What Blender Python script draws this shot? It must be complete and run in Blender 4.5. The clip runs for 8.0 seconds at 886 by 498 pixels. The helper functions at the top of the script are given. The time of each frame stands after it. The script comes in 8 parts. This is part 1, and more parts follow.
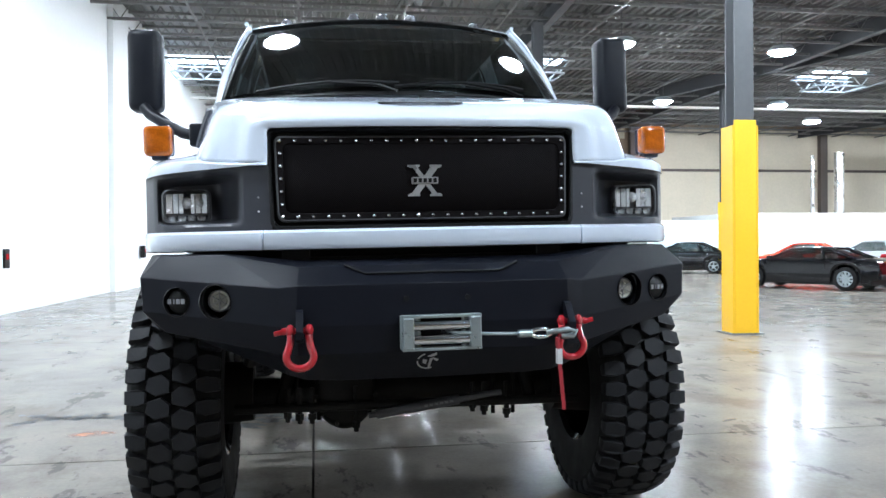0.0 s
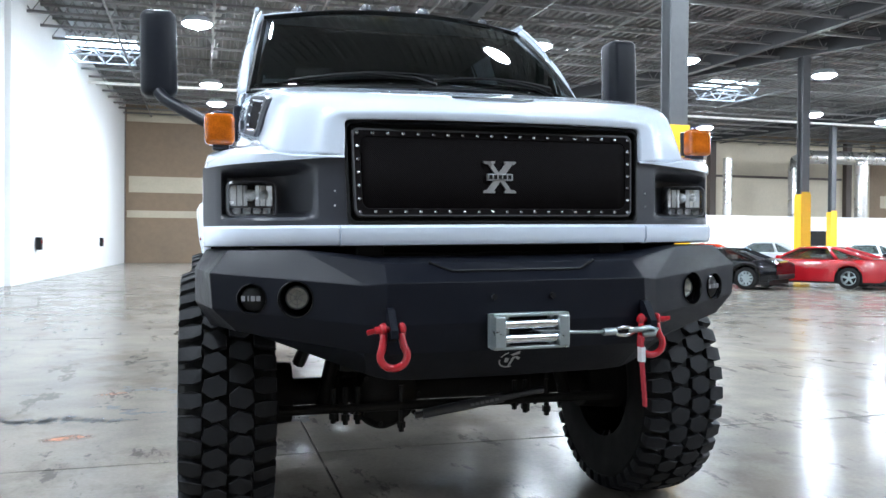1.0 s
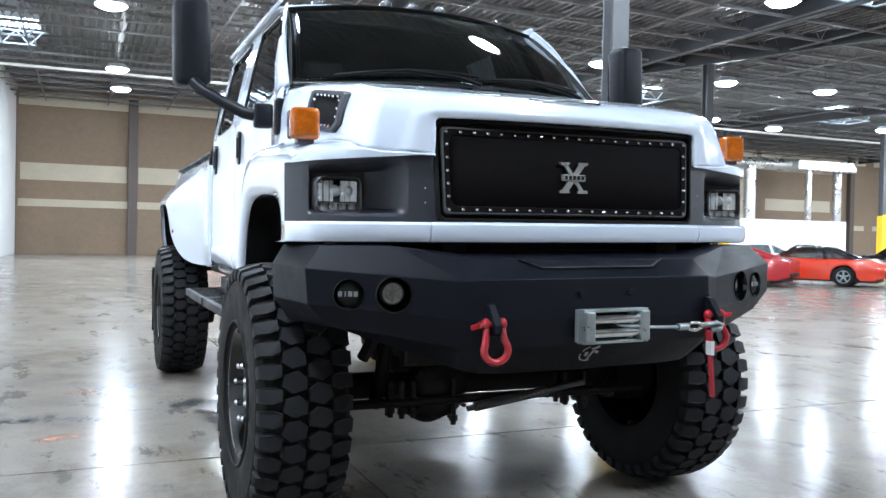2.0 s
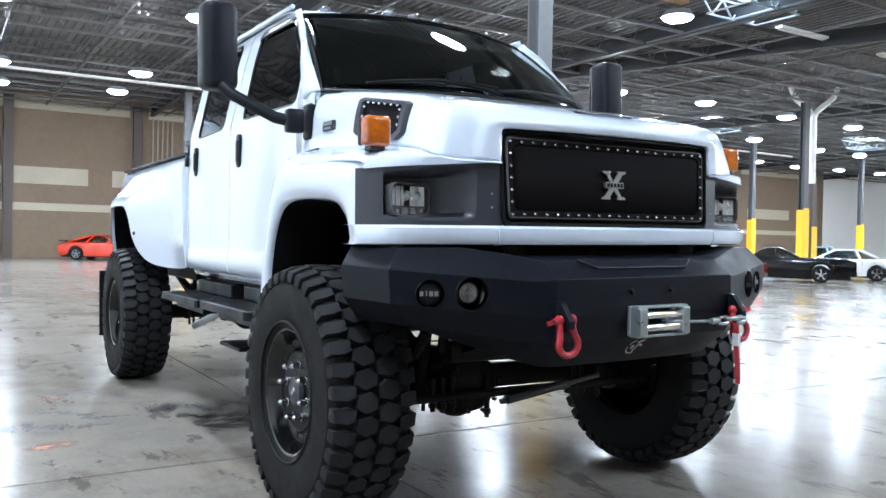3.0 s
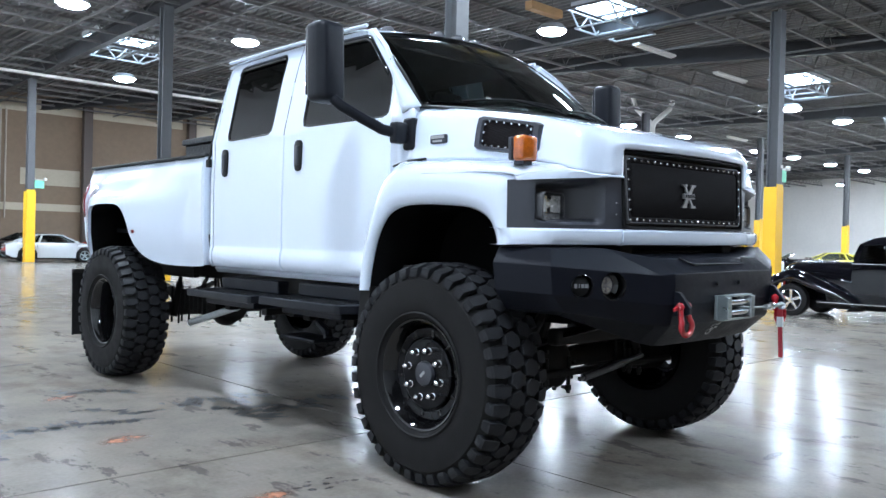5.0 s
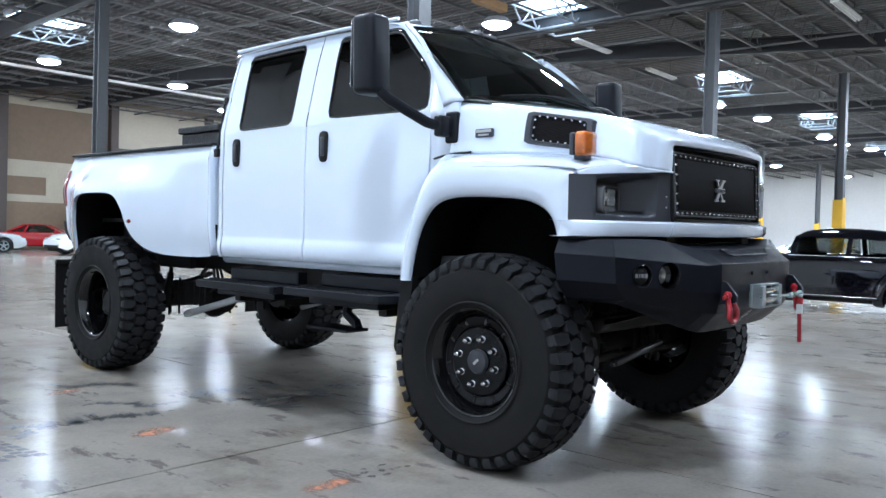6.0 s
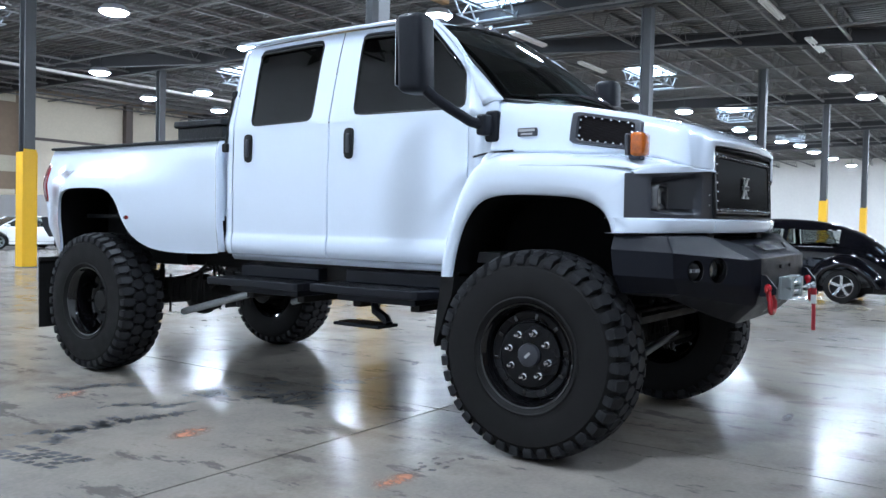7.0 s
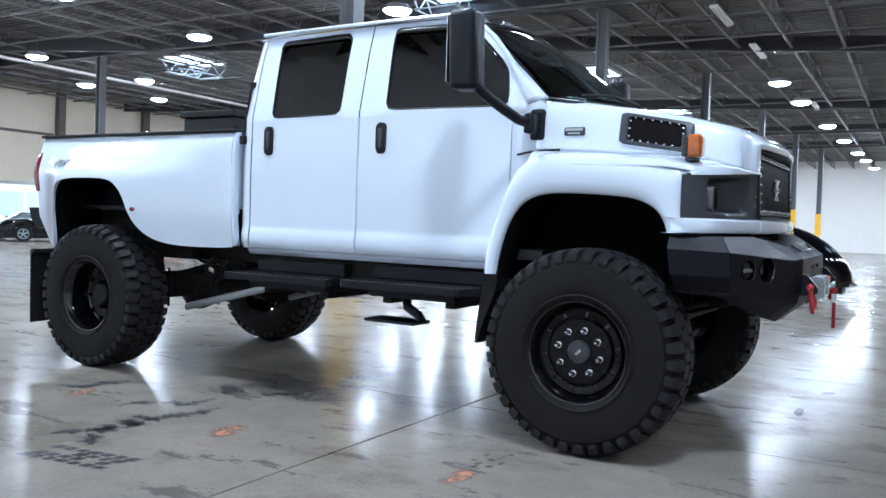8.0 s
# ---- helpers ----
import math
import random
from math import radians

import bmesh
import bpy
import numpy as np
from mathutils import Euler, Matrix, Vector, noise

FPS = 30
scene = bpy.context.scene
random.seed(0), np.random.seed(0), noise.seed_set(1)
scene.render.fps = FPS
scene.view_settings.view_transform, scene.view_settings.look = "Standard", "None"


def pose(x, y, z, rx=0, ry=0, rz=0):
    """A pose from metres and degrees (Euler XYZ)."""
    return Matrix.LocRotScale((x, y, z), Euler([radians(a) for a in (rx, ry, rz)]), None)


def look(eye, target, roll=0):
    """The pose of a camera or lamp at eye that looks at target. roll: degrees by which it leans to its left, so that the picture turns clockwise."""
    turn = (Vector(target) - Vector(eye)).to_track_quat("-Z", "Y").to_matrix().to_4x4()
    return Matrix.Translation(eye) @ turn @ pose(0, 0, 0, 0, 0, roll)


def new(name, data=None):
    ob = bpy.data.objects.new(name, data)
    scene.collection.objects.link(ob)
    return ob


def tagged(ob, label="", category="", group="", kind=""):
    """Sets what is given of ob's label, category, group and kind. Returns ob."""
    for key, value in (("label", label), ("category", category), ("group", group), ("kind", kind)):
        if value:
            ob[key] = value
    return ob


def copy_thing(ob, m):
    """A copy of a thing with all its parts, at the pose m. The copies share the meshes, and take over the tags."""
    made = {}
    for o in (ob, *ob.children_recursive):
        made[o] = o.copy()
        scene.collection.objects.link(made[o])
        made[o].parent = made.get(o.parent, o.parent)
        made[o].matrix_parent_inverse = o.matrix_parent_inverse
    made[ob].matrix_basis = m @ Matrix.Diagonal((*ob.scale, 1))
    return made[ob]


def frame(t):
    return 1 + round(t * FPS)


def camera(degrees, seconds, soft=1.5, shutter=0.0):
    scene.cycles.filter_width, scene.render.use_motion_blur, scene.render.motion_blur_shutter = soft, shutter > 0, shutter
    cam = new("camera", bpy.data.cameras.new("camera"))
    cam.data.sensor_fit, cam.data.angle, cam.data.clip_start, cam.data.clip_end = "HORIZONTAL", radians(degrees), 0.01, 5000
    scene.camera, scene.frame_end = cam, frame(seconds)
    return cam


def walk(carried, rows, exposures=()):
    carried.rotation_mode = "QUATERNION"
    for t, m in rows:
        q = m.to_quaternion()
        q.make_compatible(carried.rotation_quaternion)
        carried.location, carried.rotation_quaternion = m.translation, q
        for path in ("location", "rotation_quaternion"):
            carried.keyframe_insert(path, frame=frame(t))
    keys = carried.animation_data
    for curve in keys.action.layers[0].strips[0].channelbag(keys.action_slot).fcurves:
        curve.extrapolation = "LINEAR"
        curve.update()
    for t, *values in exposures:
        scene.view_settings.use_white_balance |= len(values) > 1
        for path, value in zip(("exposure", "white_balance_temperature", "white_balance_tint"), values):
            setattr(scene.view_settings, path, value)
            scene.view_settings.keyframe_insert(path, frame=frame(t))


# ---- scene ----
cam = camera(56.8, 8.0)
PATH = [
    (0, (-0.48, -4.416, 1.398), (-0.171, -2.44, 1.385), -0.4),
    (0.5, (-0.865, -4.326, 1.387), (-0.422, -2.375, 1.371), -0.2),
    (1, (-1.232, -4.202, 1.402), (-0.668, -2.284, 1.38), 0.4),
    (1.5, (-1.663, -4.1, 1.405), (-0.971, -2.224, 1.385), 0.8),
    (1.7, (-1.791, -4.067, 1.406), (-1.057, -2.207, 1.379), 1.0),
    (2.8, (-2.645, -3.861, 1.389), (-1.642, -2.131, 1.367), 1.2),
    (3, (-2.799, -3.832, 1.39), (-1.745, -2.133, 1.369), 1.2),
    (3.5, (-3.197, -3.722, 1.385), (-2.021, -2.104, 1.376), 1.0),
    (4, (-3.59, -3.664, 1.391), (-2.365, -2.083, 1.383), 1.4),
    (4.5, (-3.977, -3.542, 1.378), (-2.676, -2.023, 1.368), 1.4),
    (5.8, (-4.887, -3.051, 1.359), (-3.403, -1.711, 1.327), 1.6),
    (6, (-4.98, -2.929, 1.354), (-3.468, -1.62, 1.319), 1.6),
    (6.5, (-5.235, -2.656, 1.365), (-3.659, -1.426, 1.318), 1.4),
    (7, (-5.539, -2.362, 1.38), (-3.903, -1.213, 1.325), 1.3),
    (7.5, (-5.74, -2.042, 1.375), (-4.054, -0.969, 1.315), 1.6),
    (8, (-5.928, -1.757, 1.367), (-4.203, -0.747, 1.306), 2.1),
]
walk(cam, [(t, look(eye, target, roll)) for t, eye, target, roll in PATH],
     [(0.0, 0.07, 6100, 11), (3.5, -0.03, 5950, 12), (8.0, -0.47, 5720, 12)])

# ---- light ----
world = bpy.data.worlds.new("world")
scene.world = world
world.use_nodes = True
_sky = world.node_tree.nodes.new("ShaderNodeTexSky")
_sky.sky_type, _sky.sun_disc = "NISHITA", False
_sky.sun_elevation, _sky.sun_rotation = radians(48), radians(140)
_bg = world.node_tree.nodes["Background"]
_bg.inputs["Strength"].default_value = 0.15
world.node_tree.links.new(_sky.outputs["Color"], _bg.inputs["Color"])
scene.view_settings.exposure = 0.0
LAMP_GLOW = 370.0          # emission of the high-bay lenses


# ---- materials ----
def nodes_of(name):
    m = bpy.data.materials.new(name)
    m.use_nodes = True
    nt = m.node_tree
    return m, nt, nt.nodes["Principled BSDF"]


def place(nt, scale=1.0, how="Position"):
    """Texture coordinates in metres."""
    if how == "Position":
        src = nt.nodes.new("ShaderNodeNewGeometry").outputs["Position"]
    else:
        src = nt.nodes.new("ShaderNodeTexCoord").outputs["Object"]
    mp = nt.nodes.new("ShaderNodeMapping")
    mp.inputs["Scale"].default_value = (scale, scale, scale) if not isinstance(scale, tuple) else scale
    nt.links.new(src, mp.inputs["Vector"])
    return mp.outputs["Vector"]


def noise_of(nt, vec, scale, detail=4.0, rough=0.55):
    n = nt.nodes.new("ShaderNodeTexNoise")
    n.inputs["Scale"].default_value, n.inputs["Detail"].default_value, n.inputs["Roughness"].default_value = scale, detail, rough
    nt.links.new(vec, n.inputs["Vector"])
    return n.outputs["Fac"]


def ramp(nt, fac, stops):
    r = nt.nodes.new("ShaderNodeValToRGB")
    while len(r.color_ramp.elements) < len(stops):
        r.color_ramp.elements.new(0.5)
    for e, (p, c) in zip(r.color_ramp.elements, stops):
        e.position = p
        e.color = (*c, 1) if isinstance(c, tuple) else (c, c, c, 1)
    nt.links.new(fac, r.inputs["Fac"])
    return r.outputs["Color"]


def mixed(nt, fac, a, b, blend="MIX"):
    m = nt.nodes.new("ShaderNodeMix")
    m.data_type, m.blend_type = "RGBA", blend
    for sock, val in ((m.inputs[0], fac), (m.inputs[6], a), (m.inputs[7], b)):
        if isinstance(val, (int, float)):
            sock.default_value = val
        elif isinstance(val, tuple):
            sock.default_value = (*val, 1)
        else:
            nt.links.new(val, sock)
    return m.outputs[2]


def bump(nt, bsdf, height, strength, distance):
    b = nt.nodes.new("ShaderNodeBump")
    b.inputs["Strength"].default_value, b.inputs["Distance"].default_value = strength, distance
    nt.links.new(height, b.inputs["Height"])
    nt.links.new(b.outputs["Normal"], bsdf.inputs["Normal"])


def plain(name, color, rough=0.5, metal=0.0, vary=0.12, scale=3.0, grain=0.0, grain_scale=120.0, coat=0.0, how="Object", rough_vary=0.1, spec=0.5):
    """A surface with large and fine variation of colour and gloss."""
    m, nt, b = nodes_of(name)
    v = place(nt, 1.0, how)
    big, fine = noise_of(nt, v, scale, 5), noise_of(nt, v, scale * 14, 3)
    lo = tuple(max(0.0, c * (1 - vary)) for c in color)
    hi = tuple(min(1.0, c * (1 + vary)) for c in color)
    col = ramp(nt, big, [(0.3, lo), (0.7, hi)])
    col = mixed(nt, 0.35, col, ramp(nt, fine, [(0.35, lo), (0.65, hi)]))
    nt.links.new(col, b.inputs["Base Color"])
    r = ramp(nt, big, [(0.3, max(0.02, rough - rough_vary)), (0.7, min(1.0, rough + rough_vary))])
    nt.links.new(r, b.inputs["Roughness"])
    b.inputs["Metallic"].default_value = metal
    b.inputs["Specular IOR Level"].default_value = spec
    b.inputs["Coat Weight"].default_value = coat
    b.inputs["Coat Roughness"].default_value = 0.04
    if grain:
        bump(nt, b, noise_of(nt, v, grain_scale, 2), grain, 0.002)
    return m


def glowing(name, color, strength):
    m, nt, b = nodes_of(name)
    b.inputs["Base Color"].default_value = (*color, 1)
    b.inputs["Emission Color"].default_value = (*color, 1)
    b.inputs["Emission Strength"].default_value = strength
    return m


def glassy(name, color, rough=0.02, ior=1.45):
    m, nt, b = nodes_of(name)
    b.inputs["Base Color"].default_value = (*color, 1)
    b.inputs["Roughness"].default_value = rough
    b.inputs["IOR"].default_value = ior
    b.inputs["Transmission Weight"].default_value = 1.0
    return m


def floor_material():
    m, nt, b = nodes_of("polished_concrete")
    v = place(nt)
    cloud, mid, fine = noise_of(nt, v, 0.35, 6, 0.6), noise_of(nt, v, 1.7, 6, 0.65), noise_of(nt, v, 38, 4)
    col = ramp(nt, cloud, [(0.3, (0.124, 0.123, 0.117)), (0.5, (0.192, 0.188, 0.177)), (0.72, (0.266, 0.253, 0.229))])
    col = mixed(nt, 0.45, col, ramp(nt, mid, [(0.32, (0.098, 0.101, 0.099)), (0.5, (0.192, 0.188, 0.178)), (0.72, (0.282, 0.262, 0.232))]))
    col = mixed(nt, 0.25, col, ramp(nt, fine, [(0.3, (0.13, 0.134, 0.131)), (0.7, (0.25, 0.248, 0.238))]))
    # worn sealer in patches with ragged edges
    worn = noise_of(nt, place(nt, (1.0, 0.8, 1.0)), 0.75, 9, 0.68)
    patch = ramp(nt, worn, [(0.52, 0.0), (0.61, 1.0)])
    col = mixed(nt, patch, col, mixed(nt, 1.0, col, (0.76, 0.74, 0.71), "MULTIPLY"))
    # dark drips and scuffs
    stain = noise_of(nt, place(nt, (1.5, 0.55, 1.0)), 2.2, 8, 0.72)
    smask = ramp(nt, stain, [(0.57, 0.0), (0.61, 0.7)])
    col = mixed(nt, 1.0, col, (1.09, 1.0, 0.92), "MULTIPLY")
    col = mixed(nt, smask, col, (0.075, 0.071, 0.065))
    nt.links.new(col, b.inputs["Base Color"])
    gloss = noise_of(nt, place(nt, 1.0), 0.9, 6, 0.65)
    rg = ramp(nt, gloss, [(0.32, 0.14), (0.5, 0.18), (0.68, 0.24)])
    nt.links.new(mixed(nt, patch, rg, mixed(nt, 0.35, rg, (0.27, 0.27, 0.27))), b.inputs["Roughness"])
    b.inputs["IOR"].default_value = 1.5
    b.inputs["Specular IOR Level"].default_value = 0.025
    # faint trowel waves in the sealed surface
    bump(nt, b, noise_of(nt, place(nt, (1.0, 1.0, 1.0)), 5.5, 3, 0.5), 0.16, 0.004)
    return m


def deck_material():
    m, nt, b = nodes_of("galvanised_deck")
    v = place(nt)
    n, n2 = noise_of(nt, v, 0.6, 5), noise_of(nt, v, 9, 3)
    nt.links.new(mixed(nt, 0.4, ramp(nt, n, [(0.3, (0.102, 0.101, 0.10)), (0.7, (0.21, 0.207, 0.20))]), ramp(nt, n2, [(0.35, 0.10), (0.65, 0.226)])), b.inputs["Base Color"])
    b.inputs["Metallic"].default_value = 0.35
    nt.links.new(ramp(nt, n2, [(0.3, 0.28), (0.7, 0.5)]), b.inputs["Roughness"])
    return m


def diamond_material():
    """Black tread plate."""
    m, nt, b = nodes_of("tread_plate")
    v = place(nt, (38, 38, 38), "Object")
    ch = nt.nodes.new("ShaderNodeTexVoronoi")
    nt.links.new(v, ch.inputs["Vector"])
    ch.inputs["Scale"].default_value = 1.0
    b.inputs["Base Color"].default_value = (0.008, 0.008, 0.009, 1)
    b.inputs["Roughness"].default_value = 0.34
    b.inputs["Specular IOR Level"].default_value = 0.3
    bump(nt, b, ch.outputs["Distance"], 0.6, 0.004)
    return m


def mesh_material():
    """Fine woven black wire behind the grille frame."""
    m, nt, b = nodes_of("wire_mesh")
    v = place(nt, 1.0, "Object")
    hs = []
    for ang in (45, -45):
        mp = nt.nodes.new("ShaderNodeMapping")
        mp.inputs["Rotation"].default_value = (0, radians(ang), 0)
        nt.links.new(v, mp.inputs["Vector"])
        w = nt.nodes.new("ShaderNodeTexWave")
        w.inputs["Scale"].default_value = 55.0
        nt.links.new(mp.outputs["Vector"], w.inputs["Vector"])
        hs.append(w.outputs["Fac"])
    mx = mixed(nt, 0.5, hs[0], hs[1])
    nt.links.new(ramp(nt, mx, [(0.35, (0.0045, 0.0036, 0.0038)), (0.8, (0.012, 0.0098, 0.0102))]), b.inputs["Base Color"])
    b.inputs["Roughness"].default_value = 0.7
    b.inputs["Specular IOR Level"].default_value = 0.06
    bump(nt, b, mx, 0.5, 0.003)
    return m


def mark_material(name, color, rough, spot, cover=0.9):
    """Thin paint or dirt, broken up by noise; a spot also fades towards its rim."""
    m, nt, b = nodes_of(name)
    v = place(nt)
    n1, n2 = noise_of(nt, v, 26, 6, 0.7), noise_of(nt, v, 7, 4, 0.6)
    nt.links.new(mixed(nt, n1, tuple(c * 0.75 for c in color), tuple(min(1.0, c * 1.3) for c in color)), b.inputs["Base Color"])
    b.inputs["Roughness"].default_value = rough
    b.inputs["Specular IOR Level"].default_value = 0.1
    fac = mixed(nt, 0.45, n1, n2)
    if spot:
        g = nt.nodes.new("ShaderNodeTexCoord").outputs["Generated"]
        flat = nt.nodes.new("ShaderNodeMapping")
        flat.inputs["Scale"].default_value = (1, 1, 0)
        nt.links.new(g, flat.inputs["Vector"])
        d = nt.nodes.new("ShaderNodeVectorMath")
        d.operation = "DISTANCE"
        d.inputs[1].default_value = (0.5, 0.5, 0.0)
        nt.links.new(flat.outputs["Vector"], d.inputs[0])
        rim = ramp(nt, d.outputs["Value"], [(0.22, 1.0), (0.5, 0.0)])
        alpha = mixed(nt, 1.0, ramp(nt, fac, [(0.43, 0.08), (0.56, cover)]), rim, "MULTIPLY")
    else:
        alpha = ramp(nt, fac, [(0.37, 0.0), (0.47, cover)])
    nt.links.new(alpha, b.inputs["Alpha"])
    return m


M = dict(
    floor=floor_material(), deck=deck_material(), mesh=mesh_material(), treadplate=diamond_material(),
    joint=plain("joint_filler", (0.030, 0.024, 0.018), 0.8, how="Position"),
    wall_white=plain("white_wall_paint", (0.80, 0.81, 0.81), 0.55, vary=0.04, scale=0.7, how="Position", grain=0.15, grain_scale=60),
    wall_brown=plain("brown_insulation_board", (0.208, 0.148, 0.098), 0.75, vary=0.13, scale=0.35, how="Position", grain=0.2, grain_scale=30),
    wall_cream=plain("cream_wall_panel", (0.56, 0.49, 0.38), 0.6, vary=0.08, scale=0.5, how="Position"),
    # darker than the panel cream: the shadow on these strips is in the colour
    strip_cream=plain("shaded_cream_strip", (0.45, 0.395, 0.295), 0.6, vary=0.1, scale=0.8, how="Position"),
    wall_grey=plain("pale_grey_wall_panel", (0.86, 0.84, 0.80), 0.6, vary=0.05, scale=0.3, how="Position"),
    pilaster=plain("dark_brown_steel_paint", (0.085, 0.065, 0.055), 0.6, vary=0.15, how="Position"),
    steel=plain("grey_steel_paint", (0.082, 0.085, 0.090), 0.5, vary=0.12, scale=0.8, how="Position"),
    girder=plain("dark_girder_paint", (0.034, 0.034, 0.037), 0.6, vary=0.15, scale=0.8, how="Position"),
    steel_light=plain("pale_galvanised_bar", (0.46, 0.48, 0.50), 0.45, 0.3, how="Position"),
    joist=plain("primed_joist_steel", (0.15, 0.145, 0.14), 0.5, 0.1, vary=0.2, how="Position"),
    yellow=plain("yellow_guard_paint", (0.83, 0.47, 0.015), 0.42, vary=0.07, scale=2.0, how="Position"),
    green=plain("green_sign_plastic", (0.22, 0.72, 0.46), 0.4),
    duct=plain("shiny_duct_foil", (0.50, 0.49, 0.47), 0.3, 0.85, vary=0.1, scale=1.5, grain=0.5, grain_scale=9),
    lamp=glowing("lamp_lens", (0.86, 0.945, 1.0), LAMP_GLOW),
    white_pipe=plain("white_pipe_paint", (0.80, 0.78, 0.74), 0.4, how="Position"),
    conduit=plain("dusty_conduit_paint", (0.36, 0.31, 0.25), 0.5, how="Position"),
    wood=plain("raw_plank", (0.42, 0.25, 0.11), 0.6, vary=0.2),
    paint=plain("white_car_paint", (0.735, 0.81, 0.925), 0.20, vary=0.012, coat=1.0, rough_vary=0.03),
    bumper=plain("textured_black_coating", (0.0062, 0.0071, 0.0112), 0.40, vary=0.12, scale=6, grain=0.3, grain_scale=420, spec=0.15),
    plastic=plain("dark_grey_plastic", (0.036, 0.038, 0.046), 0.38, vary=0.08, grain=0.15, grain_scale=300, spec=0.45),
    black=plain("satin_black_paint", (0.006, 0.006, 0.0064), 0.45, vary=0.2, spec=0.25),
    gloss_black=plain("gloss_black_paint", (0.0035, 0.0035, 0.004), 0.09, vary=0.1, rough_vary=0.02, coat=0.3, spec=0.4),
    rim_black=plain("black_rim_enamel", (0.0045, 0.0045, 0.0055), 0.28, vary=0.15, rough_vary=0.06, spec=0.18),
    mirror_black=plain("moulded_black_plastic", (0.0105, 0.0115, 0.0155), 0.42, vary=0.1, grain=0.2, grain_scale=300, spec=0.18),
    chassis=plain("dusty_black_chassis", (0.013, 0.012, 0.011), 0.6, vary=0.35, scale=8, spec=0.2),
    liner=plain("matt_black_liner", (0.0026, 0.0025, 0.0026), 0.85, vary=0.3, scale=6, spec=0.06),
    rubber=plain("tyre_rubber", (0.0105, 0.0100, 0.0100), 0.7, vary=0.22, scale=9, grain=0.25, grain_scale=160, spec=0.2),
    # lighter than the carcass rubber, so the grooves between blocks read darker
    tread=plain("pale_tread_rubber", (0.0155, 0.016, 0.018), 0.62, vary=0.25, scale=9, grain=0.25, grain_scale=160, spec=0.25),
    daylight=glowing("skylight_diffuser", (0.62, 0.83, 1.0), 15.0),
    smoked=plain("smoked_lens", (0.10, 0.10, 0.11), 0.12, coat=0.8),
    chrome=plain("chrome", (0.72, 0.73, 0.75), 0.10, 1.0, vary=0.05),
    zinc=plain("zinc_plated_steel", (0.37, 0.42, 0.43), 0.34, 0.75, vary=0.12, scale=9),
    grey_alu=plain("brushed_metal_badge", (0.44, 0.44, 0.44), 0.35, 0.5),
    red=plain("red_shackle_paint", (0.36, 0.008, 0.016), 0.24, vary=0.1, coat=0.6),
    strap=plain("red_webbing", (0.34, 0.02, 0.03), 0.8),
    amber=plain("amber_lens", (0.46, 0.105, 0.004), 0.14, vary=0.5, scale=14, coat=0.7, grain=0.7, grain_scale=60),
    red_lens=plain("red_lens", (0.17, 0.006, 0.008), 0.15, coat=0.7),
    reflector=plain("lamp_reflector", (0.55, 0.56, 0.57), 0.2, 0.45, grain=0.8, grain_scale=40),
    mirror_chrome=plain("bright_reflector_chrome", (0.80, 0.81, 0.82), 0.22, 0.45, vary=0.1, scale=40, rough_vary=0.08),
    led=plain("frosted_spot_lens", (0.62, 0.60, 0.54), 0.35, 0.2, vary=0.15, scale=60, grain=0.8, grain_scale=120),
    lens=glassy("clear_lens", (0.96, 0.97, 0.97)),
    windscreen=glassy("tinted_windscreen", (0.40, 0.47, 0.45)),
    tint=glassy("dark_tinted_glass", (0.012, 0.011, 0.011)),
    interior=plain("dark_cabin_trim", (0.03, 0.03, 0.032), 0.7),
    seat=plain("grey_seat_cloth", (0.10, 0.10, 0.105), 0.85),
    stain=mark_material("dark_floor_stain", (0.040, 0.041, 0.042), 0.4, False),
    drip=mark_material("dark_floor_drip", (0.036, 0.036, 0.036), 0.4, True, 1.0),
    orange=mark_material("orange_marking_paint", (0.42, 0.18, 0.10), 0.5, True, 0.95),
    white_mark=plain("white_lettering_paint", (0.62, 0.62, 0.62), 0.5),
    grey_mark=plain("grey_lettering_paint", (0.18, 0.18, 0.19), 0.5),
    lamp_grey=plain("grey_lamp_bezel", (0.085, 0.085, 0.09), 0.35, 0.2),
    tag_blue=plain("pale_sticker", (0.55, 0.72, 0.80), 0.4),
)


# ---- mesh helpers ----
def mesh_of(name, verts, faces, mat, smooth=False):
    me = bpy.data.meshes.new(name)
    me.from_pydata([tuple(map(float, v)) for v in verts], [], faces)
    if mat:
        me.materials.append(mat)
    if smooth:
        me.polygons.foreach_set("use_smooth", [True] * len(me.polygons))
    me.update()
    return me


def part(name, bm, material, parent, label="", smooth=False, m=None, auto=None):
    """Links a bmesh as one mesh object under a thing or under a part."""
    me = bpy.data.meshes.new(name)
    bmesh.ops.recalc_face_normals(bm, faces=bm.faces)
    bm.to_mesh(me)
    bm.free()
    me.materials.append(material)
    me.validate()
    me.update()
    if smooth:
        me.polygons.foreach_set("use_smooth", [True] * len(me.polygons))
        if auto:
            me.set_sharp_from_angle(angle=radians(auto))
    ob = new(name, me)
    ob.parent = parent
    if m is not None:
        ob.matrix_local = m
    if label:
        tagged(ob, label)
    return ob


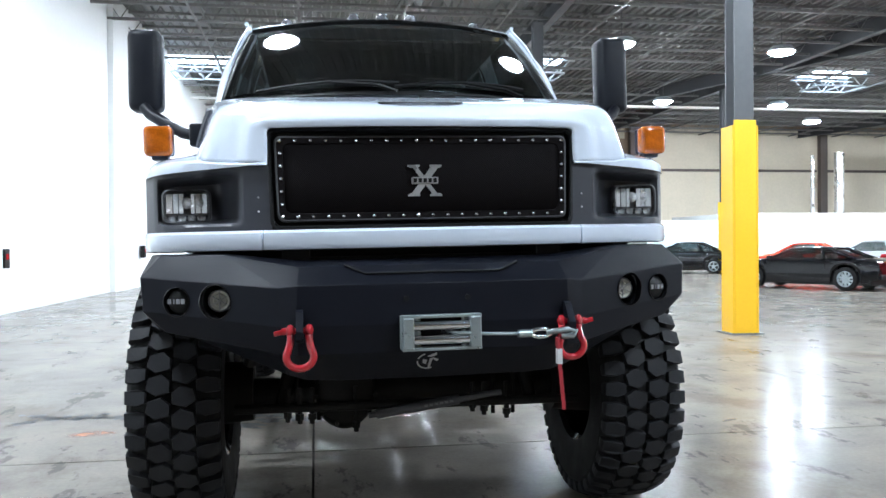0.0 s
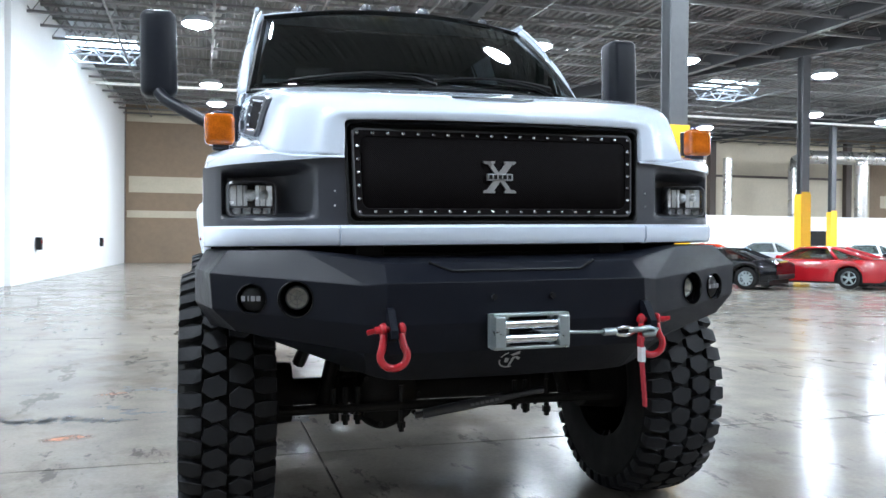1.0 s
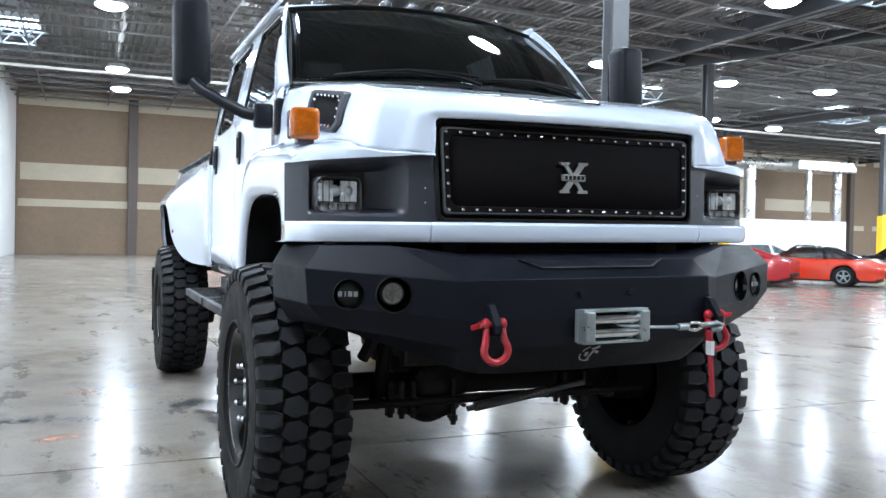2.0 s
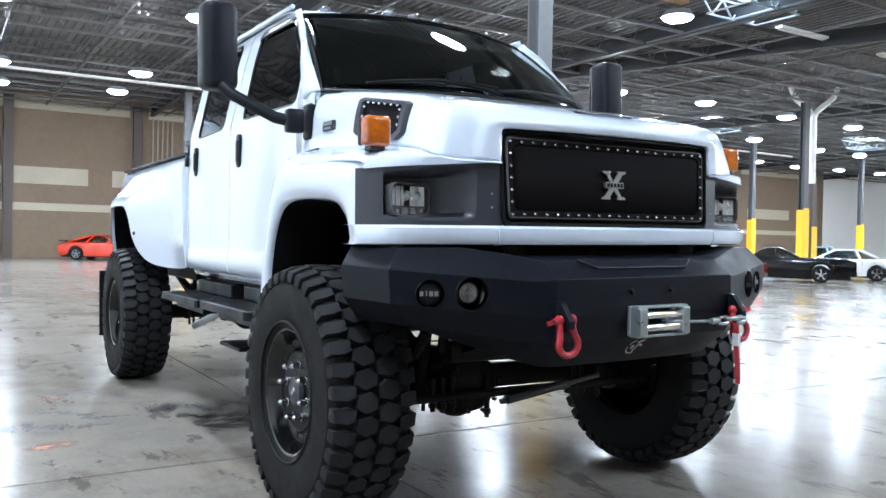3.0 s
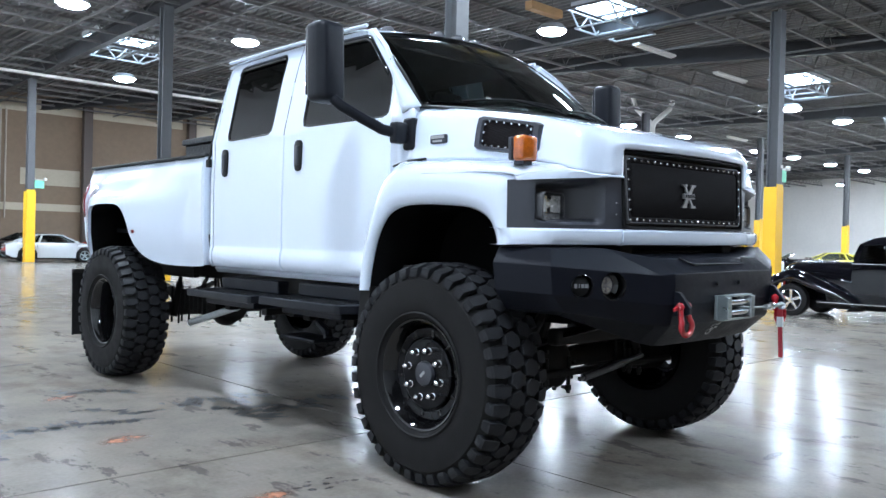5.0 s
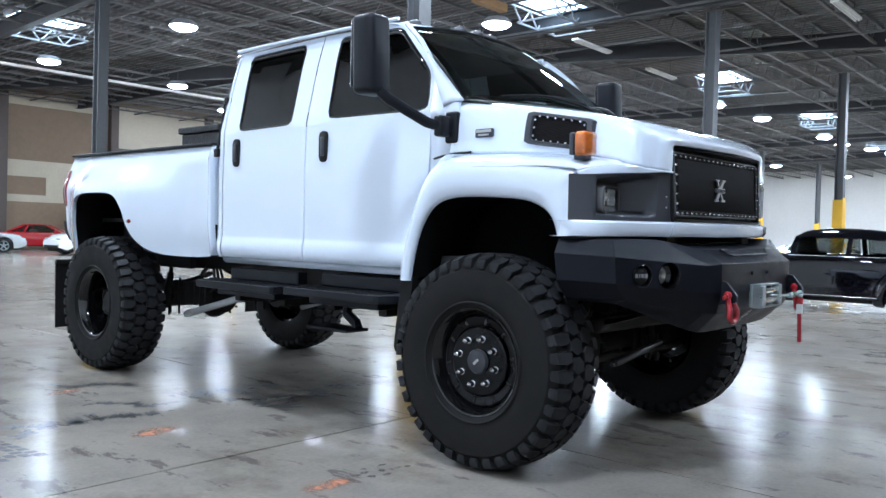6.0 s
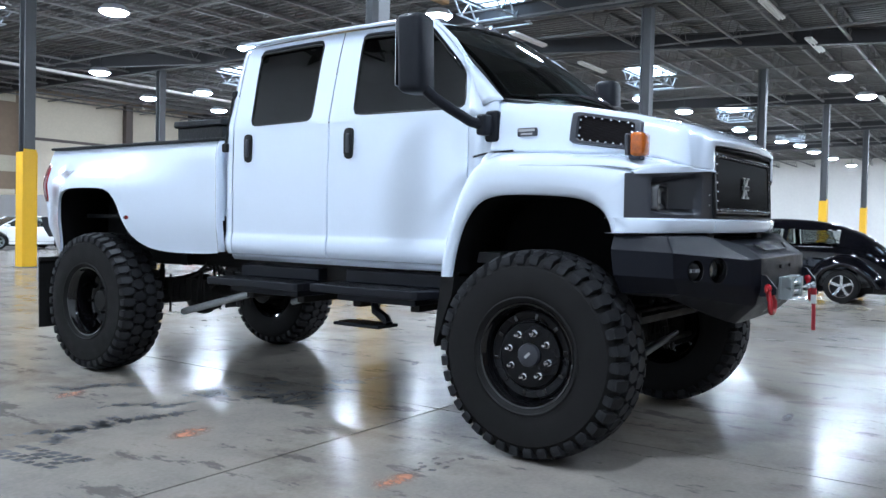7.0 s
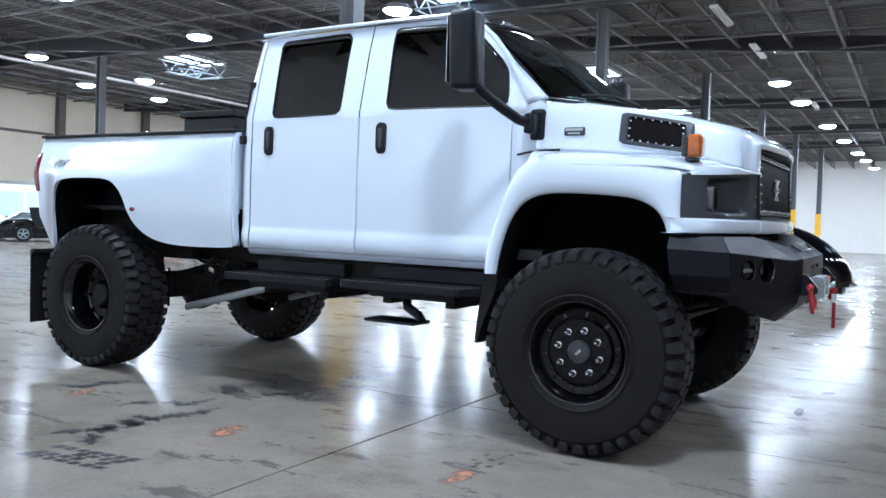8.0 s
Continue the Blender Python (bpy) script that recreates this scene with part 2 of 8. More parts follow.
def shell(name, verts, faces, mat, parent, thick=0.0, smooth=True, label="", m=None, auto=40):
    me = mesh_of(name, verts, faces, mat, smooth)
    bm = bmesh.new()
    bm.from_mesh(me)
    bmesh.ops.remove_doubles(bm, verts=bm.verts, dist=0.0004)
    bmesh.ops.dissolve_degenerate(bm, edges=bm.edges, dist=0.0001)
    bmesh.ops.recalc_face_normals(bm, faces=bm.faces)
    me2 = bpy.data.meshes.new(name)
    bm.to_mesh(me2)
    bm.free()
    me = me2
    me.materials.append(mat)
    me.validate()
    me.update()
    if smooth:
        me.polygons.foreach_set("use_smooth", [True] * len(me.polygons))
    if smooth and auto:
        me.set_sharp_from_angle(angle=radians(auto))
    ob = new(name, me)
    ob.parent = parent
    if m is not None:
        ob.matrix_local = m
    if thick:
        s = ob.modifiers.new("thickness", "SOLIDIFY")
        s.thickness, s.offset = thick, -1
    if label:
        tagged(ob, label)
    return ob


def thing(name, label, category, at=(0, 0, 0), rz=0.0, group="", kind=""):
    ob = new(name)
    ob.empty_display_size = 0.2
    ob.matrix_basis = pose(*at, 0, 0, rz)
    return tagged(ob, label, category, group, kind)


def box(bm, x0, x1, y0, y1, z0, z1, bevel=0.0, seg=2, m=None):
    r = bmesh.ops.create_cube(bm, size=1.0)
    vs = r["verts"]
    for v in vs:
        v.co = Vector((x0 + (v.co.x + 0.5) * (x1 - x0), y0 + (v.co.y + 0.5) * (y1 - y0), z0 + (v.co.z + 0.5) * (z1 - z0)))
    if bevel:
        es = list({e for v in vs for e in v.link_edges})
        out = bmesh.ops.bevel(bm, geom=es, offset=bevel, segments=seg, affect="EDGES", profile=0.5)
        vs = list({v for f in out["faces"] for v in f.verts} | {v for v in vs if v.is_valid})
    if m is not None:
        bmesh.ops.transform(bm, matrix=m, verts=vs)
    return bm


def rod(bm, a, b, r, seg=12, r2=None, caps=True):
    a, b = Vector(a), Vector(b)
    d = b - a
    m = Matrix.Translation((a + b) / 2) @ d.to_track_quat("Z", "Y").to_matrix().to_4x4()
    bmesh.ops.create_cone(bm, cap_ends=caps, segments=seg, radius1=r, radius2=r if r2 is None else r2, depth=d.length, matrix=m)
    return bm


def tube(bm, pts, r, seg=10, closed=False):
    """A round bar along a bent line."""
    P = [Vector(p) for p in pts]
    n, rings = len(P), []
    for i, p in enumerate(P):
        t = (P[(i + 1) % n] - P[i - 1]) if closed else (P[min(i + 1, n - 1)] - P[max(i - 1, 0)])
        q = t.to_track_quat("Z", "Y")
        rings.append([bm.verts.new(p + q @ Vector((r * math.cos(2 * math.pi * k / seg), r * math.sin(2 * math.pi * k / seg), 0))) for k in range(seg)])
    for i in range(n if closed else n - 1):
        a, b = rings[i], rings[(i + 1) % n]
        best = min(range(seg), key=lambda s: sum((a[k].co - b[(k + s) % seg].co).length_squared for k in range(seg)))
        for k in range(seg):
            bm.faces.new((a[k], a[(k + 1) % seg], b[(k + 1 + best) % seg], b[(k + best) % seg]))
    if not closed:
        bm.faces.new(rings[0][::-1])
        bm.faces.new(rings[-1])
    return bm


def lathe(bm, profile, seg=48, m=None):
    """Turns (axis distance, radius) round the x axis."""
    rings = []
    for x, r in profile:
        rings.append([bm.verts.new((x, r * math.cos(2 * math.pi * k / seg), r * math.sin(2 * math.pi * k / seg))) for k in range(seg)])
    fs = []
    for a, b in zip(rings, rings[1:]):
        for k in range(seg):
            fs.append(bm.faces.new((a[k], a[(k + 1) % seg], b[(k + 1) % seg], b[k])))
    if m is not None:
        bmesh.ops.transform(bm, matrix=m, verts=[v for ring in rings for v in ring])
    return bm


def prism(bm, pts, a, b, axis="x"):
    """A closed outline in the plane across the axis, drawn out from a to b."""
    def at(p, t):
        return {"x": (t, p[0], p[1]), "y": (p[0], t, p[1]), "z": (p[0], p[1], t)}[axis]
    lo, hi = [bm.verts.new(at(p, a)) for p in pts], [bm.verts.new(at(p, b)) for p in pts]
    n = len(pts)
    for i in range(n):
        bm.faces.new((lo[i], lo[(i + 1) % n], hi[(i + 1) % n], hi[i]))
    bm.faces.new(lo[::-1])
    bm.faces.new(hi)
    return bm


def spline(P, n):
    """Catmull-Rom through the rows of P (first axis), n steps between rows."""
    P = np.asarray(P, float)
    E = np.concatenate([[2 * P[0] - P[1]], P, [2 * P[-1] - P[-2]]])
    out = []
    for i in range(len(P) - 1):
        p0, p1, p2, p3 = E[i:i + 4]
        for k in range(n):
            t = k / n
            out.append(0.5 * (2 * p1 + (p2 - p0) * t + (2 * p0 - 5 * p1 + 4 * p2 - p3) * t * t + (3 * p1 - p0 - 3 * p2 + p3) * t ** 3))
    return np.array(out + [P[-1]])


def sheet(P):
    """Vertices and faces of a grid of points (rows, columns, 3)."""
    P = np.asarray(P)
    nu, nv = P.shape[:2]
    faces = [(i * nv + j, i * nv + j + 1, (i + 1) * nv + j + 1, (i + 1) * nv + j) for i in range(nu - 1) for j in range(nv - 1)]
    return P.reshape(-1, 3), faces


def flip(P):
    """The other side's copy, mirrored in x."""
    Q = np.array(P, float)
    Q[..., 0] *= -1
    return Q


def both(P):
    """A half sheet (columns from the middle outwards) and its mirror as one sheet."""
    P = np.asarray(P)
    return np.concatenate([flip(P)[:, :0:-1], P], axis=1)


def smooth01(t):
    t = np.clip(t, 0, 1)
    return t * t * (3 - 2 * t)

# ---- the hall ----
TURN = -2.2                       # the hall stands a little askew to the truck
H_DECK, X0, X1, Y0, Y1 = 9.0, -6.6, 84.0, -26.0, 45.0


def turned(x, y, z=0.0):
    return (Matrix.Rotation(radians(TURN), 4, "Z") @ Vector((x, y, z))).to_tuple()


def wall(name, a, b, height, thick, mat, label):
    """A wall from plan point a to b; its thickness lies to the right of the way."""
    a, b = Vector((*a, 0)), Vector((*b, 0))
    L = (b - a).length
    bm = bmesh.new()
    box(bm, 0, L, -thick, 0, -0.05, height)
    ob = part(name, bm, mat, None)
    ob.matrix_basis = Matrix.Translation(a) @ Matrix.Rotation(math.atan2(b.y - a.y, b.x - a.x), 4, "Z")
    return tagged(ob, label, "wall", kind="structure")


def hall():
    # left wall, set askew; its far stretch stands a little proud
    wall("wall_west", (-6.62, 21.6), (-7.95, Y0 - 1), H_DECK, 0.3, M["wall_white"], "smooth white painted warehouse wall")
    wall("wall_west", (-5.35, Y1 + 0.4), (-6.45, 21.6), H_DECK, 0.45, M["wall_white"], "smooth white painted warehouse wall")
    wall("wall_north", (X1 + 1, Y1), (-7.5, Y1), H_DECK, 0.3, M["wall_brown"], "brown insulated warehouse wall with cream strips")
    wall("wall_east", (X1, Y0 - 1), (X1, Y1), H_DECK, 0.3, M["wall_grey"], "pale grey panelled warehouse wall")
    # unseen; brown instead of white to cut the bounce onto the truck's nose
    wall("wall_south", (-9, Y0), (X1 + 1, Y0), H_DECK, 0.3, M["wall_brown"], "brown wall added out of view to close the hall")


def north_wall_details():
    y = Y1 - 0.003
    def strip(x0, x1, z0, z1, mat, name, label, d=0.02):
        bm = bmesh.new()
        box(bm, x0, x1, y - d, y, z0, z1)
        tagged(part(name, bm, mat, None), label, "wall panel", kind="structure")
    for x0, x1 in ((-5.3, 6.5), (7.5, 18.9), (46.5, 58.0), (59.0, 70.2)):
        strip(x0, x1, 7.95, 8.6, M["strip_cream"], "trim", "cream painted band along the wall top")
        strip(x0, x1, 2.55, 2.95, M["strip_cream"], "trim", "cream painted band on the brown wall")
    for x0, x1 in ((-5.2, 0.1), (0.7, 4.35), (5.6, 6.65), (7.3, 8.35), (9.6, 12.75), (13.35, 19.1), (47, 54), (60, 66)):
        strip(x0, x1, 3.97, 4.88, M["strip_cream"], "trim", "cream painted patch on the brown wall")
    strip(19.5, 46.0, 0.0, 8.6, M["wall_cream"], "wall_panel", "cream panelled stretch of the back wall", 0.03)
    strip(71.3, 84.0, 0.0, 8.95, M["wall_grey"], "wall_panel", "pale grey panelled end of the back wall", 0.04)
    strip(15.55, 17.2, 2.95, 3.97, M["strip_cream"], "trim", "cream painted patch on the brown wall")
    for x in (-5.6, 0.4, 6.88, 13.06, 19.4, 26.0, 32.4, 43.8, 56.1, 68.4):
        bm = bmesh.new()
        box(bm, x - 0.24, x + 0.24, y - 0.42, y - 0.03, 0, 8.7, 0.01)
        tagged(part("pilaster", bm, M["pilaster"], None), "dark brown steel pilaster against the wall", "pilaster", "wall pilasters", "structure")
    # rails along the wall
    bm = bmesh.new()
    box(bm, 19.75, 25.65, y - 0.14, y - 0.035, 5.9, 6.06)
    box(bm, 26.35, 32.05, y - 0.14, y - 0.035, 5.9, 6.06)
    box(bm, 32.75, 43.4, y - 0.14, y - 0.035, 5.9, 6.06)
    tagged(part("trim", bm, M["pilaster"], None), "dark steel girts along the wall", "girt", kind="structure")
    # conduits and switch boxes
    for k in range(5):
        bm = bmesh.new()
        x = 7.75 + 0.27 * k
        rod(bm, (x, y - 0.08, 2.1), (x, y - 0.08, 8.0), 0.045, 8)
        tagged(part("conduit", bm, M["conduit"], None), "grey vertical electrical conduit on the wall", "conduit", "wall conduits")
    for x in (7.3, 7.92):
        t = thing("switch_box", "pale grey electrical cabinet on the brown wall", "electrical cabinet", (x, y, 0), group="electrical cabinets")
        bm = bmesh.new()
        box(bm, 0, 0.56, -0.3, -0.01, 0.25, 2.1, 0.02)
        part("body", bm, M["steel_light"], t)
        bm = bmesh.new()
        box(bm, 0.03, 0.53, -0.325, -0.302, 0.3, 2.05, 0.008)
        part("door", bm, M["steel_light"], t)


def floor():
    bm = bmesh.new()
    box(bm, -10, X1 + 2, Y0 - 2, Y1 + 2, -0.5, -0.012)
    base = tagged(part("floor", bm, M["joint"], None), "polished grey concrete floor with saw-cut joints", "floor", kind="structure")
    sx, sy, gap = 6.15, 6.9, 0.014
    bm = bmesh.new()
    box(bm, gap / 2, sx - gap / 2, gap / 2, sy - gap / 2, -0.011, 0.0)
    me = bpy.data.meshes.new("slab")
    bm.to_mesh(me)
    bm.free()
    me.materials.append(M["floor"])
    for i in range(-2, 15):
        for j in range(-4, 7):
            ob = new("slab", me)
            ob.parent = base
            ob.location = (-0.5 + sx * i, 1.18 + sy * j, 0)


SKYLIGHTS = [(-4.9, 29.8), (8.4, 28.3), (22.6, 29.4), (36.6, 29.0), (51.0, 28.6), (3.4, 12.2), (17.6, 12.0), (31.7, 12.1), (45.4, 12.0), (57.9, 11.5), (3.8, -5.5), (18.3, -5.5), (32.7, -5.5)]
SL_W, SL_D = 2.5, 1.5


def ceiling():
    """Ribbed steel deck with openings for the skylights."""
    verts, faces = [], []
    pitch = 0.30
    xs = []
    x = -9.0
    while x < X1 + 1.5:
        xs.append(x)
        x += pitch
    cuts = sorted({Y0 - 1.0, Y1 + 1.0} | {y + s * SL_D / 2 for _, y in SKYLIGHTS for s in (-1, 1)})
    prof = [(0, 0), (0.09, 0), (0.125, 0.075), (0.265, 0.075), (0.30, 0)]
    for ya, yb in zip(cuts, cuts[1:]):
        mid = (ya + yb) / 2
        holes = [sx for sx, sy in SKYLIGHTS if abs(mid - sy) < SL_D / 2]
        for x in xs:
            if any(abs(x + 0.15 - h) < SL_W / 2 for h in holes):
                continue
            n = len(verts)
            for px, pz in prof:
                verts += [(x + px, ya, H_DECK + pz), (x + px, yb, H_DECK + pz)]
            faces += [(n + 2 * k, n + 2 * k + 2, n + 2 * k + 3, n + 2 * k + 1) for k in range(4)]
    ob = new("ceiling", mesh_of("ceiling", verts, faces, M["deck"]))
    tagged(ob, "dark ribbed steel roof deck", "ceiling", kind="structure")
    # open-web joists along x
    bm_v, bm_f = [], []
    def bar(a, b, w, h):
        a, b = np.array(a), np.array(b)
        d = (b - a) / np.linalg.norm(b - a)
        s = np.array([0, 1.0, 0]) * w / 2
        u = np.cross(d, [0, 1, 0]) * h / 2
        n = len(bm_v)
        for p in (a, b):
            bm_v.extend([p - s - u, p + s - u, p + s + u, p - s + u])
        bm_f.extend([(n, n + 1, n + 5, n + 4), (n + 1, n + 2, n + 6, n + 5), (n + 2, n + 3, n + 7, n + 6), (n + 3, n, n + 4, n + 7)])
    yj = Y0 + 1.2
    while yj < Y1 - 0.5:
        if not any(abs(yj - sy) < SL_D / 2 + 0.1 for _, sy in SKYLIGHTS):
            top, bot = H_DECK - 0.05, H_DECK - 0.72
            bar((-8.5, yj, top), (X1, yj, top), 0.10, 0.08)
            bar((-8.5, yj, bot), (X1, yj, bot), 0.09, 0.08)
            x = -8.5
            while x < (X1 if yj > 0 else 30):
                bar((x, yj, top), (x + 0.45, yj, bot), 0.022, 0.022)
                bar((x + 0.45, yj, bot), (x + 0.9, yj, top), 0.022, 0.022)
                x += 0.9
        yj += 1.72
    # bridging rods across the joists
    x = -4.0
    while x < 70:
        n = len(bm_v)
        for z in (H_DECK - 0.72, H_DECK - 0.1):
            bar_w = 0.03
            n = len(bm_v)
            for yy in (Y0, Y1):
                bm_v.extend([np.array([x - bar_w, yy, z - 0.06]), np.array([x + bar_w, yy, z - 0.06]), np.array([x + bar_w, yy, z]), np.array([x - bar_w, yy, z])])
            bm_f.extend([(n, n + 1, n + 5, n + 4), (n + 1, n + 2, n + 6, n + 5), (n + 2, n + 3, n + 7, n + 6), (n + 3, n, n + 4, n + 7)])
        x += 3.1
    ob = new("ceiling_joists", mesh_of("ceiling_joists", bm_v, bm_f, M["joist"]))
    tagged(ob, "rows of dark open-web steel roof joists", "roof joists", kind="stuff")


def skylights():
    for x, y in SKYLIGHTS:
        t = thing("skylight", "bright roof skylight with a pale lattice guard frame", "skylight", (x, y, H_DECK), group="roof skylights", kind="structure")
        bm = bmesh.new()
        w, d = SL_W / 2, SL_D / 2
        for a in ((-w - 0.05, -w, -d - 0.05, d + 0.05), (w, w + 0.05, -d - 0.05, d + 0.05), (-w, w, -d - 0.05, -d), (-w, w, d, d + 0.05)):
            box(bm, a[0], a[1], a[2], a[3], -0.12, 0.75)
        part("kerb", bm, M["wall_white"], t)
        bm = bmesh.new()
        for s in (-1, 1):
            for k in range(3):
                x0 = -w - 0.1 + k * (2 * w + 0.2) / 3
                x1 = x0 + (2 * w + 0.2) / 3
                rod(bm, (x0, s * d, -0.25), ((x0 + x1) / 2, s * d, -0.75), 0.03, 6)
                rod(bm, ((x0 + x1) / 2, s * d, -0.75), (x1, s * d, -0.25), 0.03, 6)
            rod(bm, (-w * 1.25, s * d, -0.25), (w * 1.25, s * d, -0.25), 0.035, 6)
            rod(bm, (-w * 0.9, s * d, -0.75), (w * 0.9, s * d, -0.75), 0.035, 6)
        for k in (-1, 0, 1):
            rod(bm, (k * w * 0.9, -d, -0.75), (k * w * 0.9, d, -0.75), 0.03, 6)
        part("lattice", bm, M["steel_light"], t, "pale steel lattice guard")
        bm = bmesh.new()
        box(bm, -w + 0.002, w - 0.002, -d + 0.002, d - 0.002, -0.10, -0.08)
        part("pane", bm, M["daylight"], t, "bright daylight diffuser pane")
        bm = bmesh.new()
        for k in range(1, 4):
            box(bm, -w + k * 2 * w / 4 - 0.03, -w + k * 2 * w / 4 + 0.03, -d, d, -0.14, -0.10)
        part("glazing_bar", bm, M["steel_light"], t)


def column(x, y, guard=3.23):
    t = thing("column", "grey steel column with a yellow painted guard round its foot", "column", (x, y, 0), TURN, "hall columns", "structure")
    bm = bmesh.new()
    box(bm, -0.15, 0.15, -0.16, -0.13, 0, H_DECK - 0.87, 0.003)
    box(bm, -0.15, 0.15, 0.13, 0.16, 0, H_DECK - 0.87, 0.003)
    box(bm, -0.012, 0.012, -0.13, 0.13, 0, H_DECK - 0.87)
    part("shaft", bm, M["steel"], t)
    bm = bmesh.new()
    box(bm, -0.175, 0.175, -0.19, -0.165, 0.01, guard, 0.004)
    box(bm, -0.205, -0.18, -0.19, 0.19, 0.01, guard - 0.08, 0.004)
    box(bm, 0.18, 0.205, -0.19, 0.19, 0.01, guard - 0.08, 0.004)
    part("guard", bm, M["yellow"], t, "yellow painted sheet guard")
    bm = bmesh.new()
    box(bm, -0.26, 0.26, -0.26, 0.26, 0.0, 0.02, 0.004)
    part("base_plate", bm, M["steel"], t)
    return t


COLUMNS = [(5.94, 7.26), (6.3, 19.96), (7.3, 35.6), (18.4, 7.05), (19.7, 20.7), (17.5, 29.6), (29.6, 6.45), (31.4, 19.7), (33.4, 34.6), (40.6, 6.0), (43.4, 19.4), (42.3, 30.9),
           (52.6, 5.8), (55.6, 18.9), (55.6, 31.6), (62.0, 5.2), (67.8, 18.5), (68.4, 32.6), (5.7, -6.2), (5.2, -19.8), (18.0, -6.8), (30.2, -7.4)]


def fork_brace():
    """Pale pipe that forks under the roof beside a column."""
    t = thing("pipe_fork", "pale pipe forking in a Y under the roof", "pipe", (32.3, 19.9, 0))
    bm = bmesh.new()
    rod(bm, (0, 0, 4.4), (0, 0, 7.6), 0.16, 12)
    part("stem", bm, M["white_pipe"], t, smooth=True, auto=40)
    for sx in (-1, 1):
        bm = bmesh.new()
        tube(bm, [(0, 0, 7.45), (0.12 * sx, -0.08 * sx, 7.8), (0.8 * sx, -0.5 * sx, 8.5), (0.95 * sx, -0.6 * sx, 8.95 if sx > 0 else 9.06)], 0.13, 10)
        part("branch", bm, M["white_pipe"], t, smooth=True, auto=40)
    bm = bmesh.new()
    box(bm, -0.18, 0.18, -0.18, 0.18, 0.0, 4.42, 0.02)
    part("casing", bm, M["pilaster"], t, "dark boxed casing")
    bm = bmesh.new()
    box(bm, -0.2, 0.2, -0.215, -0.185, 0.01, 2.4, 0.005)
    part("guard", bm, M["yellow"], t, "yellow painted foot guard")


def girders():
    lines = {}
    for x, y in COLUMNS:
        lines.setdefault(round((x - 0.04 * y) / 12.2), []).append((y, x))
    for pts in lines.values():
        pts.sort()
        (ya, xa), (yb, xb) = pts[0], pts[-1]
        s = (xb - xa) / (yb - ya)
        a, b = Vector((xa + s * (Y0 - ya), Y0, 0)), Vector((xa + s * (Y1 - ya), Y1, 0))
        L = (b - a).length
        bm = bmesh.new()
        zt = H_DECK - 0.32
        box(bm, 0, L, -0.13, 0.13, zt - 0.03, zt)
        box(bm, 0, L, -0.13, 0.13, zt - 0.55, zt - 0.52)
        box(bm, 0, L, -0.012, 0.012, zt - 0.52, zt - 0.03)
        ob = part("girder", bm, M["girder"], None)
        ob.matrix_basis = Matrix.Translation(a) @ Matrix.Rotation(math.atan2(b.y - a.y, b.x - a.x), 4, "Z")
        tagged(ob, "deep grey steel roof girder on columns", "girder", "roof girders", "structure")


def high_bay(x, y):
    t = thing("ceiling_lamp", "round glowing high-bay lamp hung from the roof", "ceiling lamp", (x, y, 7.72), group="high-bay lamps")
    bm = bmesh.new()
    prof = [(0.0, 0.02), (0.12, 0.12), (0.16, 0.32), (0.02, 0.44), (-0.03, 0.44)]
    lathe(bm, [(-z, r) for z, r in prof], 20, Matrix.Rotation(radians(90), 4, "Y"))
    part("housing", bm, M["steel_light"], t, smooth=True)
    bm = bmesh.new()
    lathe(bm, [(0.03, 0.41), (0.09, 0.345), (0.135, 0.21), (0.15, 0.01)], 20, Matrix.Rotation(radians(90), 4, "Y"))
    part("lens", bm, M["lamp"], t, "glowing white lens", smooth=True)
    bm = bmesh.new()
    rod(bm, (0, 0, 0.12), (0, 0, H_DECK - 7.72 + 0.10), 0.012, 6)
    part("cable", bm, M["steel"], t)
    return t


LAMPS = (
    # row over the camera's way (first four out of view, kept for light) and its dark stretch, then the far end
    [(x, 3.6 - 0.03 * (x - 33)) for x in (-1.9, 3.7, 9.3, 14.9, 30.4, 35.9, 45.2, 53.2, 61.7, 68.1)]
    # the first one is out of view, added for light on the truck's flank
    + [(-1.9, 12.3), (32.0, 12.6), (37.0, 12.25), (46.0, 11.85), (50.3, 12.0), (53.5, 11.1), (56.8, 10.6), (61.9, 10.65), (68.2, 10.45)]
    + [(-1.4, 21.0), (3.7, 20.2), (9.2, 20.45), (14.9, 20.8), (21.2, 21.4), (26.0, 20.9), (32.1, 21.2), (37.6, 21.2), (46.3, 21.0), (51.2, 20.8), (57.0, 20.6), (63.0, 20.4)]
    + [(-0.9, 30.8), (4.0, 29.9), (9.1, 29.9), (15.0, 30.4), (20.8, 30.8), (27.6, 29.4), (32.7, 30.2), (38.1, 27.6), (45.4, 28.4), (50.2, 28.5), (54.6, 28.0), (59.2, 28.1)]
    + [(-0.6, 35.6), (4.0, 34.8), (20.6, 34.9), (25.4, 35.2), (48.8, 35.5), (54.1, 36.0), (58.6, 35.3), (64.0, 35.1)]
    # added lamps, none seen here: they light the truck's nose, flank and east wall
    + [(3.7 + 5.62 * k, -7.4) for k in range(0, 14)] + [(-4.2, -1.6), (76.0, 2.3), (76.0, 10.2), (76.0, 18.6), (76.0, 27.0)] + [(65.5 + 5.62 * k, -15.0) for k in range(0, 3)])


def lamps():
    first = high_bay(14.6, 12.15)
    for x, y in LAMPS:
        copy_thing(first, pose(x, y, 7.72))


STRIPS = [(20.4, 12.3, 2.4), (26.2, 12.5, 2.4), (20.6, 4.0, 2.4), (26.2, 3.85, 2.4), (40.5, 3.4, 2.4), (43.4, 20.9, 2.4)]


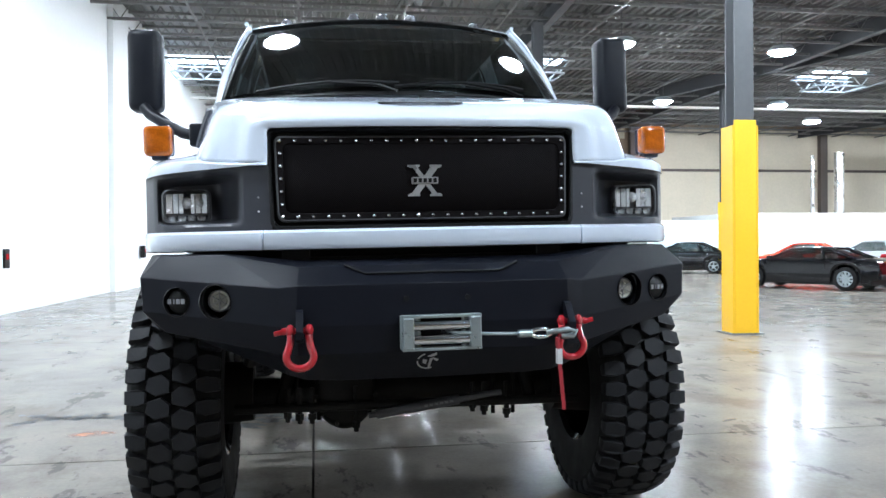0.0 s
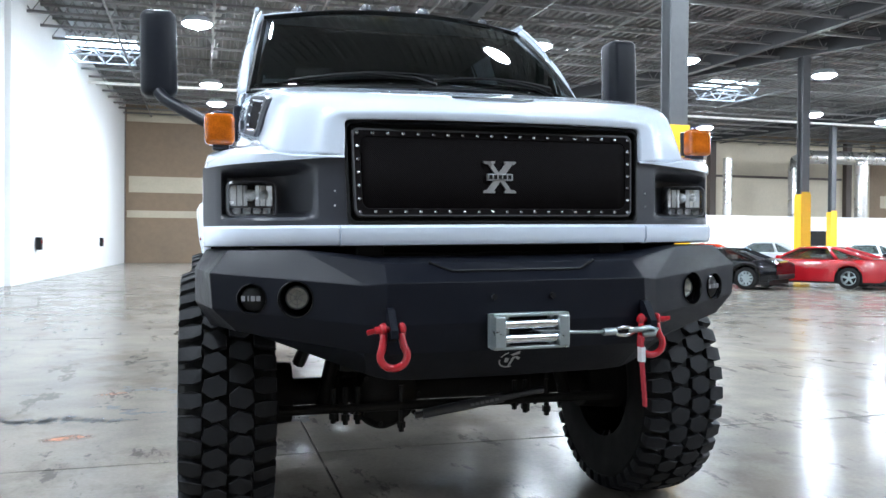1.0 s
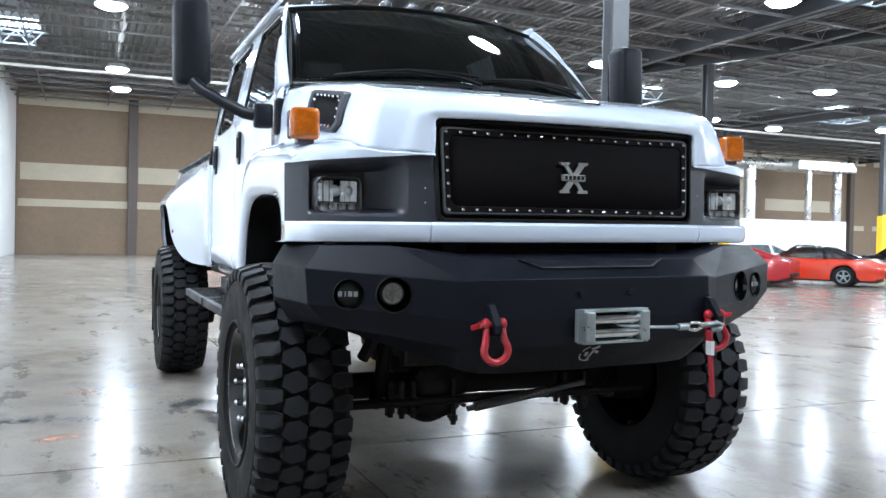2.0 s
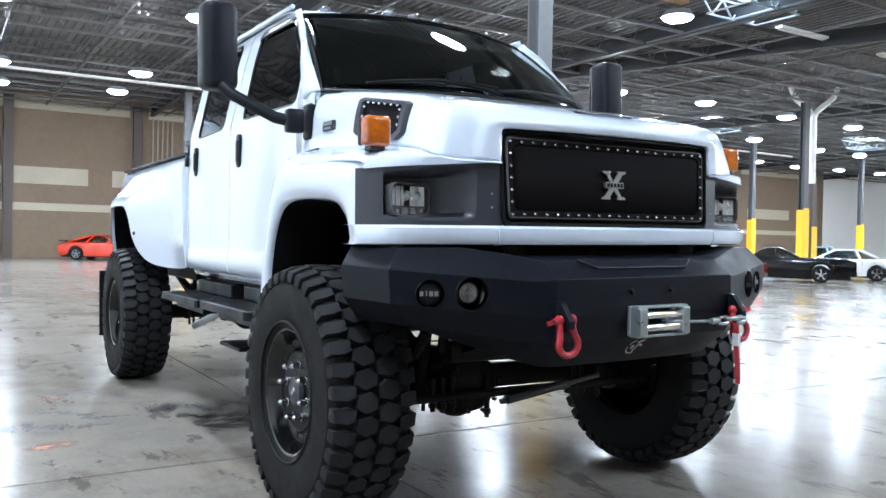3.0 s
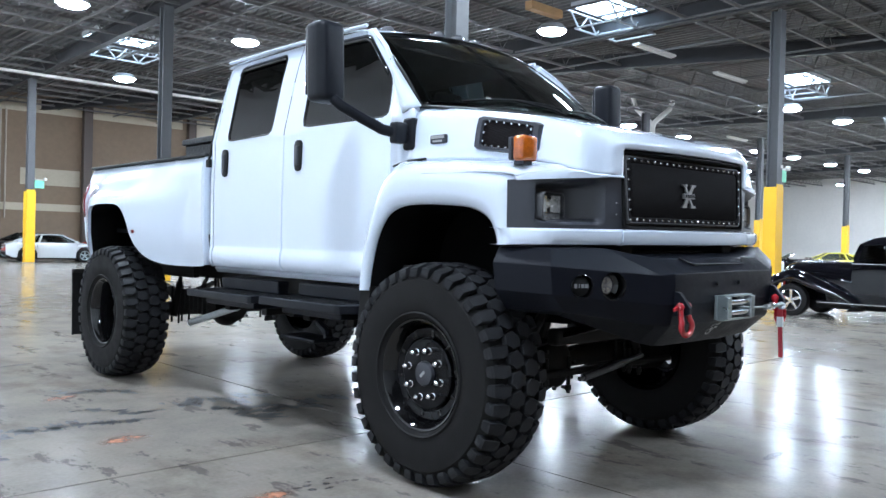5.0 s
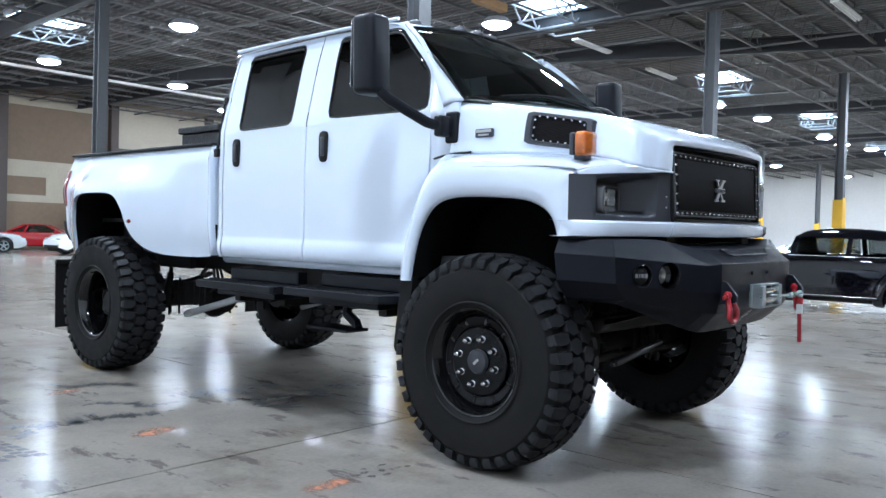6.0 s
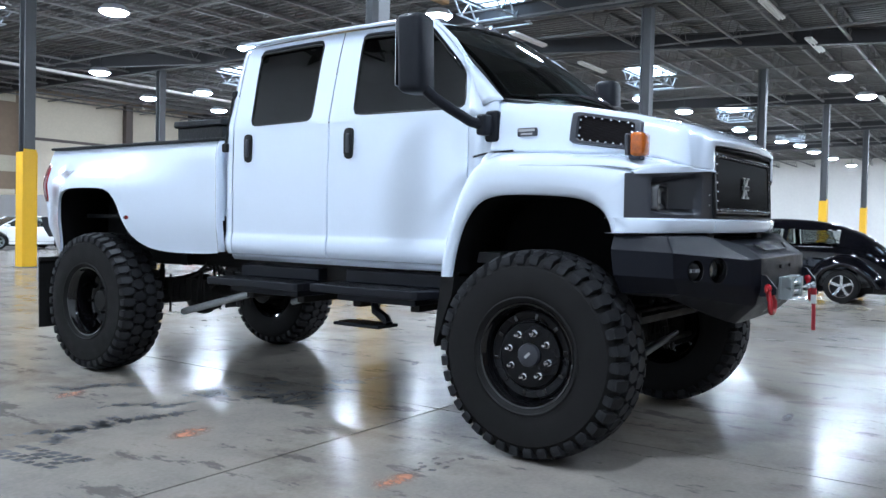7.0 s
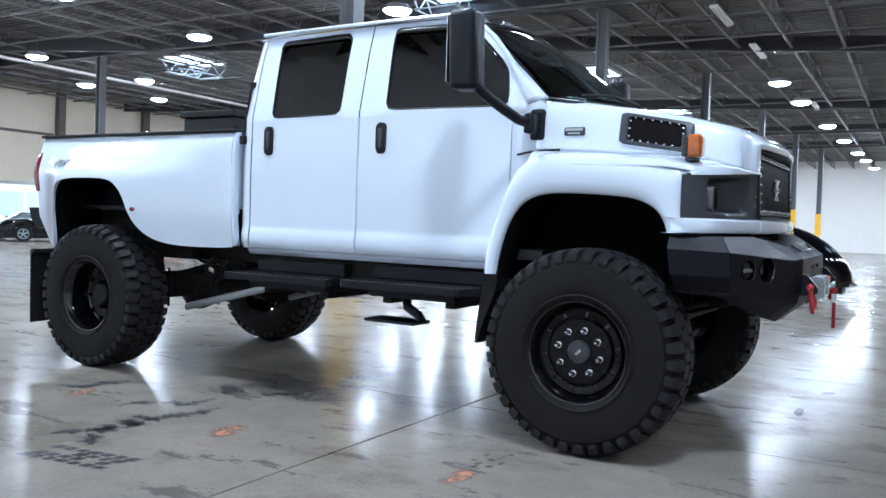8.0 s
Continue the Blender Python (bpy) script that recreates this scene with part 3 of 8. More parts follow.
def overhead_lines():
    bm = bmesh.new()
    rod(bm, (-6.2, 33.5, 8.0), (50, 33.5, 8.0), 0.062, 10)
    tagged(part("sprinkler_main", bm, M["white_pipe"], None), "long white sprinkler pipe under the roof", "pipe", kind="structure")
    for x, y, L in STRIPS:
        t = thing("strip_light", "unlit pale strip light fixed below the joists", "strip light", (x, y, 8.15), group="unlit strip lights")
        bm = bmesh.new()
        box(bm, -L / 2, L / 2, -0.12, 0.12, 0, 0.08, 0.01)
        part("body", bm, M["white_pipe"], t)
        for s in (-0.8, 0.8):
            bm = bmesh.new()
            rod(bm, (s, 0, 0.07), (s, 0, H_DECK - 8.15 + 0.02), 0.01, 6)
            part("hanger", bm, M["steel"], t)
        bm = bmesh.new()
        for s in (-0.05, 0.05):
            rod(bm, (-L / 2 + 0.06, s, -0.03), (L / 2 - 0.06, s, -0.03), 0.02, 8)
        part("tube", bm, M["white_pipe"], t)
    bm = bmesh.new()
    box(bm, 13.2, 14.6, 11.75, 12.0, 8.0, 8.24, 0.01)
    tagged(part("plank", bm, M["wood"], None), "raw wooden plank laid across the roof steel", "plank")
    # shiny ducts over the office partition
    t = thing("duct", "shiny foil-wrapped ventilation duct above the partition", "duct", (0, 0, 0))
    for pts, r in (([(28.3, 39.6, 2.9), (28.3, 39.6, 6.4)], 0.12), ([(30.0, 39.6, 2.9), (30.0, 39.6, 6.6)], 0.28), ([(34.5, 39, 2.9), (34.5, 39, 6.0), (34.6, 39, 6.5), (35.2, 39, 6.8), (44, 39, 6.9), (47, 39, 6.9)], 0.42), ([(39.2, 38.6, 2.9), (39.2, 38.6, 6.6)], 0.4), ([(44.6, 38.6, 2.9), (44.6, 38.6, 6.6)], 0.22), ([(47.6, 38.8, 2.9), (47.6, 38.8, 6.9)], 0.3)):
        bm = bmesh.new()
        tube(bm, pts, r, 14)
        part("pipe", bm, M["duct"], t, smooth=True, auto=50)
    bm = bmesh.new()
    box(bm, 43.0, 48.6, 38.0, 40.2, 6.5, 7.2, 0.05)
    part("plenum", bm, M["duct"], t)


def partition():
    t = thing("partition", "long low white office partition with a dark door", "partition", (0, 0, 0), kind="structure")
    for name, x0, x1, h in (("panel", 17.0, 22.0, 2.55), ("panel", 22.0, 46.5, 2.95)):
        bm = bmesh.new()
        box(bm, x0, x1, 37.0, 44.9, 0, h, 0.01)
        part(name, bm, M["wall_white"], t)
    bm = bmesh.new()
    box(bm, 34.0, 35.1, 36.93, 36.997, 0, 2.1, 0.01)
    part("door", bm, M["black"], t, "dark door")
    bm = bmesh.new()
    for x in (17.4, 18.9, 20.4):
        box(bm, x, x + 1.3, 36.95, 36.997, 1.0, 2.2, 0.01)
    part("glazing", bm, M["tag_blue"], t, "pale window panes")


def wall_outlets():
    for x, y, z in ((-6.93, 13.8, 1.15), (-6.28, 24.5, 1.2), (-5.75, 36.5, 1.2)):
        t = thing("wall_box", "small dark call box on the white wall", "call box", (x, y, z), -2, "wall boxes")
        bm = bmesh.new()
        box(bm, 0, 0.14, -0.13, 0.13, -0.2, 0.2, 0.01)
        part("body", bm, M["black"], t)
        bm = bmesh.new()
        box(bm, 0.14, 0.155, -0.07, 0.07, -0.02, 0.1, 0.005)
        part("plate", bm, M["red"], t)


def exit_signs():
    for x, y in ((7.3, 35.6), (18.4, 7.0)):
        t = thing("exit_sign", "small green emergency sign with twin lamp heads on a column", "emergency sign", (x, y, 3.3), group="emergency signs")
        bm = bmesh.new()
        box(bm, 0.16, 0.58, -0.05, 0.0, 0.02, 0.36, 0.01)
        part("panel", bm, M["green"], t)
        for k, s in enumerate((0.12, 0.62)):
            bm = bmesh.new()
            rod(bm, (s, -0.02, 0.44), (s, -0.12, 0.42), 0.07, 10)
            part("lamp_head", bm, M["white_pipe"], t)
        bm = bmesh.new()
        box(bm, 0.0, 0.6, -0.03, 0.01, 0.37, 0.42, 0.004)
        part("bracket", bm, M["white_pipe"], t)


hall()
north_wall_details()
floor()
ceiling()
skylights()
for _x, _y in COLUMNS:
    column(_x, _y)
girders()
fork_brace()
lamps()
overhead_lines()
partition()
wall_outlets()
exit_signs()

# ---- the lifted pickup ----
LEAN = Matrix.Translation((0.02, 0, 0)) @ Matrix.Rotation(radians(-0.85), 4, "Y")
R_TYRE, W_TYRE, X_WHEEL, Y_REAR, Z_HUB = 0.629, 0.42, 1.122, 4.56, 0.646
TRUCK = thing("pickup_truck", "white lifted crew-cab pickup truck on huge black off-road tyres", "pickup truck", (0, 0, -0.02))


def tp(name, bm, mat, label="", smooth=False, parent=None, auto=40):
    """A part of the truck's sprung body."""
    if parent is None:
        return part(name, bm, mat, TRUCK, label, smooth, LEAN, auto)
    return part(name, bm, mat, parent, label, smooth, None, auto)


def ts(name, P, mat, label="", thick=0.012, parent=None, auto=35, smooth=True):
    v, f = sheet(P)
    return shell(name, v, f, mat, parent or TRUCK, thick, smooth, label, None if parent else LEAN, auto)


def sweep_y(x):
    """How far the nose falls back towards the fender corners."""
    a = np.abs(x)
    far = np.interp(a, [0.66, 0.80, 0.95, 1.05, 1.12, 1.165, 1.195, 1.215, 1.23], [0.05, 0.085, 0.125, 0.16, 0.20, 0.25, 0.305, 0.345, 0.38])
    return np.where(a < 0.66, 0.05 * (a / 0.66) ** 2, far)


NOSE = -0.935


SKIN = []


def hood_x(y, z):
    """Half width of the hood flank at a point seen from the side."""
    G = SKIN[0][:, 12:]
    a, b, c, d = G[:-1, :-1].reshape(-1, 3), G[1:, :-1].reshape(-1, 3), G[:-1, 1:].reshape(-1, 3), G[1:, 1:].reshape(-1, 3)
    A, B, C = np.concatenate([a, d]), np.concatenate([b, b]), np.concatenate([c, c])
    den = (B[:, 1] - A[:, 1]) * (C[:, 2] - A[:, 2]) - (C[:, 1] - A[:, 1]) * (B[:, 2] - A[:, 2])
    den = np.where(np.abs(den) < 1e-9, 1e9, den)
    u = ((y - A[:, 1]) * (C[:, 2] - A[:, 2]) - (C[:, 1] - A[:, 1]) * (z - A[:, 2])) / den
    v = ((B[:, 1] - A[:, 1]) * (z - A[:, 2]) - (y - A[:, 1]) * (B[:, 2] - A[:, 2])) / den
    ok = (u >= -1e-4) & (v >= -1e-4) & (u + v <= 1.0002) & (np.abs(den) < 1e8)
    x = A[:, 0] + u * (B[:, 0] - A[:, 0]) + v * (C[:, 0] - A[:, 0])
    return float(x[ok].max()) if ok.any() else 0.94


def hood():
    def nose(x, dy):
        return NOSE + dy + float(sweep_y(x))
    rows = [
        [(x, nose(x, -0.002), z) for x, z in ((0, 1.922), (0.35, 1.922), (0.60, 1.921), (0.664, 1.915), (0.668, 1.875), (0.669, 1.84), (0.670, 1.80), (0.672, 1.774))],
        [(x, nose(x, -0.012), z) for x, z in ((0, 1.960), (0.35, 1.958), (0.62, 1.954), (0.70, 1.946), (0.735, 1.922), (0.746, 1.88), (0.750, 1.83), (0.755, 1.779))],
        [(0, -0.885, 2.005), (0.35, -0.878, 2.0), (0.62, -0.862, 1.996), (0.72, -0.85, 1.983), (0.768, -0.845, 1.952), (0.787, -0.845, 1.90), (0.799, -0.846, 1.84), (0.81, -0.847, 1.779)],
        [(0, -0.81, 2.04), (0.36, -0.81, 2.037), (0.66, -0.81, 2.028), (0.785, -0.81, 2.01), (0.838, -0.812, 1.975), (0.858, -0.818, 1.915), (0.868, -0.825, 1.85), (0.878, -0.829, 1.782)],
        [(0, -0.72, 2.067), (0.37, -0.725, 2.065), (0.68, -0.735, 2.058), (0.825, -0.745, 2.042), (0.885, -0.755, 2.008), (0.912, -0.775, 1.935), (0.928, -0.795, 1.862), (0.945, -0.808, 1.792)],
        [(0, -0.55, 2.105), (0.38, -0.55, 2.105), (0.70, -0.55, 2.10), (0.86, -0.555, 2.09), (0.915, -0.565, 2.06), (0.942, -0.60, 1.985), (0.962, -0.635, 1.91), (0.985, -0.67, 1.832)],
        [(0, -0.42, 2.135), (0.38, -0.42, 2.135), (0.70, -0.42, 2.132), (0.88, -0.42, 2.12), (0.942, -0.42, 2.09), (0.968, -0.43, 2.02), (0.982, -0.44, 1.94), (1.0, -0.45, 1.862)],
        [(0, -0.13, 2.18), (0.38, -0.13, 2.18), (0.71, -0.13, 2.18), (0.90, -0.13, 2.168), (0.965, -0.13, 2.135), (0.994, -0.13, 2.05), (1.006, -0.13, 1.965), (1.018, -0.13, 1.876)],
        [(0, 0.15, 2.225), (0.38, 0.15, 2.225), (0.71, 0.15, 2.225), (0.90, 0.15, 2.212), (0.98, 0.15, 2.175), (1.014, 0.15, 2.085), (1.024, 0.15, 1.98), (1.032, 0.15, 1.888)],
        [(0, 0.425, 2.26), (0.38, 0.425, 2.26), (0.72, 0.425, 2.258), (0.89, 0.425, 2.25), (0.995, 0.425, 2.205), (1.032, 0.425, 2.115), (1.042, 0.425, 1.99), (1.06, 0.425, 1.90)],
    ]
    G = spline(np.array(rows), 4)
    G = np.swapaxes(spline(np.swapaxes(G, 0, 1), 4), 0, 1)
    SKIN.append(G)
    h = ts("hood", both(G), M["paint"], "white domed hood with boxy shoulders", auto=50)
    # fender top between the hood flank and the wheel arch
    shelf = [
        [(0.945, -0.808, 1.792), (1.03, -0.782, 1.790), (1.11, -0.741, 1.785), (1.185, -0.65, 1.770), (1.207, -0.605, 1.752)],
        [(0.967, -0.742, 1.812), (1.04, -0.72, 1.808), (1.115, -0.69, 1.803), (1.19, -0.61, 1.788), (1.210, -0.58, 1.765)],
        [(0.985, -0.67, 1.832), (1.05, -0.65, 1.824), (1.12, -0.62, 1.818), (1.194, -0.56, 1.80), (1.212, -0.54, 1.772)],
        [(1.0, -0.45, 1.862), (1.06, -0.44, 1.850), (1.13, -0.42, 1.842), (1.196, -0.40, 1.816), (1.215, -0.39, 1.785)],
        [(1.018, -0.13, 1.876), (1.07, -0.13, 1.866), (1.13, -0.13, 1.856), (1.197, -0.13, 1.828), (1.218, -0.13, 1.790)],
        [(1.032, 0.15, 1.888), (1.075, 0.15, 1.879), (1.13, 0.15, 1.866), (1.197, 0.15, 1.836), (1.218, 0.15, 1.798)],
        [(1.06, 0.425, 1.90), (1.085, 0.425, 1.893), (1.12, 0.425, 1.876), (1.165, 0.425, 1.84), (1.19, 0.425, 1.80)],
    ]
    S = spline(np.array(shelf), 4)
    S = np.swapaxes(spline(np.swapaxes(S, 0, 1), 4), 0, 1)
    for f in (1, -1):
        T = S.copy()
        T[..., 0] *= f
        ts("fender_top", T, M["paint"], "white fender top", auto=60)
        # crisp lip over the headlight bezel
        P = []
        for x in np.linspace(0.672, 1.212, 25):
            y = nose(x, 0.0)
            zt = float(np.interp(x, [0.672, 0.755, 0.878, 0.945, 1.03, 1.11, 1.185, 1.212], [1.776, 1.779, 1.782, 1.792, 1.790, 1.785, 1.770, 1.748]))
            zb = 1.774 - 0.036 * (x - 0.66) / 0.56 - 0.004
            P.append([(f * x, y + 0.012, zt + 0.001), (f * x, y - 0.008, zt - 0.002), (f * x, y - 0.013, zt - 0.010), (f * x, y - 0.010, min(zb, zt - 0.012)), (f * x, y + 0.02, min(zb, zt - 0.012))])
        ts("bezel_lip", P, M["paint"], "white lip over the headlight bezel", 0.0)
        bm = bmesh.new()
        tube(bm, [(f * 1.058, 0.555, 1.872), (f * 1.064, 0.47, 1.888), (f * 1.066, 0.42, 1.893), (f * 1.058, 0.36, 1.898), (f * 1.052, 0.26, 1.902)], 0.0075, 6)
        part("cowl_gap", bm, M["black"], h)
    # cowl strip between hood and doors
    for s in (-1, 1):
        P = []
        for z in np.linspace(1.70, 2.235, 12):
            x = 1.04 - 0.025 * smooth01((1.32 - z) / 0.17) - 0.05 * smooth01((z - 2.1) / 0.14)
            P.append([(s * x, 0.40, z), (s * x, 0.5, z), (s * x, 0.605, z)])
        ts("cowl_side", P, M["paint"])
    # dark slot in the hood
    bm = bmesh.new()
    n = 16
    top = [bm.verts.new((x, -0.812 + 0.05 * (x / 0.66) ** 2, 2.0475 - 0.004 * abs(x))) for x in np.linspace(-0.19, 0.19, n)]
    low = [bm.verts.new((v.co.x, v.co.y - 0.034 * (1 - (v.co.x / 0.195) ** 4), v.co.z - 0.0125)) for v in top]
    for i in range(n - 1):
        bm.faces.new((top[i], top[i + 1], low[i + 1], low[i]))
    bmesh.ops.solidify(bm, geom=bm.faces, thickness=0.006)
    tp("hood_slot", bm, M["black"], "narrow black slot in the hood")


ARCH_F = [(-0.475, 1.405), (-0.46, 1.455), (-0.425, 1.515), (-0.36, 1.565), (-0.25, 1.60), (-0.05, 1.617), (0.15, 1.622), (0.30, 1.612), (0.41, 1.575), (0.485, 1.50), (0.54, 1.40), (0.58, 1.28), (0.605, 1.17), (0.615, 1.095)]
FLARE_F = [(-0.565, 1.405), (-0.567, 1.48), (-0.567, 1.58), (-0.566, 1.69), (-0.545, 1.765), (-0.15, 1.835), (0.15, 1.85), (0.33, 1.845), (0.45, 1.795), (0.53, 1.69), (0.60, 1.52), (0.655, 1.35), (0.69, 1.20), (0.70, 1.095)]


def front_fenders():
    A, B = spline(ARCH_F, 3), spline(FLARE_F, 3)
    for s in (-1, 1):
        rows = []
        n = len(A)
        for i in range(n):
            a, b = A[i], B[i]
            leg = smooth01((i / (n - 1) - 0.55) / 0.2)          # towards the rear leg
            # the outward edge rolls inwards; on the rear leg it runs back to the door skin
            back = np.array([0.05, 0.0]) * leg + np.array([0.0, 0.035]) * (1 - leg)
            def pt(x, q):
                return (s * x, q[0], q[1])
            rows.append([pt(1.165, a), pt(1.195, a), pt(1.212, a + (b - a) * 0.08), pt(1.222, a + (b - a) * 0.3), pt(1.226, a + (b - a) * 0.6), pt(1.215, a + (b - a) * 0.86), pt(1.195, b), pt(1.14, b + back * 0.7), pt(1.035, b + back)])
        ts("fender", rows, M["paint"], "white flared front fender", thick=0.0, auto=60)
        # dark inner arch
        P = []
        for q in A:
            P.append([(s * 1.185, q[0], q[1] + 0.003), (s * 0.62, q[0] * 0.96, q[1] + 0.003)])
        ts("wheel_housing", P, M["liner"], "black inner wheel housing", thick=0.01, auto=60)
        bm = bmesh.new()
        box(bm, min(s * 0.60, s * 0.66), max(s * 0.60, s * 0.66), -0.5, 0.66, 0.95, 1.75)
        box(bm, min(s * 0.60, s * 1.0), max(s * 0.60, s * 1.0), 0.60, 0.66, 1.12, 1.80)
        tp("apron", bm, M["liner"])


def grille():
    w0, z0, z1 = 0.668, 1.498, 1.915
    def bow(x, flat):
        """Depth of the nose line, or of the flat insert behind it."""
        return 0.046 if flat else 0.05 * (x / 0.66) ** 2
    def ring(inset, y, n=40, r=0.032, flat=True):
        """A rounded rectangle on the curved nose."""
        x1, za, zb = w0 - inset, z0 + inset, z1 - inset
        pts = []
        for cx, cz, a0 in ((x1 - r, zb - r, 0), (-x1 + r, zb - r, 90), (-x1 + r, za + r, 180), (x1 - r, za + r, 270)):
            for k in range(7):
                a = radians(a0 + k * 15)
                pts.append((cx + r * math.cos(a), cz + r * math.sin(a)))
        out = []
        for i, p in enumerate(pts):
            q = pts[(i + 1) % len(pts)]
            m = {6: 11, 13: 3, 20: 11, 27: 3}.get(i, 1)
            for k in range(m):
                x, z = p[0] + (q[0] - p[0]) * k / m, p[1] + (q[1] - p[1]) * k / m
                taper = 0.02 * (z1 - z) / (z1 - z0)
                x = x * (1 - taper)
                out.append((x, NOSE + y + bow(x, flat) + 0.02 * (z - z0) / (z1 - z0), z))
        return out
    def band(rings, name, mat, label, parent=None):
        V, F = [], []
        for r in rings:
            V += r
        n = len(rings[0])
        for k in range(len(rings) - 1):
            for i in range(n):
                F.append((k * n + i, k * n + (i + 1) % n, (k + 1) * n + (i + 1) % n, (k + 1) * n + i))
        return shell(name, V, F, mat, parent or TRUCK, 0, True, label, None if parent else LEAN, 30)
    g = band([ring(-0.006, 0.03, flat=False), ring(-0.006, -0.006, flat=False), ring(0.004, -0.010, flat=False), ring(0.008, -0.004, flat=False), ring(0.010, 0.05), ring(0.026, 0.05)], "grille", M["black"], "black riveted grille with a fine wire mesh")
    band([ring(0.024, 0.04), ring(0.024, 0.002), ring(0.029, -0.004), ring(0.034, -0.004)], "edge_bead", M["lamp_grey"], "thin grey edge bead", g)
    band([ring(0.034, -0.003), ring(0.058, -0.002), ring(0.061, 0.003), ring(0.062, 0.02)], "rim_plate", M["mesh"], "", g)
    # mesh insert
    P = [[(x, NOSE + 0.003 + bow(x, True) + 0.02 * (z - z0) / (z1 - z0), z) for x in np.linspace(-0.612, 0.612, 25)] for z in (z0 + 0.055, (z0 + z1) / 2, z1 - 0.055)]
    ts("mesh_insert", P, M["mesh"], "fine black wire mesh", 0.004, g)
    # studs
    bm = bmesh.new()
    bmesh.ops.create_uvsphere(bm, u_segments=10, v_segments=6, radius=0.0095, matrix=Matrix.Rotation(radians(90), 4, "X"))
    me = bpy.data.meshes.new("stud")
    bm.to_mesh(me)
    bm.free()
    me.polygons.foreach_set("use_smooth", [True] * len(me.polygons))
    me.materials.append(M["chrome"])
    def stud(x, z):
        x *= 1 - 0.02 * (z1 - z) / (z1 - z0)
        ob = new("stud", me)
        ob.parent = g
        ob.location = (x, NOSE - 0.004 + bow(x, True) + 0.02 * (z - z0) / (z1 - z0), z)
    for k in range(20):
        x = -0.62 + 1.24 * k / 19
        stud(x, z0 + 0.046), stud(x, z1 - 0.046)
    for k in range(1, 6):
        z = z0 + 0.046 + (z1 - z0 - 0.092) * k / 6
        stud(-0.62, z), stud(0.62, z)
    # X-shaped badge: a thick and a thin crossed stroke with serifs, and a middle plate
    BACK = NOSE + 0.052
    bm = bmesh.new()
    zc = (z0 + z1) / 2 - 0.013
    for s, w in ((-1, 0.017), (1, 0.011)):
        prism(bm, [(s * (-0.046 - w), zc + 0.062), (s * (-0.046 + w), zc + 0.062), (s * (0.046 + w), zc - 0.062), (s * (0.046 - w), zc - 0.062)], BACK - 0.005, BACK + 0.004, "y")
        for t in (-1, 1):
            prism(bm, [(s * 0.022, zc + t * 0.068), (s * 0.074, zc + t * 0.068), (s * 0.074, zc + t * 0.061), (s * 0.066, zc + t * 0.055), (s * 0.030, zc + t * 0.055), (s * 0.022, zc + t * 0.061)], BACK - 0.007, BACK + 0.003, "y")
    b = part("badge", bm, M["grey_alu"], g, "silver X-shaped grille badge")
    bm = bmesh.new()
    box(bm, -0.058, 0.058, BACK - 0.012, BACK + 0.01, zc - 0.0145, zc + 0.0145, 0.003)
    part("badge_plate", bm, M["grey_alu"], b)
    bm = bmesh.new()
    for k in range(5):
        x = -0.0432 + 0.0216 * k
        box(bm, x - 0.0075, x + 0.0070, BACK - 0.0138, BACK - 0.0122, zc - 0.009, zc + 0.009)
    part("badge_marks", bm, M["black"], b)
    # dark fill behind the grille
    bm = bmesh.new()
    box(bm, -0.64, 0.64, NOSE + 0.09, NOSE + 0.12, z0, z1)
    part("backing", bm, M["black"], g)


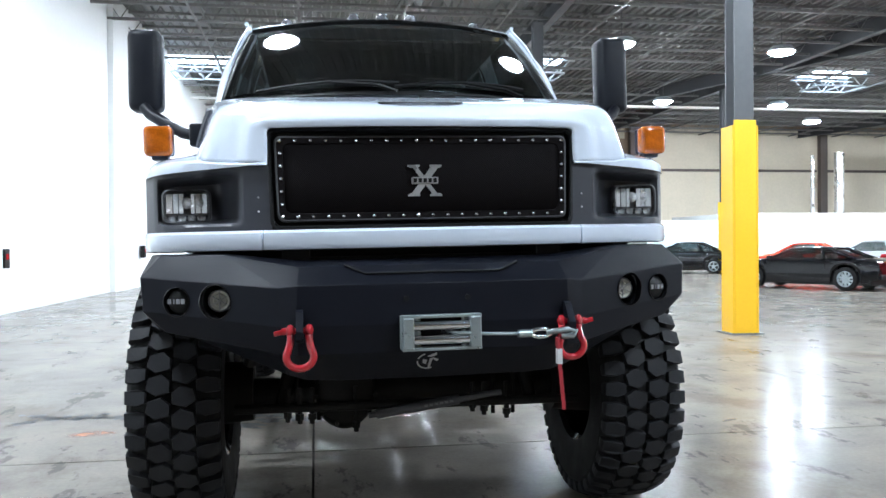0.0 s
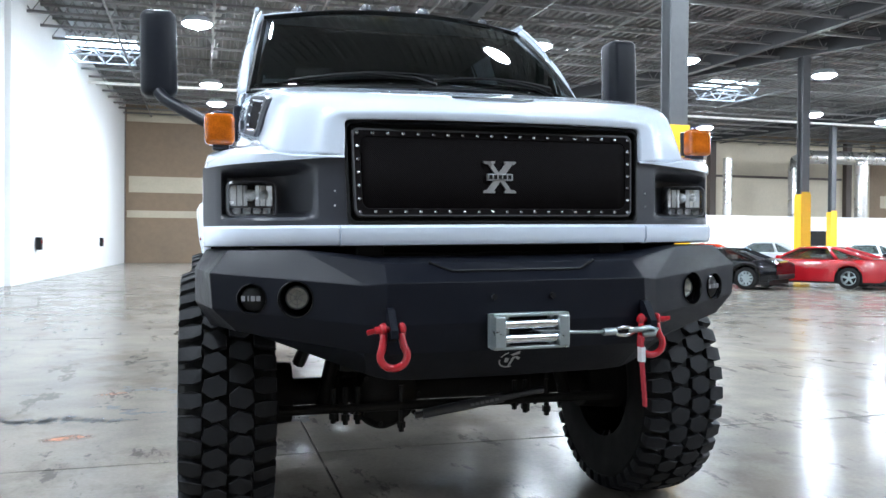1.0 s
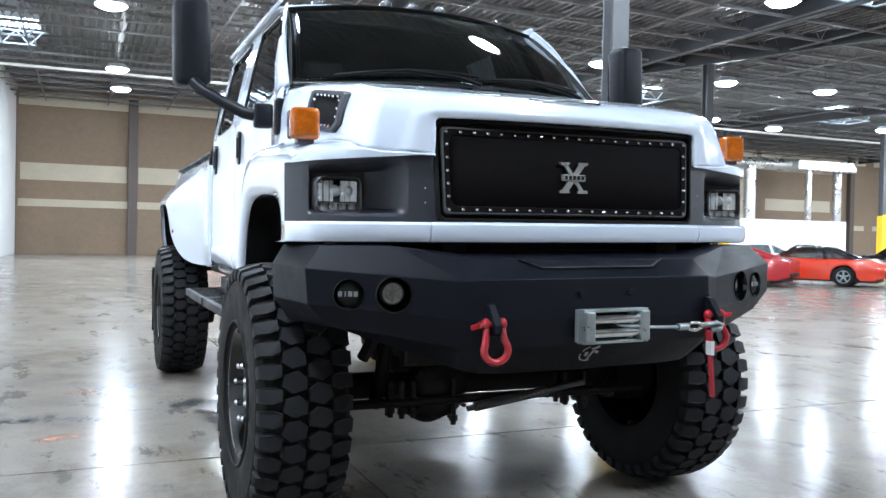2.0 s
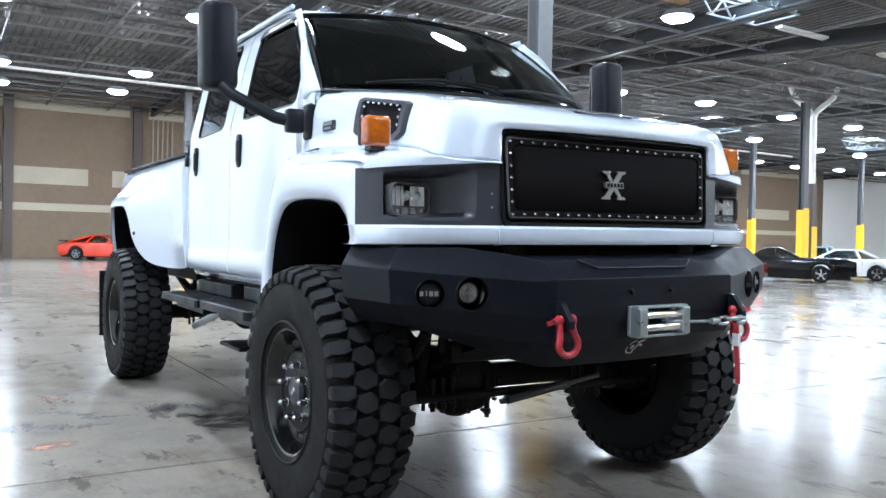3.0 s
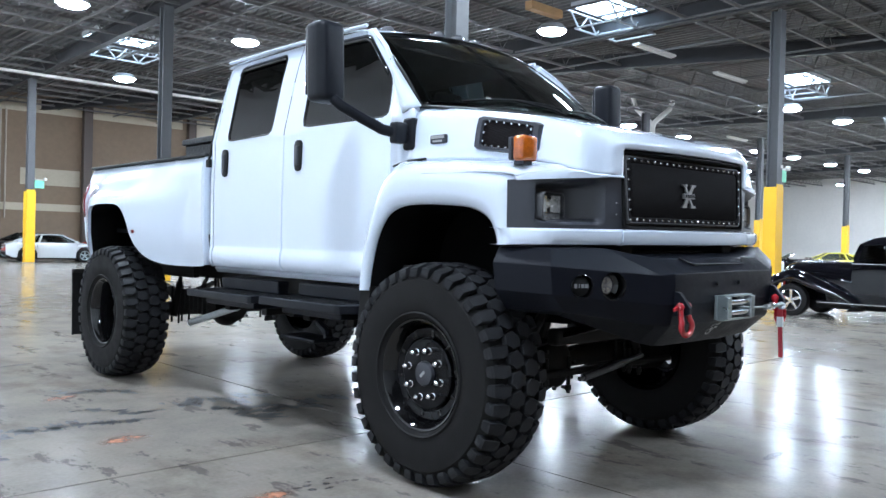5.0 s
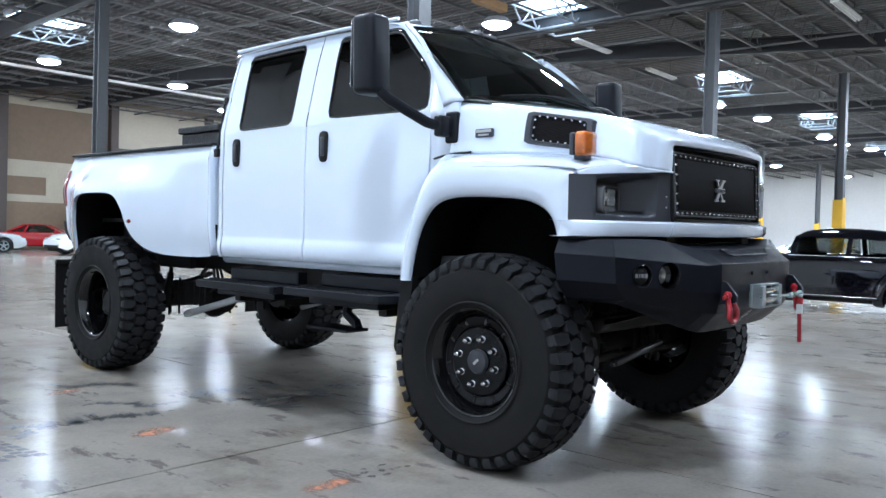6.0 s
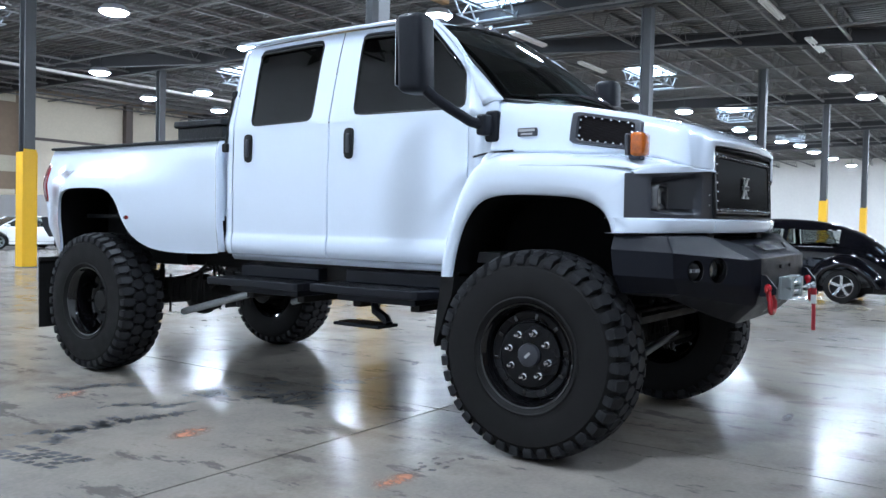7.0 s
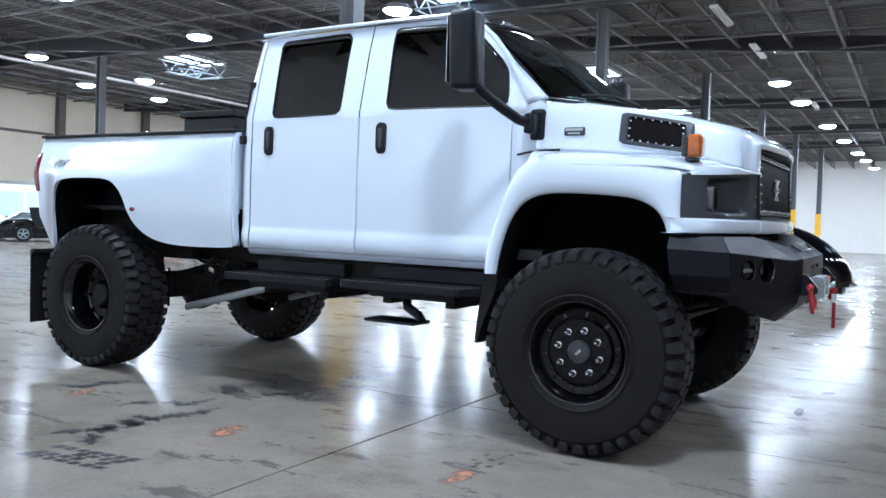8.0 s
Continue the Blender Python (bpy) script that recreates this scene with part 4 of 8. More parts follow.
def lip_and_bezels():
    # white valance bar below grille and bezels
    xs = np.concatenate([np.linspace(-1.226, -0.70, 14), [-0.697, -0.693], np.linspace(-0.69, 0.69, 23), [0.693, 0.697], np.linspace(0.70, 1.226, 14)])
    prof = [(0.09, 1.492), (-0.012, 1.490), (-0.03, 1.478), (-0.03, 1.43), (-0.015, 1.408), (0.015, 1.402), (0.04, 1.404)]
    P = []
    for x in xs:
        seam = 0.010 if 0.692 < abs(x) < 0.698 else 0.0
        end = 0.0
        P.append([(x, NOSE + float(sweep_y(x)) + dy + seam + end, z) for dy, z in prof])
    for at in (0, -1):
        cap = [(p[0], p[1] + 0.085, p[2]) for p in P[at]]
        P.insert(0 if at == 0 else len(P), cap)
    ts("valance", P, M["paint"], "white valance bar under the grille", 0.008)
    for s in (-1, 1):
        P = []
        for dy, z in prof:
            P.append([(s * 1.225, NOSE + float(sweep_y(1.225)) + max(dy, -0.03) + 0.03 + k * 0.02, z) for k in range(6)])
        # grey bezel with a hollow beside the headlight
        us, vs = np.linspace(0.655, 1.225, 49), np.linspace(1.488, 1.752, 25)
        G = []
        for z in vs:
            row = []
            for x in us:
                top = 1.774 - 0.036 * (x - 0.66) / 0.56
                zz = 1.488 + (z - 1.488) / (1.752 - 1.488) * (top - 1.488)
                face = NOSE + float(sweep_y(x)) + 0.010
                floor_y = -0.655 if x > 0.93 else -0.655 - 0.205 * float(smooth01((0.93 - x) / 0.18)) ** 1.4
                mz = float(smooth01((zz - 1.516) / 0.032) * smooth01((top - 0.014 - zz) / 0.042))
                mx = float(smooth01((x - 0.750) / 0.05) * smooth01((1.158 - x) / 0.024))
                y = face + max(0.0, floor_y - face) * mz * mx
                row.append((s * x, y, zz))
            G.append(row)
        bz = ts("headlight_bezel", G, M["plastic"], "dark grey plastic headlight bezel", 0.0, auto=30)
        for z in (1.60, 1.66):
            bm = bmesh.new()
            bmesh.ops.create_uvsphere(bm, u_segments=8, v_segments=5, radius=0.0045, matrix=Matrix.Translation((s * 0.71, NOSE + float(sweep_y(0.71)), z - 0.03)))
            part("rivet", bm, M["grey_alu"], bz)
        # headlight: housing, reflector bowl, bulb shades, clear lens
        cx, cz, w, h = s * 1.03, 1.602, 0.094, 0.069
        yy = -0.692
        spin = Matrix.Translation((cx, yy, cz)) @ Matrix.Rotation(s * radians(-4), 4, "Z") @ Matrix.Translation((-cx, -yy, -cz))
        hl = thing_part("headlight", TRUCK, LEAN @ spin)
        def rrect(k, y, r=0.03, n=5):
            out = []
            for sx, sz, a0 in ((1, 1, 0), (-1, 1, 90), (-1, -1, 180), (1, -1, 270)):
                for i in range(n):
                    a = radians(a0 + i * 90 / (n - 1))
                    out.append((cx + sx * (w * k - r) + r * math.cos(a), y, cz + sz * (h * k - r) + r * math.sin(a)))
            return out
        def rings(name, rr, mat, cap=False, label="", thick=0.0):
            V, F = [], []
            for r in rr:
                V += r
            n = len(rr[0])
            for k in range(len(rr) - 1):
                F += [(k * n + i, k * n + (i + 1) % n, (k + 1) * n + (i + 1) % n, (k + 1) * n + i) for i in range(n)]
            if cap:
                F.append(tuple(range((len(rr) - 1) * n, len(rr) * n)))
            return shell(name, V, F, mat, hl, thick, True, label, None, 30)
        rings("housing", [rrect(1.10, yy + 0.05), rrect(1.10, yy - 0.012), rrect(1.04, yy - 0.018), rrect(0.98, yy - 0.010), rrect(0.97, yy + 0.01)], M["lamp_grey"], label="grey rim round the headlight")
        rings("reflector", [rrect(0.98, yy - 0.004), rrect(0.95, yy + 0.030), rrect(0.82, yy + 0.040, 0.02)], M["lamp_grey"], True)
        # upright mirror facets, each tilted its own way, bright and dark by turns
        for k, (xa, xb, tilt, zlow) in enumerate(((-0.088, -0.060, 24, -0.028), (-0.058, -0.036, -14, -0.028), (-0.034, -0.014, 30, -0.028), (0.016, 0.034, -26, -0.028), (0.036, 0.058, 10, -0.028), (0.060, 0.088, -30, -0.028))):
            bm = bmesh.new()
            box(bm, xa, xb, -0.002, 0.002, zlow, 0.058, 0.0015, 1, Matrix.Translation(((xa + xb) / 2, 0, 0)) @ Matrix.Rotation(radians(tilt), 4, "Z") @ Matrix.Translation((-(xa + xb) / 2, 0, 0)))
            bmesh.ops.translate(bm, vec=(cx, yy + 0.014, cz), verts=bm.verts)
            part("reflector_facet", bm, M["mirror_chrome"], hl)
        for dx in (-0.001, 0.052):
            bm = bmesh.new()
            lathe(bm, [(0.030, 0.026), (0.018, 0.024), (0.004, 0.015), (0.0, 0.008), (-0.004, 0.001)], 20, Matrix.Translation((cx + dx, yy + 0.002, cz + 0.018)) @ Matrix.Rotation(radians(90), 4, "Z"))
            part("bulb_shade", bm, M["mirror_chrome"], hl, smooth=True, auto=40)
        bm = bmesh.new()
        box(bm, cx - 0.086, cx + 0.086, yy + 0.002, yy + 0.026, cz - 0.036, cz - 0.031)
        part("divider", bm, M["lamp_grey"], hl)
        for k in range(4):
            bm = bmesh.new()
            lathe(bm, [(-0.002, 0.018), (0.010, 0.016), (0.016, 0.008), (0.017, 0.001)], 16, Matrix.Translation((cx - 0.062 + 0.0413 * k, yy + 0.004, cz - 0.049)) @ Matrix.Rotation(radians(90), 4, "Z"))
            part("daytime_lamp", bm, M["reflector"], hl, smooth=True)
        lens = rings("lens", [rrect(0.99, yy - 0.004), rrect(0.97, yy - 0.014), rrect(0.6, yy - 0.019, 0.02)], M["lens"], True, "clear headlight lens", 0.003)
        lens.visible_shadow = False


def thing_part(name, parent, m=None):
    """An empty that gathers one part's pieces."""
    ob = new(name)
    ob.empty_display_size = 0.05
    ob.parent = parent
    ob.matrix_local = LEAN if m is None else m
    return ob


def corner_lamps_and_vents():
    for s in (-1, 1):
        a = bmesh.new()
        box(a, s * 1.155 - 0.062, s * 1.155 + 0.062, -0.655, -0.575, 1.832, 1.966, 0.022, 3)
        lamp = tp("marker_lamp", a, M["amber"], "amber turn lamp standing on the fender", True)
        bm = bmesh.new()
        box(bm, s * 1.155 - 0.058, s * 1.155 + 0.058, -0.57, -0.545, 1.838, 1.96, 0.01)
        part("back_shell", bm, M["plastic"], lamp)
        bm = bmesh.new()
        box(bm, s * 1.150 - 0.035, s * 1.150 + 0.035, -0.63, -0.56, 1.815, 1.84, 0.006)
        part("foot", bm, M["plastic"], lamp)
        # side intake: grey frame, black mesh, studs
        def side_x(y, z):
            return hood_x(y, z)
        out = [(-0.13, 2.128), (-0.535, 2.056), (-0.545, 1.915), (-0.50, 1.888), (-0.125, 1.945)]
        def ringp(k, dx):
            c = (-0.335, 2.01)
            P2 = []
            pts = [np.array(c) + (np.array(p) - c) * k for p in out]
            n = len(pts)
            for i in range(n):
                for t in (0.07, 0.3, 0.5, 0.7, 0.93):
                    q = pts[i] * (1 - t) + pts[(i + 1) % n] * t
                    P2.append((s * (side_x(q[0], q[1]) + dx), q[0], q[1]))
            return P2
        rr = [ringp(1.07, -0.03), ringp(1.07, 0.010), ringp(1.02, 0.022), ringp(0.86, 0.020), ringp(0.83, 0.004)]
        V, F = [], []
        for r in rr:
            V += r
        n = len(rr[0])
        for k in range(4):
            F += [(k * n + i, k * n + (i + 1) % n, (k + 1) * n + (i + 1) % n, (k + 1) * n + i) for i in range(n)]
        v = shell("side_vent", V, F, M["plastic"], TRUCK, 0, True, "studded black side air intake", LEAN, 30)
        V = ringp(0.86, 0.006) + ringp(0.55, 0.006) + ringp(0.25, 0.006) + [(s * (side_x(-0.335, 2.01) + 0.006), -0.335, 2.01)]
        F = [(k * n + i, k * n + (i + 1) % n, (k + 1) * n + (i + 1) % n, (k + 1) * n + i) for k in range(2) for i in range(n)] + [(2 * n + i, 2 * n + (i + 1) % n, 3 * n) for i in range(n)]
        shell("vent_mesh", V, F, M["mesh"], v, 0.0, label="black wire mesh panel")
        bm = bmesh.new()
        bmesh.ops.create_uvsphere(bm, u_segments=8, v_segments=5, radius=0.009)
        me = bpy.data.meshes.new("stud")
        bm.to_mesh(me)
        bm.free()
        me.materials.append(M["chrome"])
        mid = np.array((-0.335, 2.01))
        edge = [mid + (np.array(p) - mid) * 0.775 for p in out]
        for i, n_studs in ((0, 6), (1, 3), (3, 6), (4, 3)):
            for k in range(n_studs):
                q = edge[i] + (edge[(i + 1) % 5] - edge[i]) * (k + 0.5) / n_studs
                ob = new("stud", me)
                ob.parent = v
                ob.location = (s * (side_x(q[0], q[1]) + 0.011), q[0], q[1])
        # model badge behind the intake
        bm = bmesh.new()
        box(bm, s * 1.026 - 0.012, s * 1.026 + 0.012, 0.105, 0.245, 1.99, 2.044, 0.011, 3)
        bd = tp("side_badge", bm, M["plastic"], "small silver-edged side badge")
        bm = bmesh.new()
        box(bm, s * 1.0385 - 0.002, s * 1.0385 + 0.002, 0.118, 0.232, 2.02, 2.036)
        box(bm, s * 1.0385 - 0.002, s * 1.0385 + 0.002, 0.135, 0.215, 1.999, 2.010)
        part("badge_marks", bm, M["grey_alu"], bd)


def side_x_cab(z):
    """Half width of the cab skin at a height."""
    z = np.asarray(z, float)
    low = 1.042 + 0.013 * smooth01((1.335 - z) / 0.07) - 0.03 * smooth01((1.20 - z) / 0.06)
    return low - 0.012 * smooth01((z - 1.75) / 0.4) - np.clip(z - 2.19, 0, None) * 0.235 - 0.02 * np.clip((z - 2.55) / 0.3, 0, 1) ** 2


def ring_panel(outer, inner, s, n=144, inset=0.0):
    """A skin between an outline and a window opening, both in (y, z)."""
    def resample(poly, sharp=False):
        poly = np.array(poly)
        c = np.array(inner).mean(0)
        out = []
        for k in range(n):
            a = 2 * math.pi * k / n
            d = np.array([math.cos(a), math.sin(a)])
            best = None
            for i in range(len(poly)):
                p, q = poly[i], poly[(i + 1) % len(poly)]
                e = q - p
                den = d[0] * e[1] - d[1] * e[0]
                if abs(den) < 1e-9:
                    continue
                t = ((p - c)[0] * e[1] - (p - c)[1] * e[0]) / den
                u = ((p - c)[0] * d[1] - (p - c)[1] * d[0]) / den
                if t > 0 and -1e-6 <= u <= 1 + 1e-6 and (best is None or t > best):
                    best = t
            out.append(c + d * best)
        if sharp:
            for p in poly:
                a = math.atan2(p[1] - c[1], p[0] - c[0]) % (2 * math.pi)
                out[round(a / (2 * math.pi) * n) % n] = p
        return np.array(out)
    O, I = resample(outer, True), resample(inner)
    V, F = [], []
    rows = [O, O * 0.5 + I * 0.5, I, I]
    for k, R in enumerate(rows):
        for y, z in R:
            V.append((s * (float(side_x_cab(z)) - (0.022 if k == 3 else 0.0) - inset), y, z))
    for k in range(3):
        F += [(k * n + i, k * n + (i + 1) % n, (k + 1) * n + (i + 1) % n, (k + 1) * n + i) for i in range(n)]
    return V, F, I


def rounded(poly, r=0.03, n=4):
    out = []
    P = [np.array(p, float) for p in poly]
    for i, p in enumerate(P):
        a, b = P[i - 1] - p, P[(i + 1) % len(P)] - p
        a, b = a / np.linalg.norm(a), b / np.linalg.norm(b)
        for k in range(n + 1):
            t = k / n
            out.append(p + r * ((1 - t) ** 2 * a + t ** 2 * b))
    return [tuple(q) for q in out]


def cab():
    zb = 2.165
    doors = {
        "front_door": ((0.612, 1.852), [(0.612, zb), (1.852, zb), (1.852, 2.862), (1.00, 2.852), (0.80, 2.69), (0.612, 2.47)], [(0.645, 2.198), (1.625, 2.208), (1.655, 2.815), (1.03, 2.80), (0.675, 2.45)], 1.672),
        "rear_door": ((1.862, 2.905), [(1.862, zb), (2.905, zb), (2.90, 2.845), (1.862, 2.862)], [(2.04, 2.193), (2.705, 2.183), (2.735, 2.80), (2.045, 2.815)], 2.745),
    }
    for s in (-1, 1):
        for name, ((ya, yb), outer, win, yh) in doors.items():
            ys = np.linspace(ya + 0.003, yb - 0.003, 10)
            zs = np.concatenate([[1.155, 1.16], np.linspace(1.18, 1.30, 5), [1.315, 1.325, 1.335], np.linspace(1.36, zb, 16)])
            P = [[(s * (float(side_x_cab(z)) - (0.02 if k == 0 else 0)), y, z) for y in ys] for k, z in enumerate(zs)]
            P = [[(s * (abs(r[0][0]) - 0.02), r[0][1] - 0.002, r[0][2])] + list(r) + [(s * (abs(r[-1][0]) - 0.02), r[-1][1] + 0.002, r[-1][2])] for r in P]
            d = ts(name, P, M["paint"], "white cab door with a black pull handle", 0.0, auto=35)
            V, F, I = ring_panel(outer, rounded(win, 0.055, 6), s)
            shell("window_frame", V, F, M["paint"], d, 0.0, True, "", None, 35)
            bm = bmesh.new()
            c = I.mean(0)
            for off in (0.008, 0.013):
                hub = bm.verts.new((s * (float(side_x_cab(c[1])) - off), c[0], c[1]))
                rim = [bm.verts.new((s * (float(side_x_cab(z)) - off), y, z)) for y, z in I]
                for i in range(len(rim)):
                    bm.faces.new((hub, rim[i], rim[(i + 1) % len(rim)]))
                if off < 0.01:
                    front = rim
            for i in range(len(rim)):
                bm.faces.new((front[i], front[(i + 1) % len(rim)], rim[(i + 1) % len(rim)], rim[i]))
            part("window", bm, M["tint"], d, "dark tinted side window", True, None, 60)
            # rubber seal round the glass
            bm = bmesh.new()
            tube(bm, [(s * (float(side_x_cab(z)) - 0.006), y, z) for y, z in I[::2]], 0.009, 6, True)
            part("seal", bm, M["black"], d)
            # rain visor over the window
            top = [p for p in I if p[1] > win[2][1] - 0.03 and p[0] > win[-2][0] - 0.02] if name == "front_door" else [p for p in I if p[1] > win[2][1] - 0.04]
            top = sorted(top, key=lambda p: p[0])
            if name == "front_door":
                top = [np.array((0.72, 2.50)), np.array((0.87, 2.65)), np.array((1.00, 2.775))] + [p for p in top if p[0] > 1.02]
            P = [[(s * (float(side_x_cab(p[1])) + 0.004), p[0], p[1] + 0.012), (s * (float(side_x_cab(p[1])) + 0.018), p[0], p[1] - 0.012), (s * (float(side_x_cab(p[1])) + 0.018), p[0], p[1] - 0.034)] for p in top]
            ts("rain_visor", P, M["gloss_black"], "black rain visor", 0.004, d)
            # pull handle in a recess
            bm = bmesh.new()
            xh = float(side_x_cab(2.0))
            yh -= 0.02
            oval = rounded([(yh - 0.043, 1.893), (yh + 0.043, 1.893), (yh + 0.043, 2.118), (yh - 0.043, 2.118)], 0.038, 5)
            prism(bm, oval, s * xh - 0.014, s * xh + 0.014, "x")
            bmesh.ops.bevel(bm, geom=[e for e in bm.edges if abs(e.verts[0].co.x - e.verts[1].co.x) < 0.001], offset=0.007, segments=2, affect="EDGES", profile=0.5)
            h = part("handle", bm, M["black"], d, "black vertical door handle", True, None, 40)
            bm = bmesh.new()
            box(bm, s * (xh + 0.018) - 0.010, s * (xh + 0.018) + 0.010, yh - 0.02, yh + 0.014, 1.935, 2.075, 0.008, 2)
            part("grip", bm, M["plastic"], h, "", True)
            # dark shut line behind the door edge
        bm = bmesh.new()
        for y in (0.606, 1.857, 2.91):
            box(bm, min(s * 0.95, s * 0.985), max(s * 0.95, s * 0.985), y - 0.014, y + 0.014, 1.2, 2.12)
        tp("shut_line", bm, M["black"])
        # rear corner, rocker
        zs = np.concatenate([np.linspace(1.155, 1.30, 6), [1.315, 1.325, 1.335], np.linspace(1.36, 2.845, 26)])
        P = []
        for z in zs:
            x = float(side_x_cab(z))
            yr = 2.985 - 0.03 * float(smooth01((z - 2.1) / 0.7))
            P.append([(s * x, 2.912, z), (s * x, yr - 0.03, z), (s * (x - 0.02), yr + 0.02, z), (s * (x - 0.07), yr + 0.045, z), (s * 0.5, yr + 0.055, z), (0, yr + 0.055, z)])
        ts("cab_corner", P, M["paint"], "", 0.0, auto=50)
        P = [[(s * x, y, z) for y in np.linspace(0.6, 2.97, 4)] for x, z in ((0.985, 1.16), (0.99, 1.135), (0.965, 1.105), (0.90, 1.10))]
        ts("rocker", P, M["paint"], "white sill below the doors", 0.01)
        # windscreen pillar
        inn = spline([(0.985, 0.375, 2.235), (0.952, 0.60, 2.45), (0.905, 0.85, 2.67), (0.855, 1.03, 2.815)], 6)
        out = spline([(1.03, 0.50, 2.20), (1.005, 0.612, 2.40), (0.925, 0.80, 2.68), (0.868, 0.985, 2.842)], 6)
        P = [[(s * a[0], a[1], a[2]), (s * (a[0] * 0.5 + b[0] * 0.5 + 0.012), a[1] * 0.5 + b[1] * 0.5, a[2] * 0.5 + b[2] * 0.5 + 0.008), (s * b[0], b[1], b[2])] for a, b in zip(inn, out)]
        ts("pillar", P, M["paint"], "white windscreen pillar", 0.012)
        P = [[(s * x, y, z) for y in (0.38, 0.50, 0.615)] for x, z in ((1.03, 2.10), (1.03, 2.20), (1.012, 2.30), (1.0, 2.42))]
        P[2][0] = (s * 0.99, 0.44, 2.25); P[2][1] = (s * 1.00, 0.53, 2.29); P[3][0] = (s * 0.985, 0.56, 2.39); P[3][1] = (s * 0.99, 0.59, 2.41)
        ts("pillar_foot", P, M["paint"], "", 0.01)
    # roof
    st = []
    for y, zc, ze, xe in ((1.01, 2.868, 2.838, 0.865), (1.12, 2.915, 2.862, 0.872), (1.45, 2.955, 2.875, 0.876), (1.95, 2.965, 2.878, 0.878), (2.5, 2.955, 2.868, 0.875), (2.85, 2.93, 2.852, 0.872), (2.98, 2.89, 2.84, 0.868)):
        row = []
        for k in range(13):
            u = k / 12
            x = xe * u
            y2 = y + (0.06 if y < 1.2 else 0.0) * u ** 2 - (0.07 * (1 - u ** 2) if y < 1.05 else 0)
            row.append((x, y2, zc + (ze - zc) * (0.55 * u ** 2 + 0.45 * u ** 8)))
        st.append(row)
    G = spline(np.array(st), 4)
    ts("roof", both(G), M["paint"], "white cab roof", 0.012, auto=60)
    for s in (-1, 1):
        bm = bmesh.new()
        tube(bm, [(s * 0.885, y, 2.872 + 0.006 * math.sin((y - 1) * 1.6)) for y in np.linspace(1.06, 2.93, 14)], 0.014, 6)
        tp("roof_rail", bm, M["paint"], "thin drip rail along the roof edge")
    # windscreen
    rows = []
    for k in range(13):
        v = k / 12
        row = []
        for i in range(25):
            u = -1 + i / 12
            xb, xt = 0.985, 0.852
            x = u * (xb + (xt - xb) * v)
            yb_, zb_ = 0.06 + 0.315 * abs(u) ** 2.1, 2.245 - 0.012 * u * u
            yt_, zt_ = 0.925 + 0.11 * u * u, 2.872 - 0.055 * u ** 2
            row.append((x, yb_ + (yt_ - yb_) * v - 0.03 * math.sin(math.pi * v), zb_ + (zt_ - zb_) * v + 0.012 * math.sin(math.pi * v)))
        rows.append(row)
    w = ts("windscreen", rows, M["windscreen"], "dark raked windscreen", 0.005)
    w.visible_shadow = False
    edge = [r[0] for r in rows] + [p for p in rows[-1][1:-1]] + [r[-1] for r in rows[::-1]] + [p for p in rows[0][::-1][1:-1]]
    bm = bmesh.new()
    tube(bm, edge, 0.010, 6, True)
    part("seal", bm, M["black"], w, "black windscreen seal")
    # wipers
    for s, x0, x1 in ((-1, -0.78, 0.0), (1, -0.03, 0.74)):
        def on_glass(x, v):
            u = x / (0.985 - 0.133 * v)
            return Vector((x, 0.06 + 0.315 * abs(u) ** 2.1 + (0.865 - 0.2 * abs(u) ** 2) * v - 0.035, 2.245 + 0.62 * v + 0.015))
        bm = bmesh.new()
        pts = [on_glass(x0 + (x1 - x0) * k / 10, 0.03 + 0.07 * math.sin(math.pi * k / 10 * 0.8)) for k in range(11)]
        tube(bm, pts, 0.010, 6)
        tube(bm, [on_glass(x0 + 0.5 * (x1 - x0), 0.10), on_glass(x1 - 0.12, 0.05), on_glass(x1 - 0.02, -0.02)], 0.011, 6)
        tp("wiper", bm, M["black"], "black windscreen wiper")
    # black scuttle below the windscreen
    P = [[(x, 0.06 + 0.315 * abs(x / 0.985) ** 2.1 - dy, z) for x in np.linspace(-0.97, 0.97, 21)] for dy, z in ((-0.02, 2.25), (0.05, 2.235), (0.16, 2.215))]
    ts("scuttle", P, M["black"], "black scuttle panel", 0.01)
    # roof marker lamps
    for x in (-0.63, -0.19, 0.0, 0.19, 0.63):
        bm = bmesh.new()
        y = 1.10 + 0.10 * (x / 0.8) ** 2
        z = 2.925 - 0.055 * (x / 0.8) ** 2
        bmesh.ops.create_uvsphere(bm, u_segments=14, v_segments=8, radius=0.5, matrix=Matrix.Translation((x, y, z)) @ Matrix.Diagonal((0.085, 0.15, 0.085, 1)))
        l = tp("roof_marker", bm, M["smoked"], "small clear roof marker lamp", True)
        bm = bmesh.new()
        bmesh.ops.create_uvsphere(bm, u_segments=10, v_segments=6, radius=0.5, matrix=Matrix.Translation((x, y, z)) @ Matrix.Diagonal((0.055, 0.10, 0.06, 1)))
        part("bulb", bm, M["reflector"], l, "", True)
    cabin()


